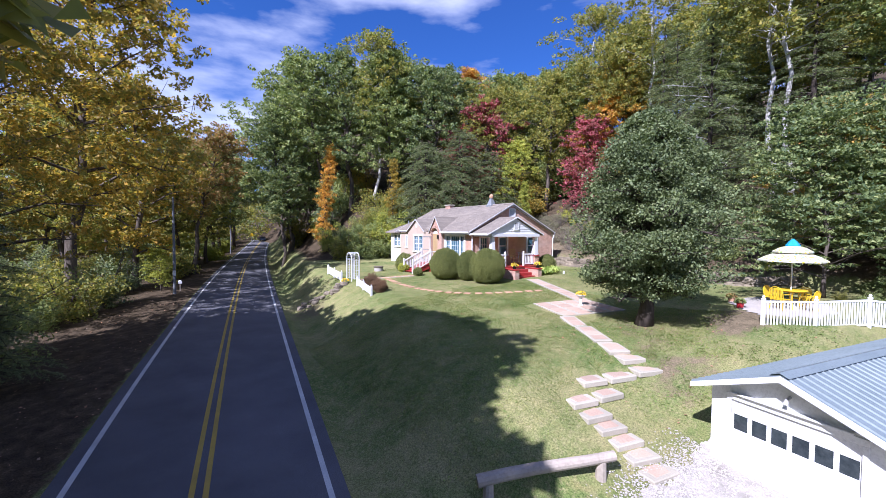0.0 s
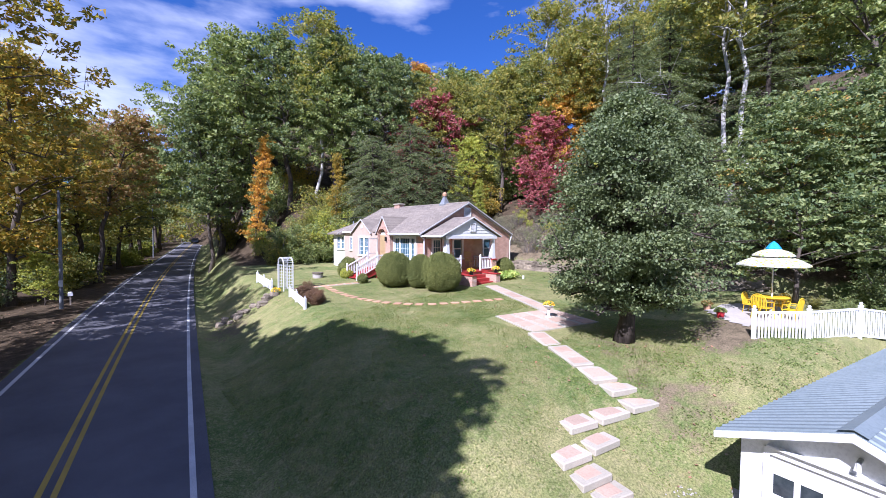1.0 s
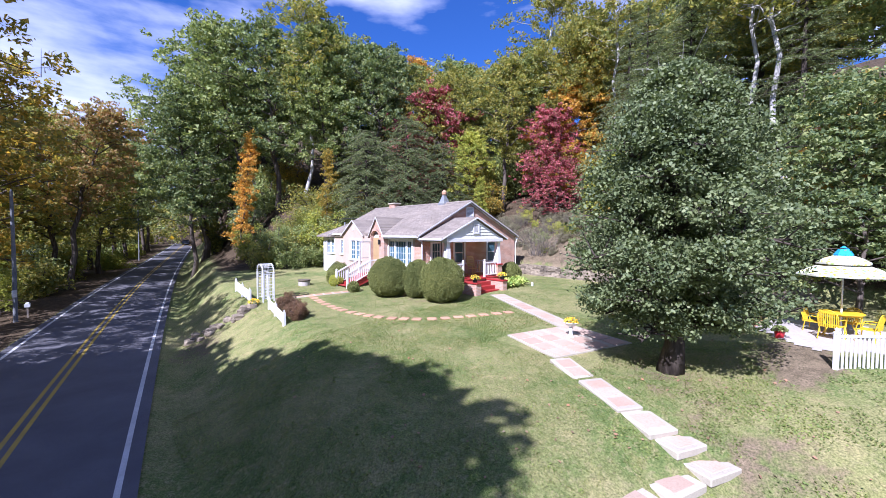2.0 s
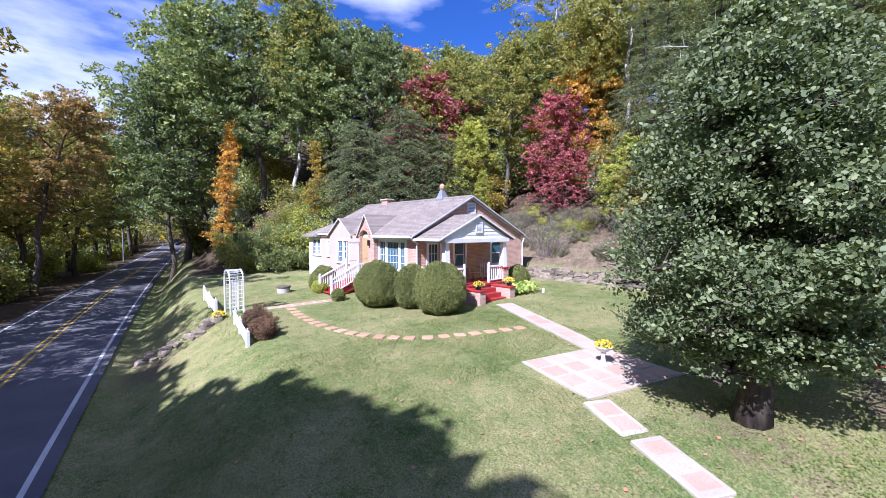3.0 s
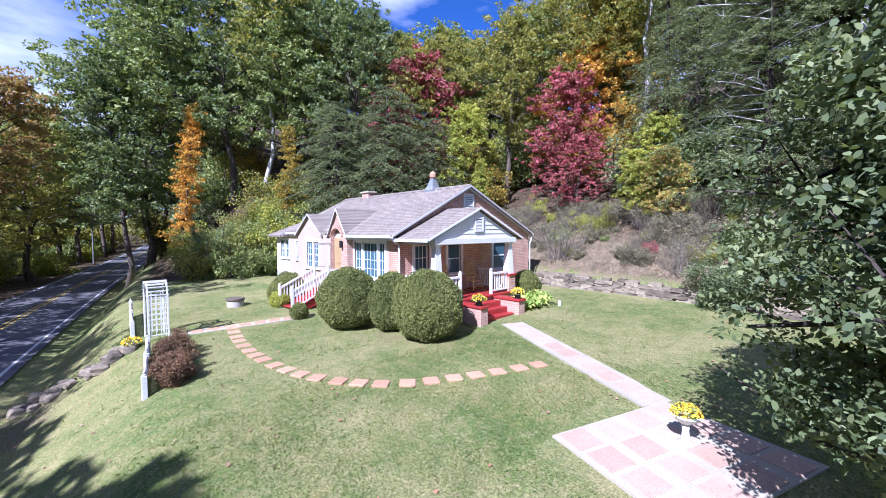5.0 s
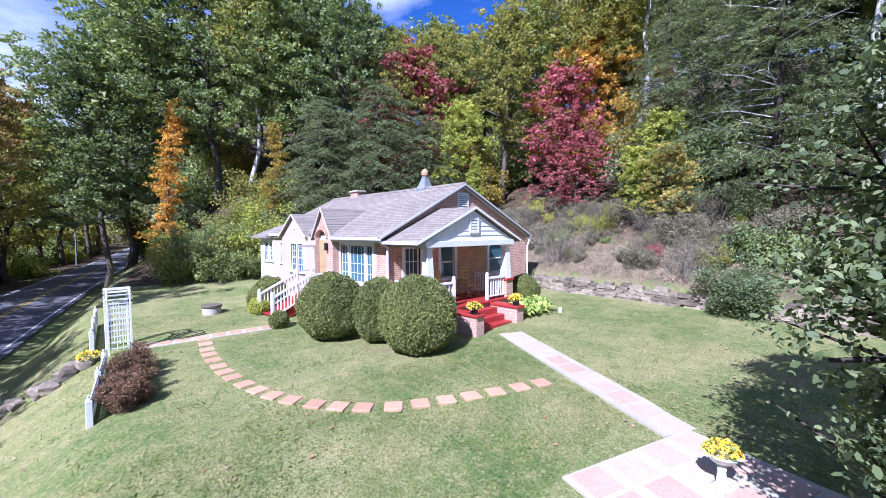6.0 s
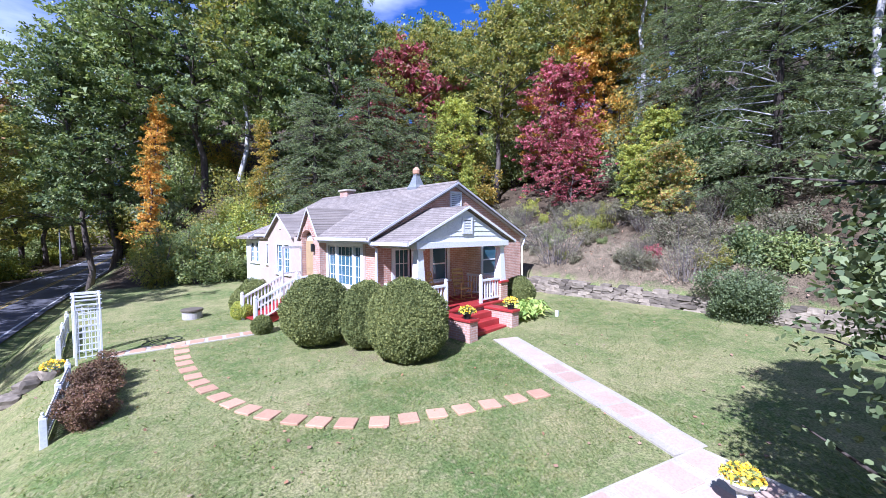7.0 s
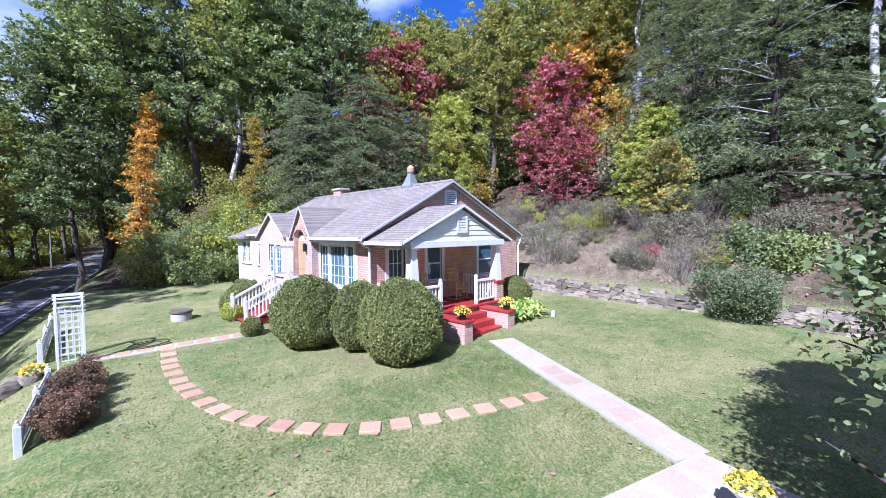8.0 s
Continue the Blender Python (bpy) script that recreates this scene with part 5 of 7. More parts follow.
big = next(o for o in scene.objects if o.get("label", "").startswith("large hemlock"))
rg = np.random.default_rng(66)
for i in range(22):
    a, h, ln = rg.uniform(2.2, 5.6), rg.uniform(2.0, 10.0), rg.uniform(1.4, 3.3)
    d = Vector((math.cos(a), math.sin(a), rg.uniform(-0.15, 0.35)))
    p0 = Vector((0.03, 0.02, h))
    p1, p2 = p0 + d * ln * 0.55 + Vector((0, 0, 0.1)), p0 + d * ln + Vector((0, 0, rg.uniform(-0.3, 0.3)))
    limb = Shape().tube([p0, p1, p2], [0.035, 0.022, 0.006], 5, False)
    for q in range(5):
        b = p1.lerp(p2, rg.uniform(0, 0.9))
        limb.tube([b, b + Vector(rg.normal(size=3)) * 0.28 + d * 0.25], [0.011, 0.003], 3, False)
    part("dead_limb", limb, BARK_PALE, big, "bare grey dead limb")
plant("shrub", "broad-leaved evergreen shrub above the stone wall", "shrub", bushy(48, 1.0, 1.3, 16, 60, 0.085, 0.34, 4), 22.9, 15.0, 0, 0.9, "forest", names=("branchwork", "foliage"))
# trees beside and behind the camera that throw the shade on lawn and road
for k, (x, y, sc, me) in enumerate(((-16.5, -2.0, 1.05, 0), (-19.5, 3.4, 1.0, 1), (-16.0, 43.0, 1.1, 2), (-14.0, 60.0, 1.2, 1), (-10.0, 75.0, 1.2, 0))):
    plant("tree", "roadside tree with olive leaves that throws shade", "tree", BROAD[me], x, y, k * 131 % 360, sc, ("olive", "yellow", "green")[k % 3])
# thick-crowned trees added out of view to deepen that shade
plant("tree", "roadside tree with olive leaves that throws shade", "tree", DENSE, -15.6, 6.4, 210, 1.25, "olive")
plant("tree", "roadside tree with olive leaves that throws shade", "tree", DENSE, -13.4, 13.6, 80, 1.18, "yellow")
plant("tree", "roadside tree with olive leaves that throws shade", "tree", DENSE, -16.4, 18.6, 20, 1.24, "olive")
# the wood on the slope
rng = random.Random(5)
taken = [(x, y) for _, x, y, *_ in FEATURE]
count = 0
for _ in range(4000):
    if count >= 42:
        break
    x, y = rng.uniform(20, 56), rng.uniform(1, 66)
    hill = max(x - 23.5, 0.35 * (x - 8) + 0.94 * (y - 44) if x > road_edge(y) + 7 else -1)
    if hill < 0 or hill > 34 or min((x - a) ** 2 + (y - b) ** 2 for a, b in taken) < 17 + hill * 0.4:
        continue
    taken.append((x, y))
    count += 1
    pick = rng.random()
    key = "green" if pick < 0.5 else "olive" if pick < 0.8 else "hemlock" if pick < 0.9 else "orange" if pick < 0.95 else "yellow"
    me = FIR[count % 2] if key == "hemlock" else (OAK if hill < 15 else BROAD)[rng.randrange(4)]
    plant("tree", {"green": GREEN_L, "olive": OLIVE_L, "hemlock": "dark green hemlock on the wooded slope", "orange": "tall tree turning orange on the wooded slope", "yellow": "tall tree turning yellow on the wooded slope"}[key],
          "tree", me, x, y, rng.uniform(0, 360), rng.uniform(0.85, 1.2), key, None, "trees on the slope")
# far woods across the road and up the valley
count = 0
for _ in range(3000):
    if count >= 20:
        break
    x, y = rng.uniform(-40, 16), rng.uniform(58, 150)
    if x > road_edge(y) - 11.5 or min((x - a) ** 2 + (y - b) ** 2 for a, b in taken) < 26:
        continue
    taken.append((x, y))
    count += 1
    key = ("olive", "green", "yellow", "olive", "rust")[count % 5]
    plant("tree", "tree in the roadside wood with autumn leaves", "tree", BROAD[count % 4], x, y, rng.uniform(0, 360), rng.uniform(0.9, 1.25), key, None, "trees across the road")

# ---- garden shrubs and the orchard tree ----
def orchard(seed):
    """A broad old fruit tree: a dense dome of small leaves on low limbs."""
    rng = np.random.default_rng(seed)
    wood, tips = grow(rng, 7.9, 0.13, 2.35, 0.27, 60, 18, lambda f: 0.62 + 0.38 * math.sin(math.pi * 0.5 * min(1, f / 0.28)) if f < 0.4 else max(0.2, 1.0 - ((f - 0.4) / 0.6) ** 1.6 * 0.8), 0.02, 0.3)
    c = blob_points(rng, [tuple(t) for t in tips], 125, 0.42, 0.62)
    r = np.hypot(c[:, 0], c[:, 1])
    rim = np.interp(c[:, 2], [0.9, 1.45, 2.2, 3.5, 4.8, 6.1, 7.3, 8.1], [1.6, 2.2, 2.85, 3.05, 2.95, 2.45, 1.3, 0.4])
    lump = np.array([1 + 0.13 * noise.noise(Vector((math.cos(a) * 1.6, math.sin(a) * 1.6, z * 0.55))) for a, z in zip(np.arctan2(c[:, 1], c[:, 0]), c[:, 2])])
    turn = np.arctan2(c[:, 1], c[:, 0])
    lump *= 1 - 0.1 * np.exp(-((turn - 0.35) / 0.7) ** 2)
    c = c[(r < rim * lump * rng.uniform(0.86, 1.08, len(c))) & (c[:, 2] > 0.85 + 0.3 * r + 0.3 * np.maximum(0, r - 2.2) + rng.uniform(-0.2, 0.2, len(c)))]
    return wood.mesh("trunk", BARK, True), quick_mesh("crown", *leaf_arrays(rng, c, 0.057, 0.4, 0.8, 1.45, 6), LEAF["apple"])


plant("orchard_tree", "broad old apple tree with grey-green leaves in the lawn", "tree",
      orchard(51),
      9.8, 10.05, 40, 1.0, "apple", BARK_DARK)
for k, (x, y, r, h) in enumerate(((10.15, 23.52, 1.03, 1.15), (10.95, 22.12, 0.76, 1.08), (11.2, 20.6, 1.07, 1.2))):
    plant("boxwood", "large clipped round boxwood in front of the house", "shrub", clipped(60 + k, r, h, 44000, 0.036), x, y, 0, 1.0, "box", LEAF["box"], "boxwoods", names=("core", "foliage"))
for k, (x, y, r, h, c) in enumerate(((9.35, 25.75, 0.33, 0.36, 2500), (9.9, 28.75, 0.6, 0.62, 5000), (10.5, 29.6, 0.7, 0.7, 5000), (9.6, 28.2, 0.42, 0.4, 3000), (17.85, 21.7, 0.62, 0.66, 6000))):
    plant("boxwood", "small rounded evergreen beside the steps", "shrub", clipped(70 + k, r, h, c * 2, 0.034), x, y, 0, 1.0, "box" if k != 3 else "bright", LEAF["box"], names=("core", "foliage"))
plant("shrub", "large rounded grey-green shrub at the stone wall", "shrub", bushy(81, 1.0, 1.95, 26, 240, 0.042, 0.34, 4), 20.55, 14.9, 0, 1.0, "apple", names=("branchwork", "foliage"))
for k, (x, y) in enumerate(((4.92, 22.5), (5.0, 23.15), (5.12, 23.85), (5.25, 24.6))):
    plant("shrub", "low bronze-leaved shrub behind the picket fence", "shrub", bushy(82 + k, 0.40, 0.58, 22, 190, 0.024, 0.36, 4), x, y, 40 * k, 1.0, "bronze", group="bronze shrubs", names=("branchwork", "foliage"))


def hosta(seed, n=34):
    rng = np.random.default_rng(seed)
    s = Shape()
    for i in range(n):
        a, r, h = rng.uniform(0, 6.3), rng.uniform(0.1, 0.42), rng.uniform(0.12, 0.34)
        d, w = Vector((math.cos(a), math.sin(a), 0)), rng.uniform(0.05, 0.09)
        q = Vector((-d.y, d.x, 0)) * w
        b, m, t = d * r * 0.5 + Vector((0, 0, h * 0.8)), d * r * 0.9 + Vector((0, 0, h)), d * r * 1.35 + Vector((0, 0, h * 0.6))
        s.add([b, m - q + Vector((0, 0, 0.02)), t, m + q + Vector((0, 0, 0.02)), m - Vector((0, 0, 0.01))], [(0, 1, 4), (1, 2, 4), (2, 3, 4), (3, 0, 4)])
        s.tube([(0, 0, 0), b], [0.008, 0.005], 4, False)
    return s.mesh("leaves", LEAF["hosta"])


HOSTA = hosta(91)
for k, (x, y) in enumerate(((16.0, 20.4), (16.5, 20.8), (16.9, 20.3), (17.3, 20.7), (16.4, 20.1), (15.9, 20.9), (17.6, 20.9), (16.8, 20.9))):
    solid("hosta", HOSTA, LEAF["hosta"], "yellow-green hosta beside the porch steps", "plant", group="hostas", m=on_ground(x, y, k * 50, 0.0, 1.15))


def flower_pot(x, y, z, pot=BLACK, r=0.13, label="potted yellow chrysanthemum on the step wall", leaf="mum", blooms=0.26, h=0.2):
    ob = thing("flower_pot", label, "flower pot", m=pose(x, y, z))
    part("pot", Shape().lathe([(r * 0.72, 0), (r, h), (r * 1.08, h), (r * 1.08, h + 0.025), (r * 0.9, h + 0.025), (r * 0.85, h - 0.02)], 14), pot, ob, smooth=False)
    rg = np.random.default_rng(int(abs(x * 100 + y * 10)))
    d = rg.normal(size=(260, 3))
    d /= np.linalg.norm(d, axis=1)[:, None]
    d[:, 2] = np.abs(d[:, 2])
    c = d * blooms * rg.uniform(0.8, 1.05, (260, 1)) * np.array([1, 1, 0.75]) + np.array([0, 0, h])
    part("foliage", quick_mesh("foliage", *leaf_arrays(rg, c[:120] * np.array([0.92, 0.92, 0.9]), 0.06), LEAF["green"]), LEAF["green"], ob)
    part("bloom", quick_mesh("blooms", *leaf_arrays(rg, c[100:], 0.05, 0.4, 1.0, 1.0), LEAF[leaf]), LEAF[leaf], ob)
    return ob


flower_pot(13.12, PY - 1.02, 0.74)
flower_pot(15.22, PY - 1.05, 0.74)
flower_pot(4.5, 26.75, ground_z(4.5, 26.75), CAST, 0.14, "yellow chrysanthemum beside the arbour")
flower_pot(14.0, 8.4, ground_z(14.0, 8.4), POT_RED, 0.14, "red glazed pot with a small plant", "green", 0.2, 0.24)
flower_pot(15.4, 9.2, ground_z(15.4, 9.2), TERRACOTTA, 0.15, "terracotta pot with red flowers", "rust", 0.22, 0.22)
# pedestal urn on the patio
urn = thing("urn_planter", "white pedestal urn of yellow chrysanthemums on the patio", "planter", m=pose(10.4, 13.3, ground_z(10.4, 13.3) + 0.03) @ Matrix.Scale(0.84, 4))
part("pedestal", Shape().lathe([(0.15, 0), (0.15, 0.05), (0.08, 0.1), (0.06, 0.3), (0.08, 0.42)], 16), WHITE_OLD, urn, smooth=True)
part("bowl", Shape().lathe([(0.06, 0.42), (0.16, 0.47), (0.26, 0.58), (0.29, 0.60), (0.25, 0.62), (0.2, 0.57)], 20), WHITE_OLD, urn, smooth=True)
rg = np.random.default_rng(8)
d = rg.normal(size=(420, 3))
d /= np.linalg.norm(d, axis=1)[:, None]
d[:, 2] = np.abs(d[:, 2])
c = d * np.array([0.27, 0.27, 0.2]) * rg.uniform(0.75, 1.05, (420, 1)) + np.array([0, 0, 0.6])
part("foliage", quick_mesh("foliage", *leaf_arrays(rg, c[:160] * 0.97, 0.06), LEAF["green"]), LEAF["green"], urn)
part("bloom", quick_mesh("blooms", *leaf_arrays(rg, c[130:], 0.055, 0.4, 1.0, 1.0), LEAF["mum"]), LEAF["mum"], urn)

# ---- paths ----
def paving(name, label, centre_a, centre_b, width, tiles, tile, lift=0.02, mat=None):
    """A straight concrete strip with clay tiles let into it."""
    a, b = Vector((*centre_a, 0)), Vector((*centre_b, 0))
    d = b - a
    side = Vector((-d.y, d.x, 0)).normalized()
    ob = thing(name, label, "path", m=pose(a.x, a.y, ground_z(a.x, a.y), 0, 0, math.degrees(math.atan2(d.y, d.x))), kind="structure")
    z0 = ground_z(a.x, a.y)
    L, n, s = d.length, 12, Shape()
    for i in range(n):
        q = []
        for t in (i / n, (i + 1) / n):
            p = a + d * t
            z = ground_z(p.x, p.y) - z0 + lift
            wob = 0.012 * noise.noise((p.x * 2, p.y * 2, 1))
            q += [(L * t, -width / 2 + wob, z), (L * t, width / 2 - wob, z), (L * t, width / 2 - wob, z - 0.2), (L * t, -width / 2 + wob, z - 0.2)]
        s.add(q, [(0, 4, 5, 1), (1, 5, 6, 2), (4, 0, 3, 7)] + ([(0, 1, 2, 3)] if i == 0 else []) + ([(4, 7, 6, 5)] if i == n - 1 else []))
    part("concrete", s, CONCRETE, ob)
    me = Shape().box((-tile / 2, -tile / 2, -0.04), (tile / 2, tile / 2, 0.012), 0.006).mesh("tile", mat or PALE_TILE)
    for i in range(tiles):
        t = (i + 0.5) / tiles
        p = a + d * t
        k = part("tile", me, TERRACOTTA, ob)
        slope = math.atan2(ground_z(b.x, b.y) - z0, L)
        k.matrix_basis = Matrix.Translation((L * t, 0, ground_z(p.x, p.y) - z0 + lift)) @ Matrix.Rotation(-slope, 4, "Y") @ Matrix.Rotation(rng.uniform(-0.03, 0.03), 4, "Z")
    return ob


paving("garden_path", "pale concrete path inlaid with pink clay tiles to the porch steps", (14.05, 19.55), (11.58, 14.1), 0.80, 11, 0.47)
paving("garden_path", "brick-pink tiled path from the arbour to the entrance stairs", (5.55, 26.95), (9.3, 25.95), 0.55, 8, 0.38, mat=TERRACOTTA)
# stepping stones on a curve
CURVE = [(7.25, 26.4), (6.95, 24.6), (6.9, 22.6), (7.3, 20.5), (8.4, 18.75), (10.2, 17.6), (12.05, 16.75)]
dense = []
for i in range(len(CURVE) - 1):
    p0, p1, p2, p3 = (Vector(CURVE[max(0, min(len(CURVE) - 1, i + o))]) for o in (-1, 0, 1, 2))
    for k in range(24):
        t = k / 24
        dense.append(0.5 * (2 * p1 + (p2 - p0) * t + (2 * p0 - 5 * p1 + 4 * p2 - p3) * t * t + (3 * p1 - p0 - 3 * p2 + p3) * t ** 3))
run, total = [0.0], 0.0
for p, q in zip(dense, dense[1:]):
    total += (q - p).length
    run.append(total)
stone_me = Shape().box((-0.185, -0.185, -0.05), (0.185, 0.185, 0.02), 0.012).mesh("stepping_stone", TERRACOTTA)
for i in range(22):
    want = total * (i + 0.3) / 22
    k = min(range(len(run)), key=lambda j: abs(run[j] - want))
    k2 = min(k + 1, len(dense) - 1)
    d = dense[k2] - dense[k2 - 1]
    m = on_ground(dense[k].x, dense[k].y, math.degrees(math.atan2(d.y, d.x)) + rng.uniform(-7, 7), 0.01)
    solid("stepping_stone", stone_me, TERRACOTTA, "square pink stepping stone set in the grass", "stepping stone", group="curve of stepping stones", m=m)
# patio: concrete with rows of tiles
C00, C10, C11, C01 = (Vector((*p, 0)) for p in ((9.12, 14.97), (11.72, 14.05), (11.25, 11.65), (8.42, 12.65)))
patio = thing("patio", "pale concrete patio inlaid with square pink tiles", "patio", m=pose(C00.x, C00.y, 0), kind="structure")


def on_patio(u, v):
    p = (C00 * (1 - u) + C10 * u) * (1 - v) + (C01 * (1 - u) + C11 * u) * v
    return p


s, n = Shape(), 8
for i in range(n):
    for j in range(n):
        q = [on_patio((i + a) / n, (j + b) / n) for a, b in ((0, 0), (1, 0), (1, 1), (0, 1))]
        s.add([(p.x - C00.x, p.y - C00.y, ground_z(p.x, p.y) + 0.036) for p in q], [(3, 2, 1, 0)])
for a, b in ((C00, C10), (C10, C11), (C11, C01), (C01, C00)):
    for i in range(n):
        p, q = a.lerp(b, i / n), a.lerp(b, (i + 1) / n)
        s.add([(r.x - C00.x, r.y - C00.y, ground_z(r.x, r.y) + z) for r, z in ((p, 0.036), (q, 0.036), (q, -0.15), (p, -0.15))], [(0, 1, 2, 3)])
part("concrete", s, CONCRETE, patio)
tile_me = Shape().box((-0.255, -0.255, -0.03), (0.255, 0.255, 0.012), 0.008).mesh("tile", PALE_TILE)
for i in range(4):
    for j in range(4):
        p = on_patio((i + 0.5) / 4, (j + 0.5) / 4)
        k = part("tile", tile_me, TERRACOTTA, patio)
        k.matrix_basis = Matrix.Translation((p.x - C00.x, p.y - C00.y, ground_z(p.x, p.y) + 0.042)) @ Matrix.Rotation(-math.atan(0.055), 4, "Y") @ Matrix.Rotation(math.atan(0.03), 4, "X") @ Matrix.Rotation(radians(-20), 4, "Z")
# stepped slabs down to the drive
# x, y, length, width, number of insets, turn of the length
SLABS = [(8.10, 11.93, 1.26, 0.64, 2, 62), (7.36, 10.55, 1.46, 0.66, 3, 62), (6.95, 9.52, 0.86, 0.72, 1, 62), (6.84, 8.92, 0.80, 0.64, 1, -20), (6.72, 8.34, 0.84, 0.60, 1, -20),
         (5.80, 8.66, 0.92, 0.62, 1, -15), (4.82, 8.90, 0.82, 0.60, 1, -13), (4.78, 8.38, 0.82, 0.60, 1, -13), (3.84, 8.50, 0.80, 0.58, 1, -13), (3.78, 8.06, 0.80, 0.58, 1, -12),
         (3.80, 7.66, 0.78, 0.56, 1, -15), (3.78, 7.24, 0.82, 0.56, 1, -12), (3.72, 6.82, 0.82, 0.58, 1, -14), (3.60, 6.36, 0.82, 0.58, 1, -12)]
for i, (x, y, ln, wd, k, turn) in enumerate(SLABS):
    ob = thing("garden_slab", "pale concrete slab with pink insets stepping down the lawn", "paving slab", "stepped slabs", on_ground(x, y, turn + rng.uniform(-3, 3), 0.04))
    if i < 3:
        ob.matrix_basis = ob.matrix_basis @ Matrix.Rotation(-0.10, 4, "Y")
    part("slab", Shape().box((-ln / 2, -wd / 2, -0.16), (ln / 2, wd / 2, 0.0), 0.02), CONCRETE, ob)
    cell = (ln - 0.2) / k
    for j in range(k):
        u = -ln / 2 + 0.1 + cell * (j + 0.5)
        part("inset_tile", Shape().box((u - cell / 2 + 0.03 + 0.05 * (k == 1), -wd / 2 + 0.1, -0.02), (u + cell / 2 - 0.03 - 0.05 * (k == 1), wd / 2 - 0.1, 0.008), 0.006), PALE_TILE, ob)

# ---- fences and arbour ----
def picket_fence(name, label, pts, height, step, picket_w, post_every, mat, fin=1.0, rails=(0.2, 0.8)):
    ob = thing(name, label, "fence", m=pose(pts[0][0], pts[0][1], 0))
    o = Vector((pts[0][0], pts[0][1], 0))
    pm = Shape().box((-picket_w / 2, -0.012, 0.06), (picket_w / 2, 0.012, height), 0.004).mesh("picket", mat)
    post = Shape().box((-0.055, -0.055, -0.3), (0.055, 0.055, height + 0.06), 0.008).lathe([(0.075 * fin, 0), (0.075 * fin, 0.03), (0.03 * fin, 0.05), (0.05 * fin, 0.05 + 0.05 * fin), (0.02, 0.05 + 0.09 * fin)], 10, Matrix.Translation((0, 0, height + 0.06))).mesh("post", mat)
    for p, q in zip(pts, pts[1:]):
        a, b = Vector((*p, 0)), Vector((*q, 0))
        d = b - a
        turn = math.degrees(math.atan2(d.y, d.x))
        n = int(d.length / step)
        za, zb = ground_z(a.x, a.y), ground_z(b.x, b.y)
        for h in rails:
            s = Shape().prism([(0, -0.03, height * h - 0.03), (0, 0.03, height * h - 0.03), (0, 0.03, height * h + 0.03), (0, -0.03, height * h + 0.03)], (0, 0, 0), (d.length, 0, zb - za))
            part("rail", s, mat, ob, m=Matrix.Translation(a - o + Vector((0, 0, za))) @ Matrix.Rotation(radians(turn), 4, "Z"))
        for i in range(n):
            t = (i + 0.5) / n
            part("picket", pm, mat, ob, m=Matrix.Translation(a + d * t - o + Vector((0, 0, za + (zb - za) * t))) @ Matrix.Rotation(radians(turn), 4, "Z"))
    for p in pts:
        part("post", post, mat, ob, m=Matrix.Translation((p[0] - o.x, p[1] - o.y, ground_z(*p))))
    return ob


picket_fence("picket_fence", "white vinyl picket fence along the seating terrace", [(12.0, 7.05), (13.02, 5.9), (14.66, 4.88), (16.3, 3.86), (17.95, 2.84), (19.6, 1.8)], 0.94, 0.095, 0.046, 2, WHITE, 1.0, (0.1, 0.985)).location.z = -0.12
picket_fence("picket_fence", "low white wooden picket fence on the bank", [(4.32, 22.4), (4.55, 24.0), (4.74, 25.3)], 0.46, 0.10, 0.08, 2, WHITE_OLD, 0.55)
picket_fence("picket_fence", "low white wooden picket fence beyond the arbour", [(4.62, 27.7), (4.75, 29.4), (4.9, 31.1)], 0.58, 0.10, 0.08, 2, WHITE_OLD, 0.6)
arb = thing("arbour", "white lattice garden arbour with arched top over the path", "arbour", m=on_ground(5.2, 27.15, 0))
W, D, H = 0.42, 0.26, 1.82
for x in (-D, D):
    for y in (-W, W):
        part("arbour_post", Shape().box((x - 0.025, y - 0.025, -0.2), (x + 0.025, y + 0.025, H - W), 0.005), WHITE, arb)
    arc = [(x, -W * math.cos(math.pi * i / 12), H - W + W * math.sin(math.pi * i / 12)) for i in range(13)]
    part("arch", Shape().tube(arc, 0.026, 6), WHITE, arb)
for i in range(11):
    a = math.pi * i / 10
    y, z = -W * math.cos(a), H - W + W * math.sin(a)
    part("slat", Shape().box((-D - 0.05, y - 0.018, z), (D + 0.05, y + 0.018, z + 0.022)), WHITE, arb)
for y in (-W, W):
    for i in range(4):
        x = -D + 2 * D * (i + 0.5) / 4
        part("lattice_bar", Shape().box((x - 0.012, y - 0.008, 0.08), (x + 0.012, y + 0.008, H - W)), WHITE, arb)
    for i in range(8):
        z = 0.14 + i * 0.17
        part("lattice_bar", Shape().box((-D, y - 0.012, z - 0.012), (D, y + 0.012, z + 0.012)), WHITE, arb)

# ---- stones ----
def rock(seed, r, flat=0.7):
    bm = bmesh.new()
    bmesh.ops.create_icosphere(bm, subdivisions=2, radius=1)
    s = Shape()
    for v in bm.verts:
        k = 1 + 0.28 * noise.noise(v.co * 1.7 + Vector((seed * 3.1, 0, 0)))
        v.co = Vector((max(-0.8, min(0.8, v.co.x)), max(-0.78, min(0.78, v.co.y)), max(-0.72, min(0.72, v.co.z)) * flat)) * k * r
    bm.verts.index_update()
    s.add([v.co for v in bm.verts], [[v.index for v in f.verts] for f in bm.faces])
    bm.free()
    return s


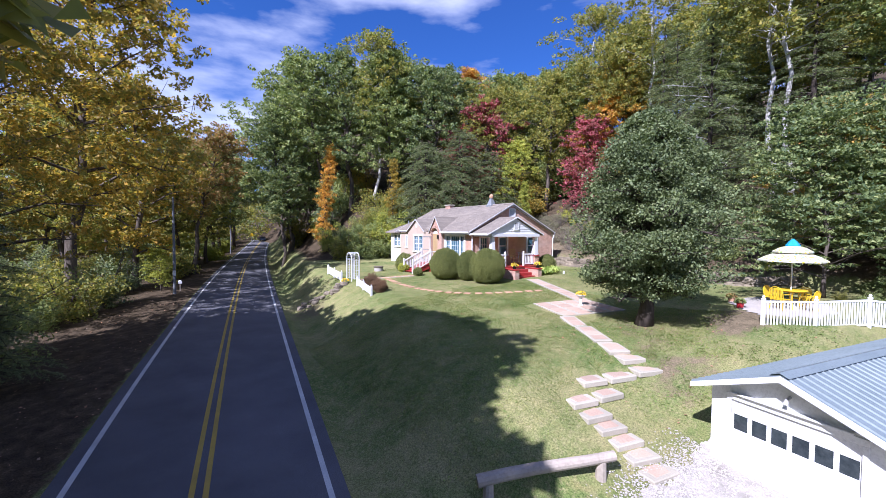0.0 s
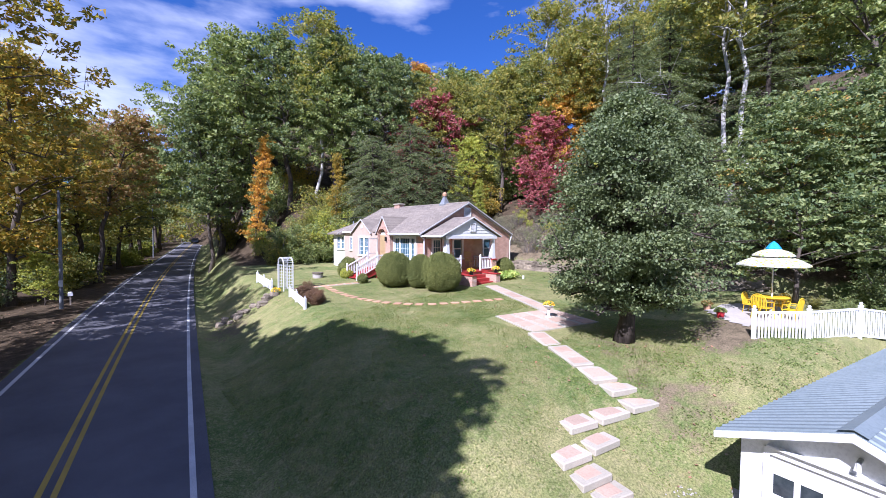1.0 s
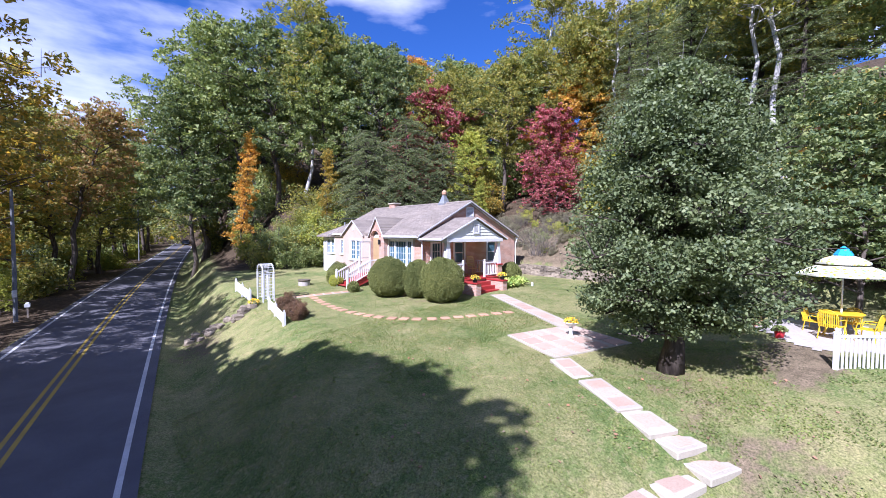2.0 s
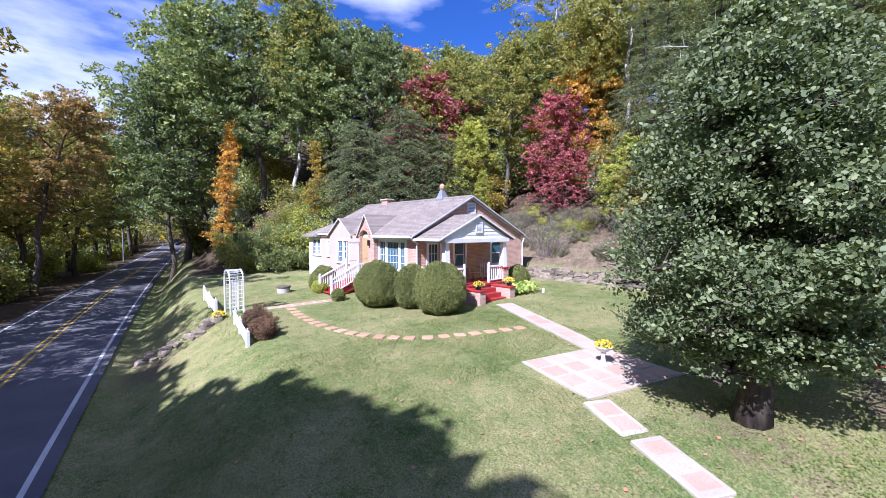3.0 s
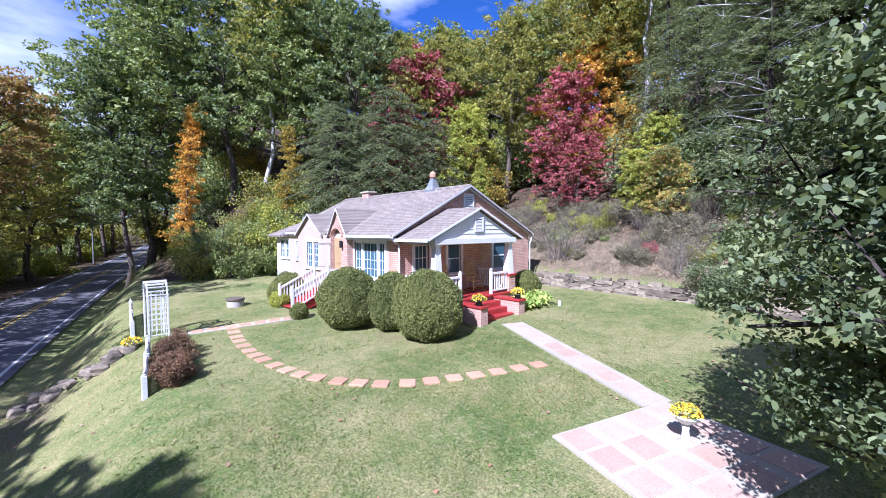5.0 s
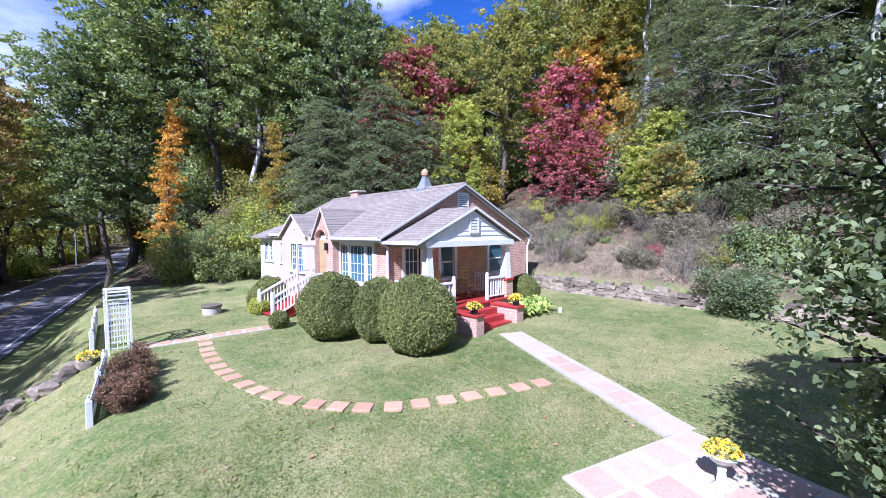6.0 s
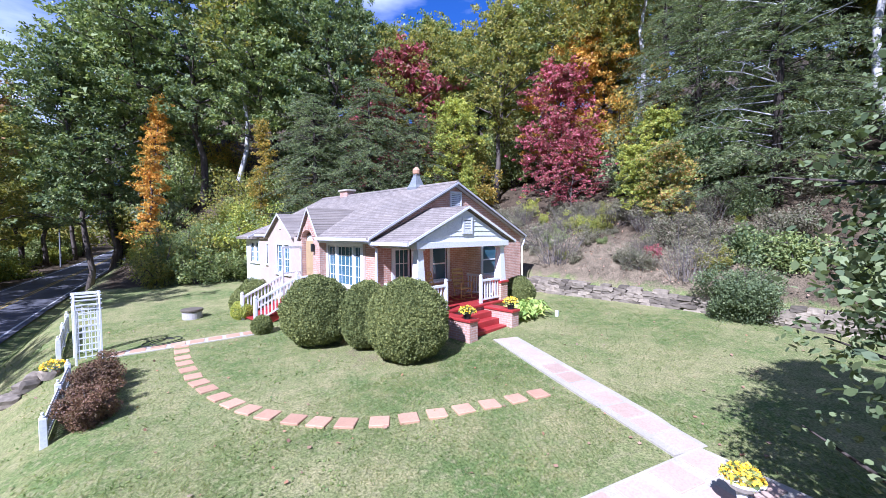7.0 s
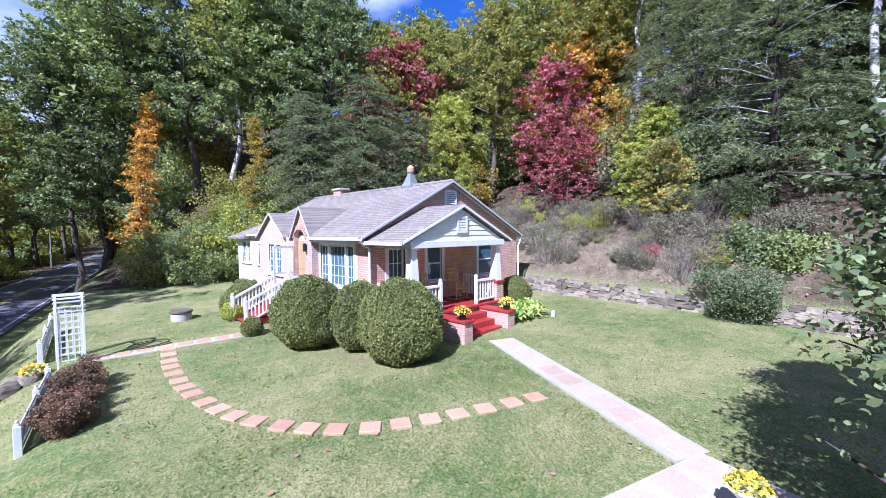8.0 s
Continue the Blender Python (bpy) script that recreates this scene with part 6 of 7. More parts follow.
ROCKS = [rock(i, 0.2, 0.75).mesh("rock", STONE) for i in range(5)]
for i in range(40):
    t = i / 39
    x, y = 2.2 + 2.1 * t + rng.uniform(-0.3, 0.3), 27.9 - 1.3 * min(1, t * 1.6) + rng.uniform(-0.55, 0.5) + 0.2 * t
    sc = rng.choice((0.45, 0.6, 0.8, 1.0, 1.25))
    solid("rock", ROCKS[i % 5], STONE, "rough grey field stone on the bank", "rock", group="stone steps on the bank", m=on_ground(x, y, rng.uniform(0, 360), 0.06, sc))
wall_line = [(20.3, 23.4), (20.6, 21.0), (20.85, 18.7), (20.95, 16.8), (20.9, 15.0), (20.7, 13.0), (20.75, 11.0), (20.8, 8.5)]
wall = thing("stone_wall", "low dry-stone retaining wall of grey slabs at the foot of the bank", "wall", m=pose(20.6, 21.0, 0), kind="structure")
WS = []
for i in range(6):
    bm = bmesh.new()
    bmesh.ops.create_cube(bm, size=1)
    bmesh.ops.subdivide_edges(bm, edges=bm.edges[:], cuts=1, use_grid_fill=True)
    for v in bm.verts:
        k = 1 - 0.10 * (v.co.length > 0.8)
        v.co = Vector((v.co.x * 0.42 * k, v.co.y * 0.34, v.co.z * 0.15 * k)) + Vector((noise.noise(v.co * 3 + Vector((i * 5, 0, 0))), noise.noise(v.co * 3 + Vector((0, i * 5, 0))), 0.5 * noise.noise(v.co * 3 + Vector((0, 0, i * 5))))) * 0.05
    me = bpy.data.meshes.new("stone")
    bm.to_mesh(me)
    bm.free()
    me.materials.append(STONE)
    WS.append(me)
for (x0, y0), (x1, y1) in zip(wall_line, wall_line[1:]):
    a, b = Vector((x0, y0, 0)), Vector((x1, y1, 0))
    d = b - a
    for row in range(5):
        p = rng.uniform(0, 0.2)
        while p < d.length:
            w = rng.uniform(0.7, 1.35)
            q = a + d * ((p + 0.2 * w) / d.length)
            if row < 4 or rng.random() < 0.6:
                part("stone", WS[rng.randrange(6)], STONE, wall, m=Matrix.Translation((q.x - 20.6 + rng.uniform(-0.04, 0.04) + row * 0.025, q.y - 21.0, ground_z(20.4, q.y) + 0.04 + row * 0.135)) @ Matrix.Rotation(math.atan2(d.y, d.x) + rng.uniform(-0.08, 0.08), 4, "Z") @ Matrix.Diagonal((w, 1, rng.uniform(0.85, 1.1), 1)))
            p += 0.40 * w

# ---- garage ----
GA = Matrix.Translation((5.24, 5.95, -2.12)) @ Matrix.Rotation(radians(-101), 4, "Z")     # u along the front, v back into the building
GW, GD, GH, GR = 2.98, 9.4, 1.72, 2.44
garage = thing("garage", "white garage with a grey metal roof beside the gravel drive", "garage", m=GA)


def g_part(name, s, material, label="", parent=None):
    return part(name, s, material, parent or garage, label)


DOOR = (0.42, 0.0, 2.56, 1.52)
s = wall_shape(0, GW, -0.3, GH, [(DOOR[0], -0.3, DOOR[2], DOOR[3])], 0.14, [(0, GH), (GW, GH), (GW / 2, GR - 0.12)])
g_part("front_wall", s, WHITE, "white boarded front wall")
for u in (0, GW - 0.14):
    g_part("side_wall", Shape().box((u, 0.14, -0.3), (u + 0.14, GD, GH)), WHITE)
rear = g_part("rear_wall", wall_shape(0.14, GW - 0.14, -0.3, GH, [], 0.14, [(0.14, GH), (GW - 0.14, GH), (GW / 2, GR - 0.14)]), WHITE)
rear.matrix_basis = Matrix.Translation((0, GD - 0.14, 0))
gdoor = g_part("garage_door", Shape().box((DOOR[0], 0.03, -0.05), (DOOR[2], 0.07, 0.86), 0.006).box((DOOR[0], 0.03, 1.20), (DOOR[2], 0.07, DOOR[3]), 0.006), WHITE, "white overhead door with six small windows")
pw = (DOOR[2] - DOOR[0]) / 6
for i in range(6):
    u0, u1 = DOOR[0] + i * pw, DOOR[0] + (i + 1) * pw
    sl = 0.08
    g_part("stile", Shape().box((u0, 0.03, 0.862), (u0 + sl / 2, 0.07, 1.198)), WHITE, parent=gdoor)
    g_part("stile", Shape().box((u1 - sl / 2, 0.03, 0.862), (u1, 0.07, 1.198)), WHITE, parent=gdoor)
    g_part("pane", Shape().box((u0 + sl / 2, 0.045, 0.862), (u1 - sl / 2, 0.052, 1.198)), DARK_GLASS, "dark window pane", parent=gdoor)
for z in (0.28, 0.57):
    g_part("door_rail", Shape().box((DOOR[0] + 0.02, 0.022, z - 0.015), (DOOR[2] - 0.02, 0.032, z + 0.015)), WHITE_OLD, parent=gdoor)
s = Shape()
s.box((DOOR[0] - 0.09, -0.025, DOOR[3]), (DOOR[2] + 0.09, 0.03, DOOR[3] + 0.12), 0.006).box((DOOR[0] - 0.09, -0.025, -0.1), (DOOR[0], 0.03, DOOR[3]), 0.006).box((DOOR[2], -0.025, -0.1), (DOOR[2] + 0.09, 0.03, DOOR[3]), 0.006)
g_part("door_casing", s, WHITE)
g_part("track_header", Shape().box((DOOR[0] - 0.02, -0.10, DOOR[3] + 0.14), (DOOR[2] - 0.1, -0.002, DOOR[3] + 0.18), 0.006), WHITE, "header strip over the door")
g_part("flood_light", Shape().tube([(GW / 2, -0.002, 1.95), (GW / 2, -0.12, 1.92), (GW / 2, -0.16, 1.82)], [0.03, 0.03, 0.05], 8), CAST, "small lamp over the door")
prof = [(-0.25, GH + 0.03), (GW / 2, GR), (GW + 0.25, GH + 0.03), (GW + 0.25, GH - 0.03), (GW / 2, GR - 0.06), (-0.25, GH - 0.03)]
groof = g_part("roof", Shape().prism([(u, 0, z) for u, z in prof], (0, -0.38, 0), (0, GD + 0.4, 0)), METAL_ROOF, "blue-grey ribbed metal roof")
for sd in (-1, 1):
    e = (GW / 2 + sd * (GW / 2 + 0.25), GH + 0.03)
    rm = Shape().prism([(GW / 2, -0.02, GR - 0.002), (e[0], -0.02, e[1] - 0.002), (e[0], -0.008, e[1] + 0.03), (GW / 2, -0.008, GR + 0.03)], (0, 0, 0), (0, 0.016, 0))
    rm.prism([(GW / 2, -0.025, GR - 0.002), (e[0], -0.025, e[1] - 0.002), (e[0], -0.012, e[1] + 0.022), (GW / 2, -0.012, GR + 0.022)], (0, 0, 0), (0, 0.045, 0))
    me = rm.mesh("rib", METAL_ROOF)
    for i in range(44):
        part("rib", me, METAL_ROOF, groof, m=Matrix.Translation((0, -0.34 + i * 0.23, 0)))
    g_part("rake_board", Shape().prism([(GW / 2, -0.41, GR - 0.02), (e[0], -0.41, e[1] - 0.02), (e[0], -0.41, e[1] - 0.13), (GW / 2, -0.41, GR - 0.14)], (0, 0, 0), (0, 0.03, 0)), WHITE, "white rake board", parent=groof)
    g_part("eave_board", Shape().box((e[0] - 0.02, -0.38, e[1] - 0.13), (e[0] + 0.005, GD + 0.4, e[1] - 0.03)), WHITE, parent=groof)
g_part("ridge_cap", Shape().prism([(GW / 2 - 0.16, 0, GR - 0.02), (GW / 2, 0, GR + 0.055), (GW / 2 + 0.16, 0, GR - 0.02), (GW / 2, 0, GR + 0.04)], (0, -0.41, 0), (0, GD + 0.42, 0)), METAL_ROOF, parent=groof)

# ---- log rail ----
lograil = thing("log_rail", "weathered log laid on two short stumps at the drive", "log", m=pose(0, 0, 0))
pa, pb = Vector((0.0, 8.05, ground_z(0.0, 8.05) + 0.42)), Vector((2.62, 6.72, ground_z(2.62, 6.72) + 0.5))
pts = [pa.lerp(pb, t) + Vector((0, 0, 0.03 * math.sin(t * 5))) for t in (0, 0.2, 0.4, 0.6, 0.8, 1.0)]
part("log", Shape().tube(pts, [0.13, 0.125, 0.12, 0.115, 0.11, 0.105], 12), LOG, lograil, smooth=False)
for t in (0.08, 0.9):
    p = pa.lerp(pb, t)
    part("stump", Shape().tube([(p.x, p.y, ground_z(p.x, p.y) - 0.1), (p.x, p.y, p.z - 0.08)], [0.12, 0.10], 10), LOG, lograil)

# ---- terrace with umbrella, table and chairs ----
TX, TY = 15.3, 7.15
TZ = ground_z(TX, TY) + 0.02
sheet_on_ground("terrace", lambda x, y: (x - 15.4) ** 2 / 4.0 + (y - 7.5) ** 2 / 2.6 < 1 + 0.25 * noise.noise((x, y, 5)), 12, 18.5, 4.8, 10.5, 0.2, 0.03, CONCRETE_GREY, "grey paved seating terrace behind the fence")


def pattern_material():
    m, n, l, b = base_material("flowered_canvas", 0.85, 0, 0.1)
    v = n.new("ShaderNodeTexVoronoi")
    v.inputs["Scale"].default_value = 9.0
    l.new(place(n), v.inputs["Vector"])
    spots = ramp_node(n, l, v.outputs["Distance"], [(0.34, (1, 1, 1)), (0.46, (0, 0, 0))])
    sep = n.new("ShaderNodeSeparateColor")
    l.new(v.outputs["Color"], sep.inputs[0])
    hue = ramp_node(n, l, sep.outputs[0], [(0.0, (0.62, 0.40, 0.03)), (0.4, (0.22, 0.36, 0.12)), (0.6, (0.70, 0.52, 0.10)), (1.0, (0.2, 0.40, 0.40))])
    l.new(mix_node(n, l, spots, (0.56, 0.55, 0.43), hue), b.inputs["Base Color"])
    return m


CANVAS = pattern_material()
BLUE = plain("blue_canvas", (0.03, 0.32, 0.62), (0.03, 0.26, 0.5), 0.8)
umb = thing("garden_umbrella", "three-tier garden umbrella in flowered canvas with a blue top", "umbrella", m=pose(TX, TY, TZ))
part("pole", Shape().tube([(0, 0, 0), (0, 0, 2.7)], 0.024, 10), WHITE_METAL, umb)
part("base", Shape().lathe([(0.26, 0), (0.26, 0.05), (0.08, 0.12), (0.04, 0.3)], 16), CAST, umb)
for nm, r0, z0, r1, z1, mt in (("canopy", 1.08, 1.90, 0.54, 2.17, CANVAS), ("upper_canopy", 0.63, 2.25, 0.20, 2.46, CANVAS), ("top_canopy", 0.23, 2.49, 0.02, 2.74, BLUE)):
    s = Shape()
    n = 8
    ring = lambda r, z: [(r * math.cos(2 * math.pi * k / n + 0.3), r * math.sin(2 * math.pi * k / n + 0.3), z) for k in range(n)]
    v = ring(r0 * 1.01, z0 - 0.05) + ring(r0, z0) + ring((r0 + r1) / 2, (z0 + z1) / 2 + 0.03) + ring(r1, z1)
    f = [(i * n + k, i * n + (k + 1) % n, (i + 1) * n + (k + 1) % n, (i + 1) * n + k) for i in range(3) for k in range(n)]
    s.add(v, f + [tuple(range(3 * n, 4 * n))])
    s.add([(x * 0.985, y * 0.985, z - 0.012) for x, y, z in v], [tuple(reversed(q)) for q in f])
    can = part(nm, s, mt, umb)
    if nm == "canopy":
        for k in range(n):
            a = 2 * math.pi * k / n + 0.3
            part("rib", Shape().tube([(0, 0, 2.16), (r0 * 0.94 * math.cos(a), r0 * 0.97 * math.sin(a), z0 - 0.03)], 0.008, 5), WHITE_METAL, can)
table = thing("garden_table", "round yellow metal garden table", "table", m=pose(TX, TY, TZ))
part("tabletop", Shape().lathe([(0.50, 0.70), (0.52, 0.715), (0.52, 0.73), (0.50, 0.74)], 32), YELLOW, table)
part("apron", Shape().lathe([(0.44, 0.66), (0.45, 0.66), (0.45, 0.70), (0.44, 0.70)], 32), YELLOW, table)
for k in range(4):
    a = math.pi / 2 * k + 0.4
    part("leg", Shape().tube([(0.40 * math.cos(a), 0.40 * math.sin(a), 0.69), (0.26 * math.cos(a), 0.26 * math.sin(a), 0.36), (0.44 * math.cos(a), 0.44 * math.sin(a), 0.0)], 0.018, 6), YELLOW, table)


def garden_chair():
    ob = thing("garden_chair", "yellow wrought-iron garden chair with a rounded back", "chair", "chairs round the garden table", pose(0, 0, 0))
    part("seat", Shape().box((-0.25, -0.24, 0.41), (0.25, 0.24, 0.44), 0.012), YELLOW, ob)
    back = [(0.26 * math.cos(math.pi * i / 8), 0.24 + 0.03 * math.sin(math.pi * i / 8) + 0.08, 0.74 + 0.24 * math.sin(math.pi * i / 8)) for i in range(9)]
    bk = part("backrest", Shape().tube([(0.25, 0.23, 0.42), *back, (-0.25, 0.23, 0.42)], 0.018, 6), YELLOW, ob)
    for i in range(9):
        x = -0.22 + 0.055 * i
        part("back_bar", Shape().box((x - 0.014, 0.25, 0.44), (x + 0.014, 0.262, 0.76 + 0.2 * math.sqrt(max(0, 1 - (x / 0.26) ** 2))), 0, Matrix.Translation((0, 0, 0)) @ Matrix.Rotation(radians(-5), 4, "X")), YELLOW, bk)
    for sx in (-1, 1):
        part("armrest", Shape().tube([(sx * 0.26, 0.25, 0.66), (sx * 0.29, 0.0, 0.67), (sx * 0.29, -0.2, 0.64), (sx * 0.27, -0.25, 0.42)], 0.016, 6), YELLOW, ob)
        for sy in (-1, 1):
            part("leg", Shape().tube([(sx * 0.23, sy * 0.22, 0.42), (sx * 0.26, sy * 0.27, 0.0)], 0.015, 6), YELLOW, ob)
    return ob


first = garden_chair()
for k, (a, r) in enumerate(((165, 0.62), (255, 0.60), (345, 0.64), (75, 0.62))):
    x, y = TX + r * math.cos(radians(a)), TY + r * math.sin(radians(a))
    m = pose(x, y, TZ, 0, 0, a - 90) @ Matrix.Scale(0.9, 4)
    if k == 0:
        first.matrix_basis = m
    else:
        copy_thing(first, m)


def rocking_chair():
    ob = thing("rocking_chair", "yellow painted wooden rocking chair on the porch", "chair", "porch rocking chairs", pose(0, 0, 0))
    part("seat", Shape().box((-0.25, -0.24, 0.38), (0.25, 0.22, 0.42), 0.012), YELLOW_WOOD, ob)
    lean = Matrix.Translation((0, 0.2, 0.4)) @ Matrix.Rotation(radians(-12), 4, "X")
    for sx in (-1, 1):
        part("back_post", Shape().tube([lean @ Vector((sx * 0.23, 0, -0.3)), lean @ Vector((sx * 0.24, 0, 0.66))], [0.022, 0.018], 8), YELLOW_WOOD, ob)
        part("front_leg", Shape().tube([(sx * 0.25, -0.22, 0.06), (sx * 0.25, -0.22, 0.62)], 0.02, 8), YELLOW_WOOD, ob)
        part("armrest", Shape().box((sx * 0.25 - 0.04, -0.28, 0.61), (sx * 0.25 + 0.04, 0.24, 0.635), 0.008), YELLOW_WOOD, ob)
        part("rocker", Shape().tube([(sx * 0.25, -0.42, 0.07), (sx * 0.25, -0.1, 0.02), (sx * 0.25, 0.2, 0.02), (sx * 0.25, 0.5, 0.09)], 0.02, 6), YELLOW_WOOD, ob)
    for i in range(5):
        z = 0.1 + i * 0.135
        part("back_slat", Shape().box((-0.23, -0.01, z), (0.23, 0.012, z + 0.075), 0.006, lean), YELLOW_WOOD, ob)
    for z in (0.16, 0.26):
        part("stretcher", Shape().tube([(-0.25, -0.22, z), (0.25, -0.22, z)], 0.012, 6), YELLOW_WOOD, ob)
    return ob


rc = rocking_chair()
rc.matrix_basis = pose(15.35, 22.45, FLOOR, 0, 0, -8)
copy_thing(rc, pose(14.0, 22.35, FLOOR, 0, 0, 28))

# ---- small things ----
tank = thing("well_cover", "round concrete well cover in the lawn", "well cover", m=on_ground(8.3, 29.75))
part("ring", Shape().lathe([(0.32, -0.1), (0.33, 0.0), (0.33, 0.24), (0.31, 0.26)], 24), CONCRETE_GREY, tank)
part("lid", Shape().lathe([(0.36, 0.26), (0.37, 0.28), (0.37, 0.33), (0.35, 0.35)], 24), STONE, tank, "grey concrete lid")
solid("marker_post", Shape().box((-0.05, -0.05, -0.1), (0.05, 0.05, 0.2), 0.015), WHITE, "short white marker post in the grass", "post", m=on_ground(17.2, 19.65))
hose = Shape().tube([(0.42 * math.cos(a * 0.35) * (1 + 0.04 * a), 0.42 * math.sin(a * 0.35) * (0.6 + 0.03 * a), 0.035 + 0.004 * (a % 4)) for a in range(34)], 0.018, 6)
solid("garden_hose", hose, BLACK, "coiled black garden hose by the path", "hose", m=on_ground(6.95, 27.1, 20, 0.02, 0.7), smooth=True)

# ---- undergrowth ----
def thicket(n, area, keep, colours, sizes, label, seed, gap=0.8, group="undergrowth", kinds=None):
    rg = random.Random(seed)
    x0, x1, y0, y1 = area
    done, tries = [], 0
    while len(done) < n and tries < n * 60:
        tries += 1
        x, y = rg.uniform(x0, x1), rg.uniform(y0, y1)
        if not keep(x, y) or any((x - a) ** 2 + (y - b) ** 2 < gap * gap for a, b in done):
            continue
        done.append((x, y))
        plant("shrub", label, "shrub", (kinds or SHRUB)[rg.randrange(len(kinds or SHRUB))], x, y, rg.uniform(0, 360), rg.uniform(*sizes), rg.choice(colours), None, group, names=("branchwork", "foliage"))


def hill_depth(x, y):
    return max(x - 21.2, 0.35 * (x - 8) + 0.94 * (y - 39) if x > road_edge(y) + 4 else -1)


thicket(46, (12, 40, -8, 60), lambda x, y: 3.5 < hill_depth(x, y) < 16 and not (7 < y < 18.5 and x < 27.5), ("forest", "olive", "green", "yellow", "hemlock"), (1.6, 3.0), "tall undergrowth shrub on the wooded bank", 1, 1.8, kinds=TALL_SHRUB)
thicket(36, (21.4, 27, 15.5, 31), lambda x, y: 0.5 < hill_depth(x, y) < 4.5, ("brush",), (0.7, 1.35), "dry grey-brown brush on the bank", 2, 0.75, kinds=TWIGGY)
thicket(64, (21.5, 27, 15.0, 31), lambda x, y: 0.8 < hill_depth(x, y) < 5.0, ("olive", "green", "brush", "brush", "bright"), (0.25, 0.75), "small leafy shrub among dry brush", 12, 0.55, kinds=TALL_SHRUB)
thicket(6, (21.8, 23.4, 9, 14.6), lambda x, y: 0.6 < hill_depth(x, y) < 4, ("green", "apple", "green"), (0.6, 1.0), "broad-leaved evergreen shrub above the stone wall", 3, 1.5)
thicket(26, (8.5, 20, 35.6, 43), lambda x, y: -0.6 < hill_depth(x, y) < 5, ("bright", "olive", "green", "yellow", "green"), (1.2, 2.1), "yellow-green shrub behind the house", 4, 1.0, kinds=TALL_SHRUB)
thicket(9, (16.6, 19.4, 3.6, 6.6), lambda x, y: True, ("green", "olive", "hemlock"), (0.22, 0.4), "low fern clump behind the terrace", 11, 0.45, kinds=TALL_SHRUB)
thicket(9, (19, 23, -1, 6), lambda x, y: True, ("forest", "hemlock", "forest"), (0.8, 1.5), "leafy shrub behind the terrace", 5, 1.2, kinds=TALL_SHRUB)
thicket(34, (-30, -3, 6, 75), lambda x, y: -17 < x - (road_edge(y) - 5) < -4.2, ("olive", "green", "hemlock", "green", "olive"), (1.1, 2.5), "roadside undergrowth in shade", 6, 1.6, kinds=TALL_SHRUB)
thicket(36, (-6, 24, 46, 125), lambda x, y: (4 < x - road_edge(y) < 9) or (-12 < x - road_edge(y) + 5 < -2.5), ("green", "hemlock", "olive", "green", "bright"), (1.2, 2.6), "roadside undergrowth along the far bend", 7, 2.0)
thicket(16, (23.2, 28.0, 8.5, 18.5), lambda x, y: True, ("forest", "hemlock", "forest", "brush"), (0.5, 1.1), "shaded undergrowth below the hemlocks", 21, 1.0, kinds=TALL_SHRUB)
plant("sapling", "young green sapling beside the road", "tree", THIN[1], -5.3, 42.0, 0, 0.42, "bright")
plant("shrub", "small scarlet shrub on the bank", "shrub", SHRUB[2], 22.4, 18.2, 0, 0.45, "red", names=("branchwork", "foliage"))

# distant woods that close the valley
rg = np.random.default_rng(77)
tips = []
for _ in range(900):
    x, y = rg.uniform(-70, 90), rg.uniform(120, 200)
    if abs(x - road_edge(y) + 2.5) < 7 and y < 136:
        continue
    for q in range(3):
        tips.append((x + rg.normal() * 1.5, y + rg.normal() * 1.5, ground_z(x, y) + rg.uniform(1, 19 + 6 * math.sin(x * 0.2))))
for _ in range(420):
    y = rg.uniform(92, 140)
    x = road_edge(y) + (rg.uniform(-42, -11) if rg.uniform() < 0.6 else rg.uniform(8, 36))
    for q in range(3):
        tips.append((x + rg.normal() * 1.2, y + rg.normal() * 1.2, ground_z(x, y) + rg.uniform(0.5, 8)))
for _ in range(500):
    x, y = rg.uniform(-85, -34), rg.uniform(-40, 130)
    for q in range(3):
        tips.append((x + rg.normal() * 1.5, y + rg.normal() * 1.5, ground_z(x, y) + rg.uniform(1, 18 + 4 * math.sin(y * 0.2))))
far = quick_mesh("far_woods", *leaf_arrays(rg, blob_points(rg, tips, 26, 2.2, 0.8), 0.55, corners=3), LEAF["olive"])
solid("far_woods", far, LEAF["olive"], "distant olive-green woods closing the valley", "woods", kind="stuff")

# ---- poles, wires, sign and car along the road ----
POLE = plain("grey_treated_pole", (0.20, 0.21, 0.22), (0.13, 0.14, 0.15), 0.9, bump=0.3)


def utility_pole(x, y, h):
    ob = thing("utility_pole", "slim weathered utility pole among the roadside leaves", "utility pole", m=on_ground(x, y, 0, -0.3))
    part("pole", Shape().tube([(0, 0, 0), (0.02, 0, h * 0.5), (0, 0, h)], [0.11, 0.095, 0.075], 10), POLE, ob)
    part("insulator", Shape().lathe([(0.03, 0), (0.05, 0.05), (0.03, 0.12)], 8, Matrix.Translation((0, 0, h))), CAST, ob)
    part("meter_box", Shape().box((-0.1, -0.2, 1.7), (0.1, -0.13, 2.1), 0.01), GALV, ob)
    return ob


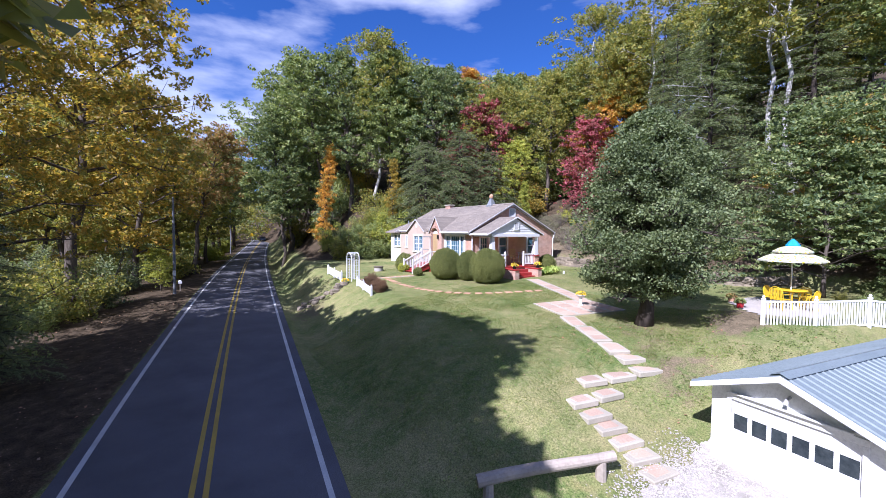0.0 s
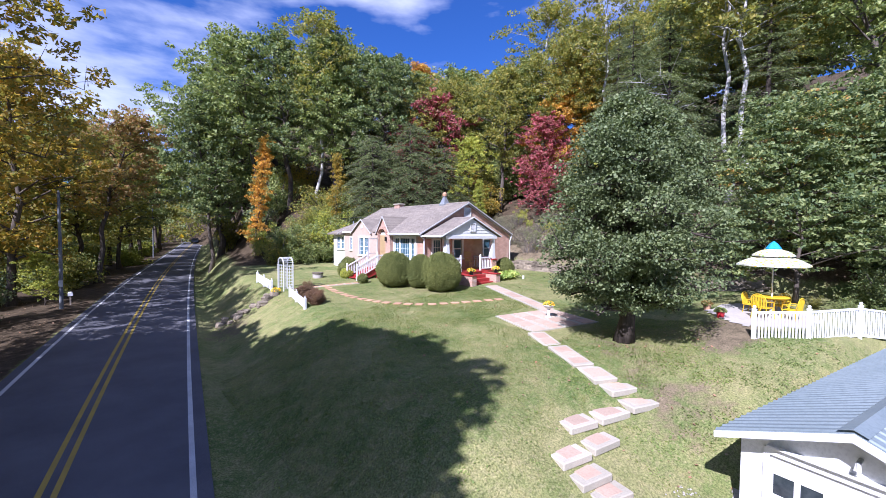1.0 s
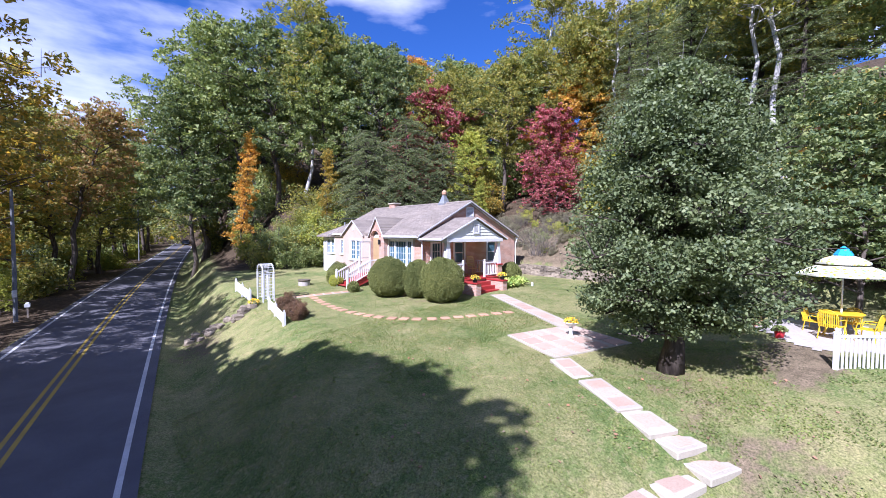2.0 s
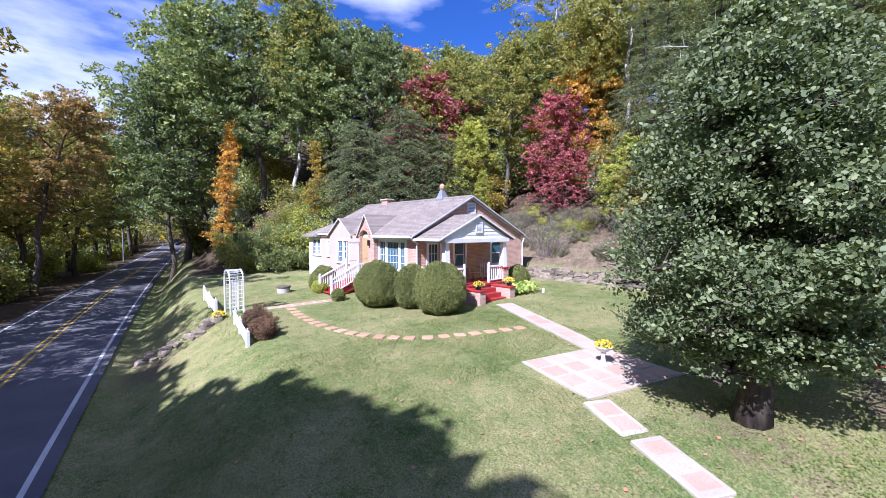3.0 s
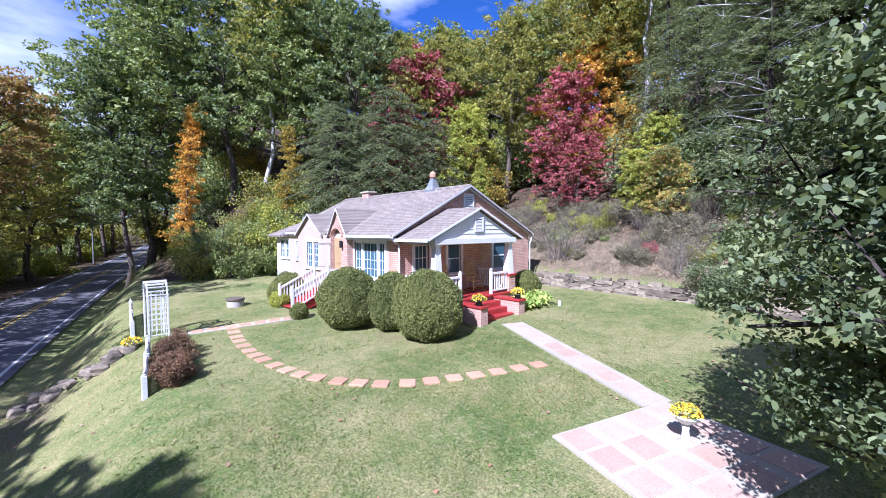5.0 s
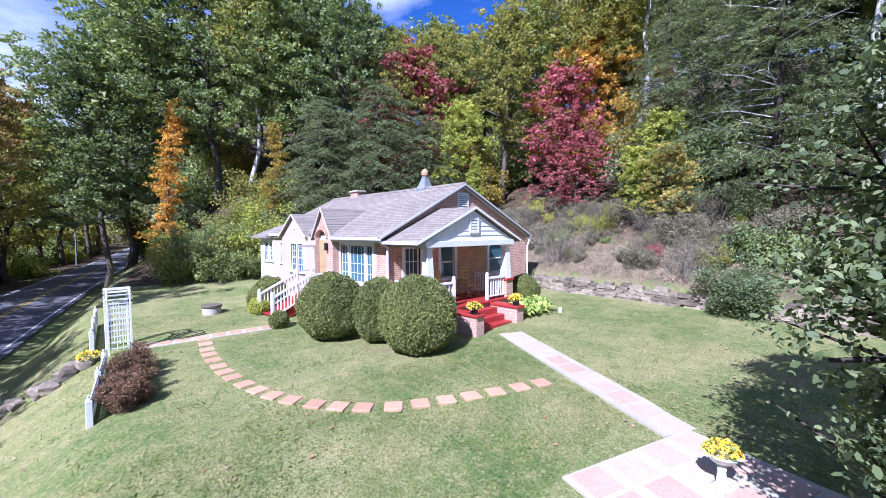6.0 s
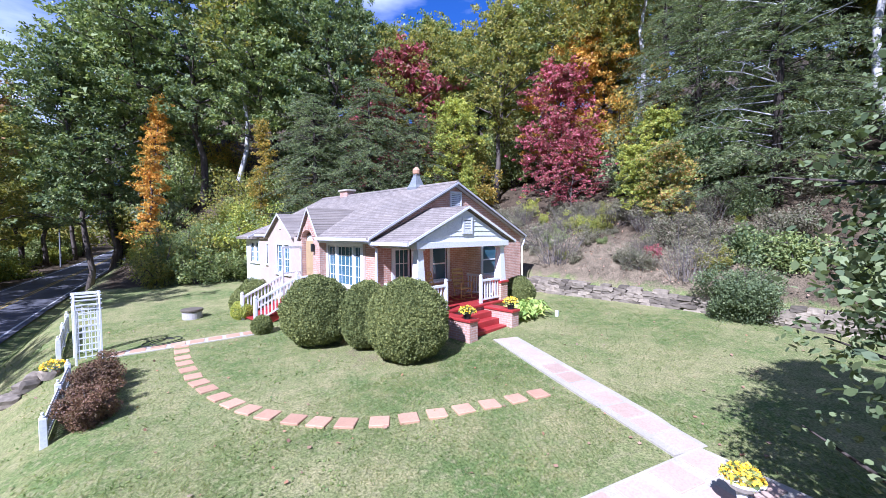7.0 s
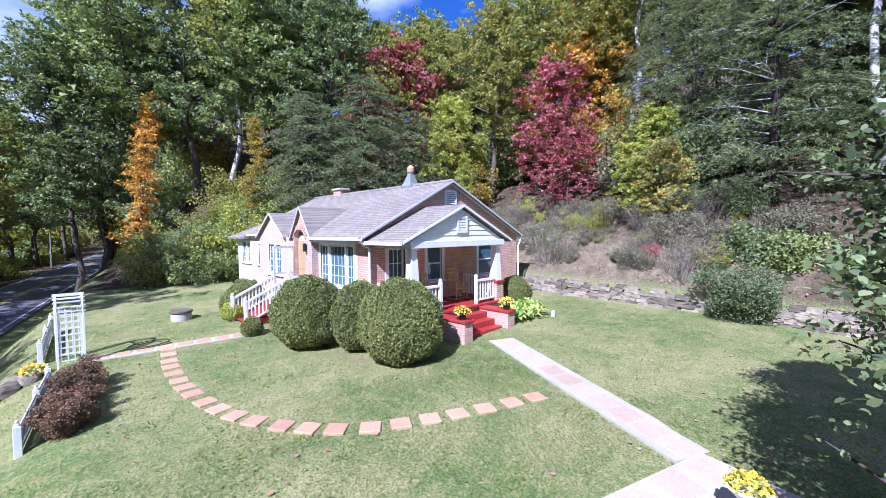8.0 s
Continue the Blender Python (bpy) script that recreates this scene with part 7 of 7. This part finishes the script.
utility_pole(-4.4, 39.0, 7.6)
utility_pole(6.0, 92.0, 9.5)
for a, b, sag in (((-4.4, 39.0, 5.2), (6.0, 92.0, 7.0), 0.7), ((6.0, 92.0, 7.3), (14.5, 33.3, 4.4), 0.8)):
    pts = [Vector(a).lerp(Vector(b), t / 14) - Vector((0, 0, sag * 4 * (t / 14) * (1 - t / 14))) for t in range(15)]
    solid("overhead_wire", Shape().tube(pts, 0.018, 5), BLACK, "sagging black overhead wire", "wire", smooth=True)
box = thing("mailbox", "white roadside mailbox on a short post", "mailbox", m=on_ground(-4.0, 40.2))
part("post", Shape().box((-0.04, -0.04, -0.2), (0.04, 0.04, 0.62)), LOG, box)
part("box", Shape().prism([(-0.12, 0, 0.62), (0.12, 0, 0.62), (0.12, 0, 0.78), (0.06, 0, 0.85), (-0.06, 0, 0.85), (-0.12, 0, 0.78)], (0, -0.25, 0), (0, 0.25, 0)), WHITE_METAL, box)
sign = thing("road_sign", "yellow diamond warning sign on a post", "road sign", m=on_ground(17.0, 135.0))
part("post", Shape().box((-0.04, -0.03, -0.2), (0.04, 0.03, 2.2)), GALV, sign)
part("plate", Shape().box((-0.45, -0.045, -0.45), (0.45, -0.03, 0.45), 0, Matrix.Translation((0, 0, 2.4)) @ Matrix.Rotation(radians(45), 4, "Y")), YELLOW, sign, "yellow diamond plate")
car = thing("parked_car", "dark blue parked car beyond the bend", "car", m=on_ground(21.3, 141.0, 75, 0.06))
CARPAINT = plain("dark_blue_car_paint", (0.05, 0.07, 0.11), rough=0.3, spec=0.5)
body = Shape().prism([(-2.2, 0, 0.35), (2.2, 0, 0.35), (2.25, 0, 0.7), (1.9, 0, 0.88), (1.0, 0, 0.95), (-1.5, 0, 0.98), (-2.2, 0, 0.9)], (0, -0.85, 0), (0, 0.85, 0))
part("body", body, CARPAINT, car)
part("cabin", Shape().prism([(1.0, 0, 0.95), (0.4, 0, 1.42), (-1.2, 0, 1.45), (-1.8, 0, 0.97)], (0, -0.72, 0), (0, 0.72, 0)), BLACK, car, "dark glazed cabin")
for x in (-1.35, 1.35):
    for y in (-0.8, 0.8):
        part("wheel", Shape().lathe([(0.1, -0.1), (0.32, -0.1), (0.34, 0), (0.32, 0.1), (0.1, 0.1)], 16, Matrix.Translation((x, y, 0.33)) @ Matrix.Rotation(radians(90), 4, "X")), BLACK, car)

# ---- grass blades and fallen leaves ----
BARE = [(x, y, 0.46) for x, y, *_ in SLABS] + [(o.location.x, o.location.y, 0.22) for o in scene.objects if o.name.startswith("stepping_stone")] + [(5.55 + 0.375 * i, 26.95 - 0.1 * i, 0.3) for i in range(11)] + [(8.1, 11.9, 0.5), (7.6, 11.0, 0.4), (7.1, 10.1, 0.4)]


def on_lawn(x, y):
    if 11.4 < x < 20.5 and 20.9 < y < 35.3:
        return False
    if 12.9 < x < 15.6 and 19.8 < y < 21.3:
        return False
    if abs((x - 12.73) * 0.911 - (y - 16.65) * 0.413) < 0.45 and 13.4 < y < 19.7:
        return False
    if any((x - a) ** 2 + (y - b) ** 2 < r * r for a, b, r in BARE):
        return False
    return x > road_edge(y) + 0.9 and not (x > 20.4) and not (8.4 < x < 11.2 and 11.6 < y < 15 and abs((x - 9.8) + 0.0) < 1.3)


rg = np.random.default_rng(3)
pts = []
for n, x0, x1, y0, y1 in ((105000, 0, 13, 8.0, 20), (50000, 4, 20, 15, 30), (18000, -1, 6, 6, 40)):
    xs, ys = rg.uniform(x0, x1, n), rg.uniform(y0, y1, n)
    pts += [(x, y, ground_z(x, y)) for x, y in zip(xs, ys) if on_lawn(x, y) and noise.noise((x * 0.8, y * 0.8, 9)) > -0.35 + 0.5 * rg.uniform(-1, 1)]
p = np.array(pts)
n = len(p)
a = rg.uniform(0, 2 * np.pi, n)
h = rg.uniform(0.02, 0.045, n)
w = rg.uniform(0.006, 0.012, n)
side = np.stack([np.cos(a), np.sin(a), np.zeros(n)], 1) * w[:, None]
tip = p + np.stack([np.cos(a * 1.7) * h * 1.3, np.sin(a * 1.7) * h * 1.3, h], 1)
v = np.stack([p - side, p + side, tip], 1).reshape(-1, 3)
v[:, 2] += 0.01
solid("grass", quick_mesh("grass", v, np.arange(3 * n).reshape(n, 3), LEAF["grass"]), LEAF["grass"], "short uneven grass blades on the lawn", "grass", kind="stuff")
pts = []
for n, x0, x1, y0, y1, cut in ((800, 6.6, 13.2, 4.4, 9.0, -0.2), (500, 5.0, 9.5, 6.5, 10.0, 0.0), (1500, 0.5, 12, 9, 22, 0.05), (900, 4, 20, 14, 32, 0.1), (600, -1.5, 4.6, 8, 34, 0.0)):
    for _ in range(n):
        x, y = rg.uniform(x0, x1), rg.uniform(y0, y1)
        if on_lawn(x, y) and noise.noise((x * 0.7, y * 0.7, 4)) > cut and not ((x - 15.2) ** 2 / 7 + (y - 7.6) ** 2 / 4.5 < 1) and not ((x - 12.2) ** 2 / 3.2 + (y - 7.8) ** 2 / 0.9 < 0.8):
            k = 9 if cut < 0 else 6
            q = rg.normal(size=(k, 3)) * np.array([0.09, 0.09, 0.0])
            q[:, 2] = rg.uniform(0.012, 0.04 if cut < 0 else 0.03, k)
            pts += [(x + a, y + b, ground_z(x + a, y + b) + c) for a, b, c in q]
solid("lawn_weeds", quick_mesh("lawn_weeds", *leaf_arrays(rg, np.array(pts), 0.034, 0.5, 1.6, 1.3), LEAF["weed"]), LEAF["weed"], "low green weeds and clover in the lawn", "weeds", kind="stuff")
pts = []
for n, x0, x1, y0, y1 in ((620, 2, 20, 9, 30), (2600, 21.3, 26.5, 12, 31), (900, -12, -4, 6, 50), (120, 5, 12, 5, 11)):
    for _ in range(n):
        x, y = rg.uniform(x0, x1), rg.uniform(y0, y1)
        if on_lawn(x, y) or x < road_edge(y) - 5.4 or x > 21.3:
            pts.append((x, y, ground_z(x, y) + 0.035))
solid("fallen_leaves", quick_mesh("fallen_leaves", *leaf_arrays(rg, np.array(pts), 0.055, 0.5, 3.0, 1.2), LEAF["fallen"]), LEAF["fallen"], "brown fallen leaves scattered on grass and verge", "leaves", kind="stuff")
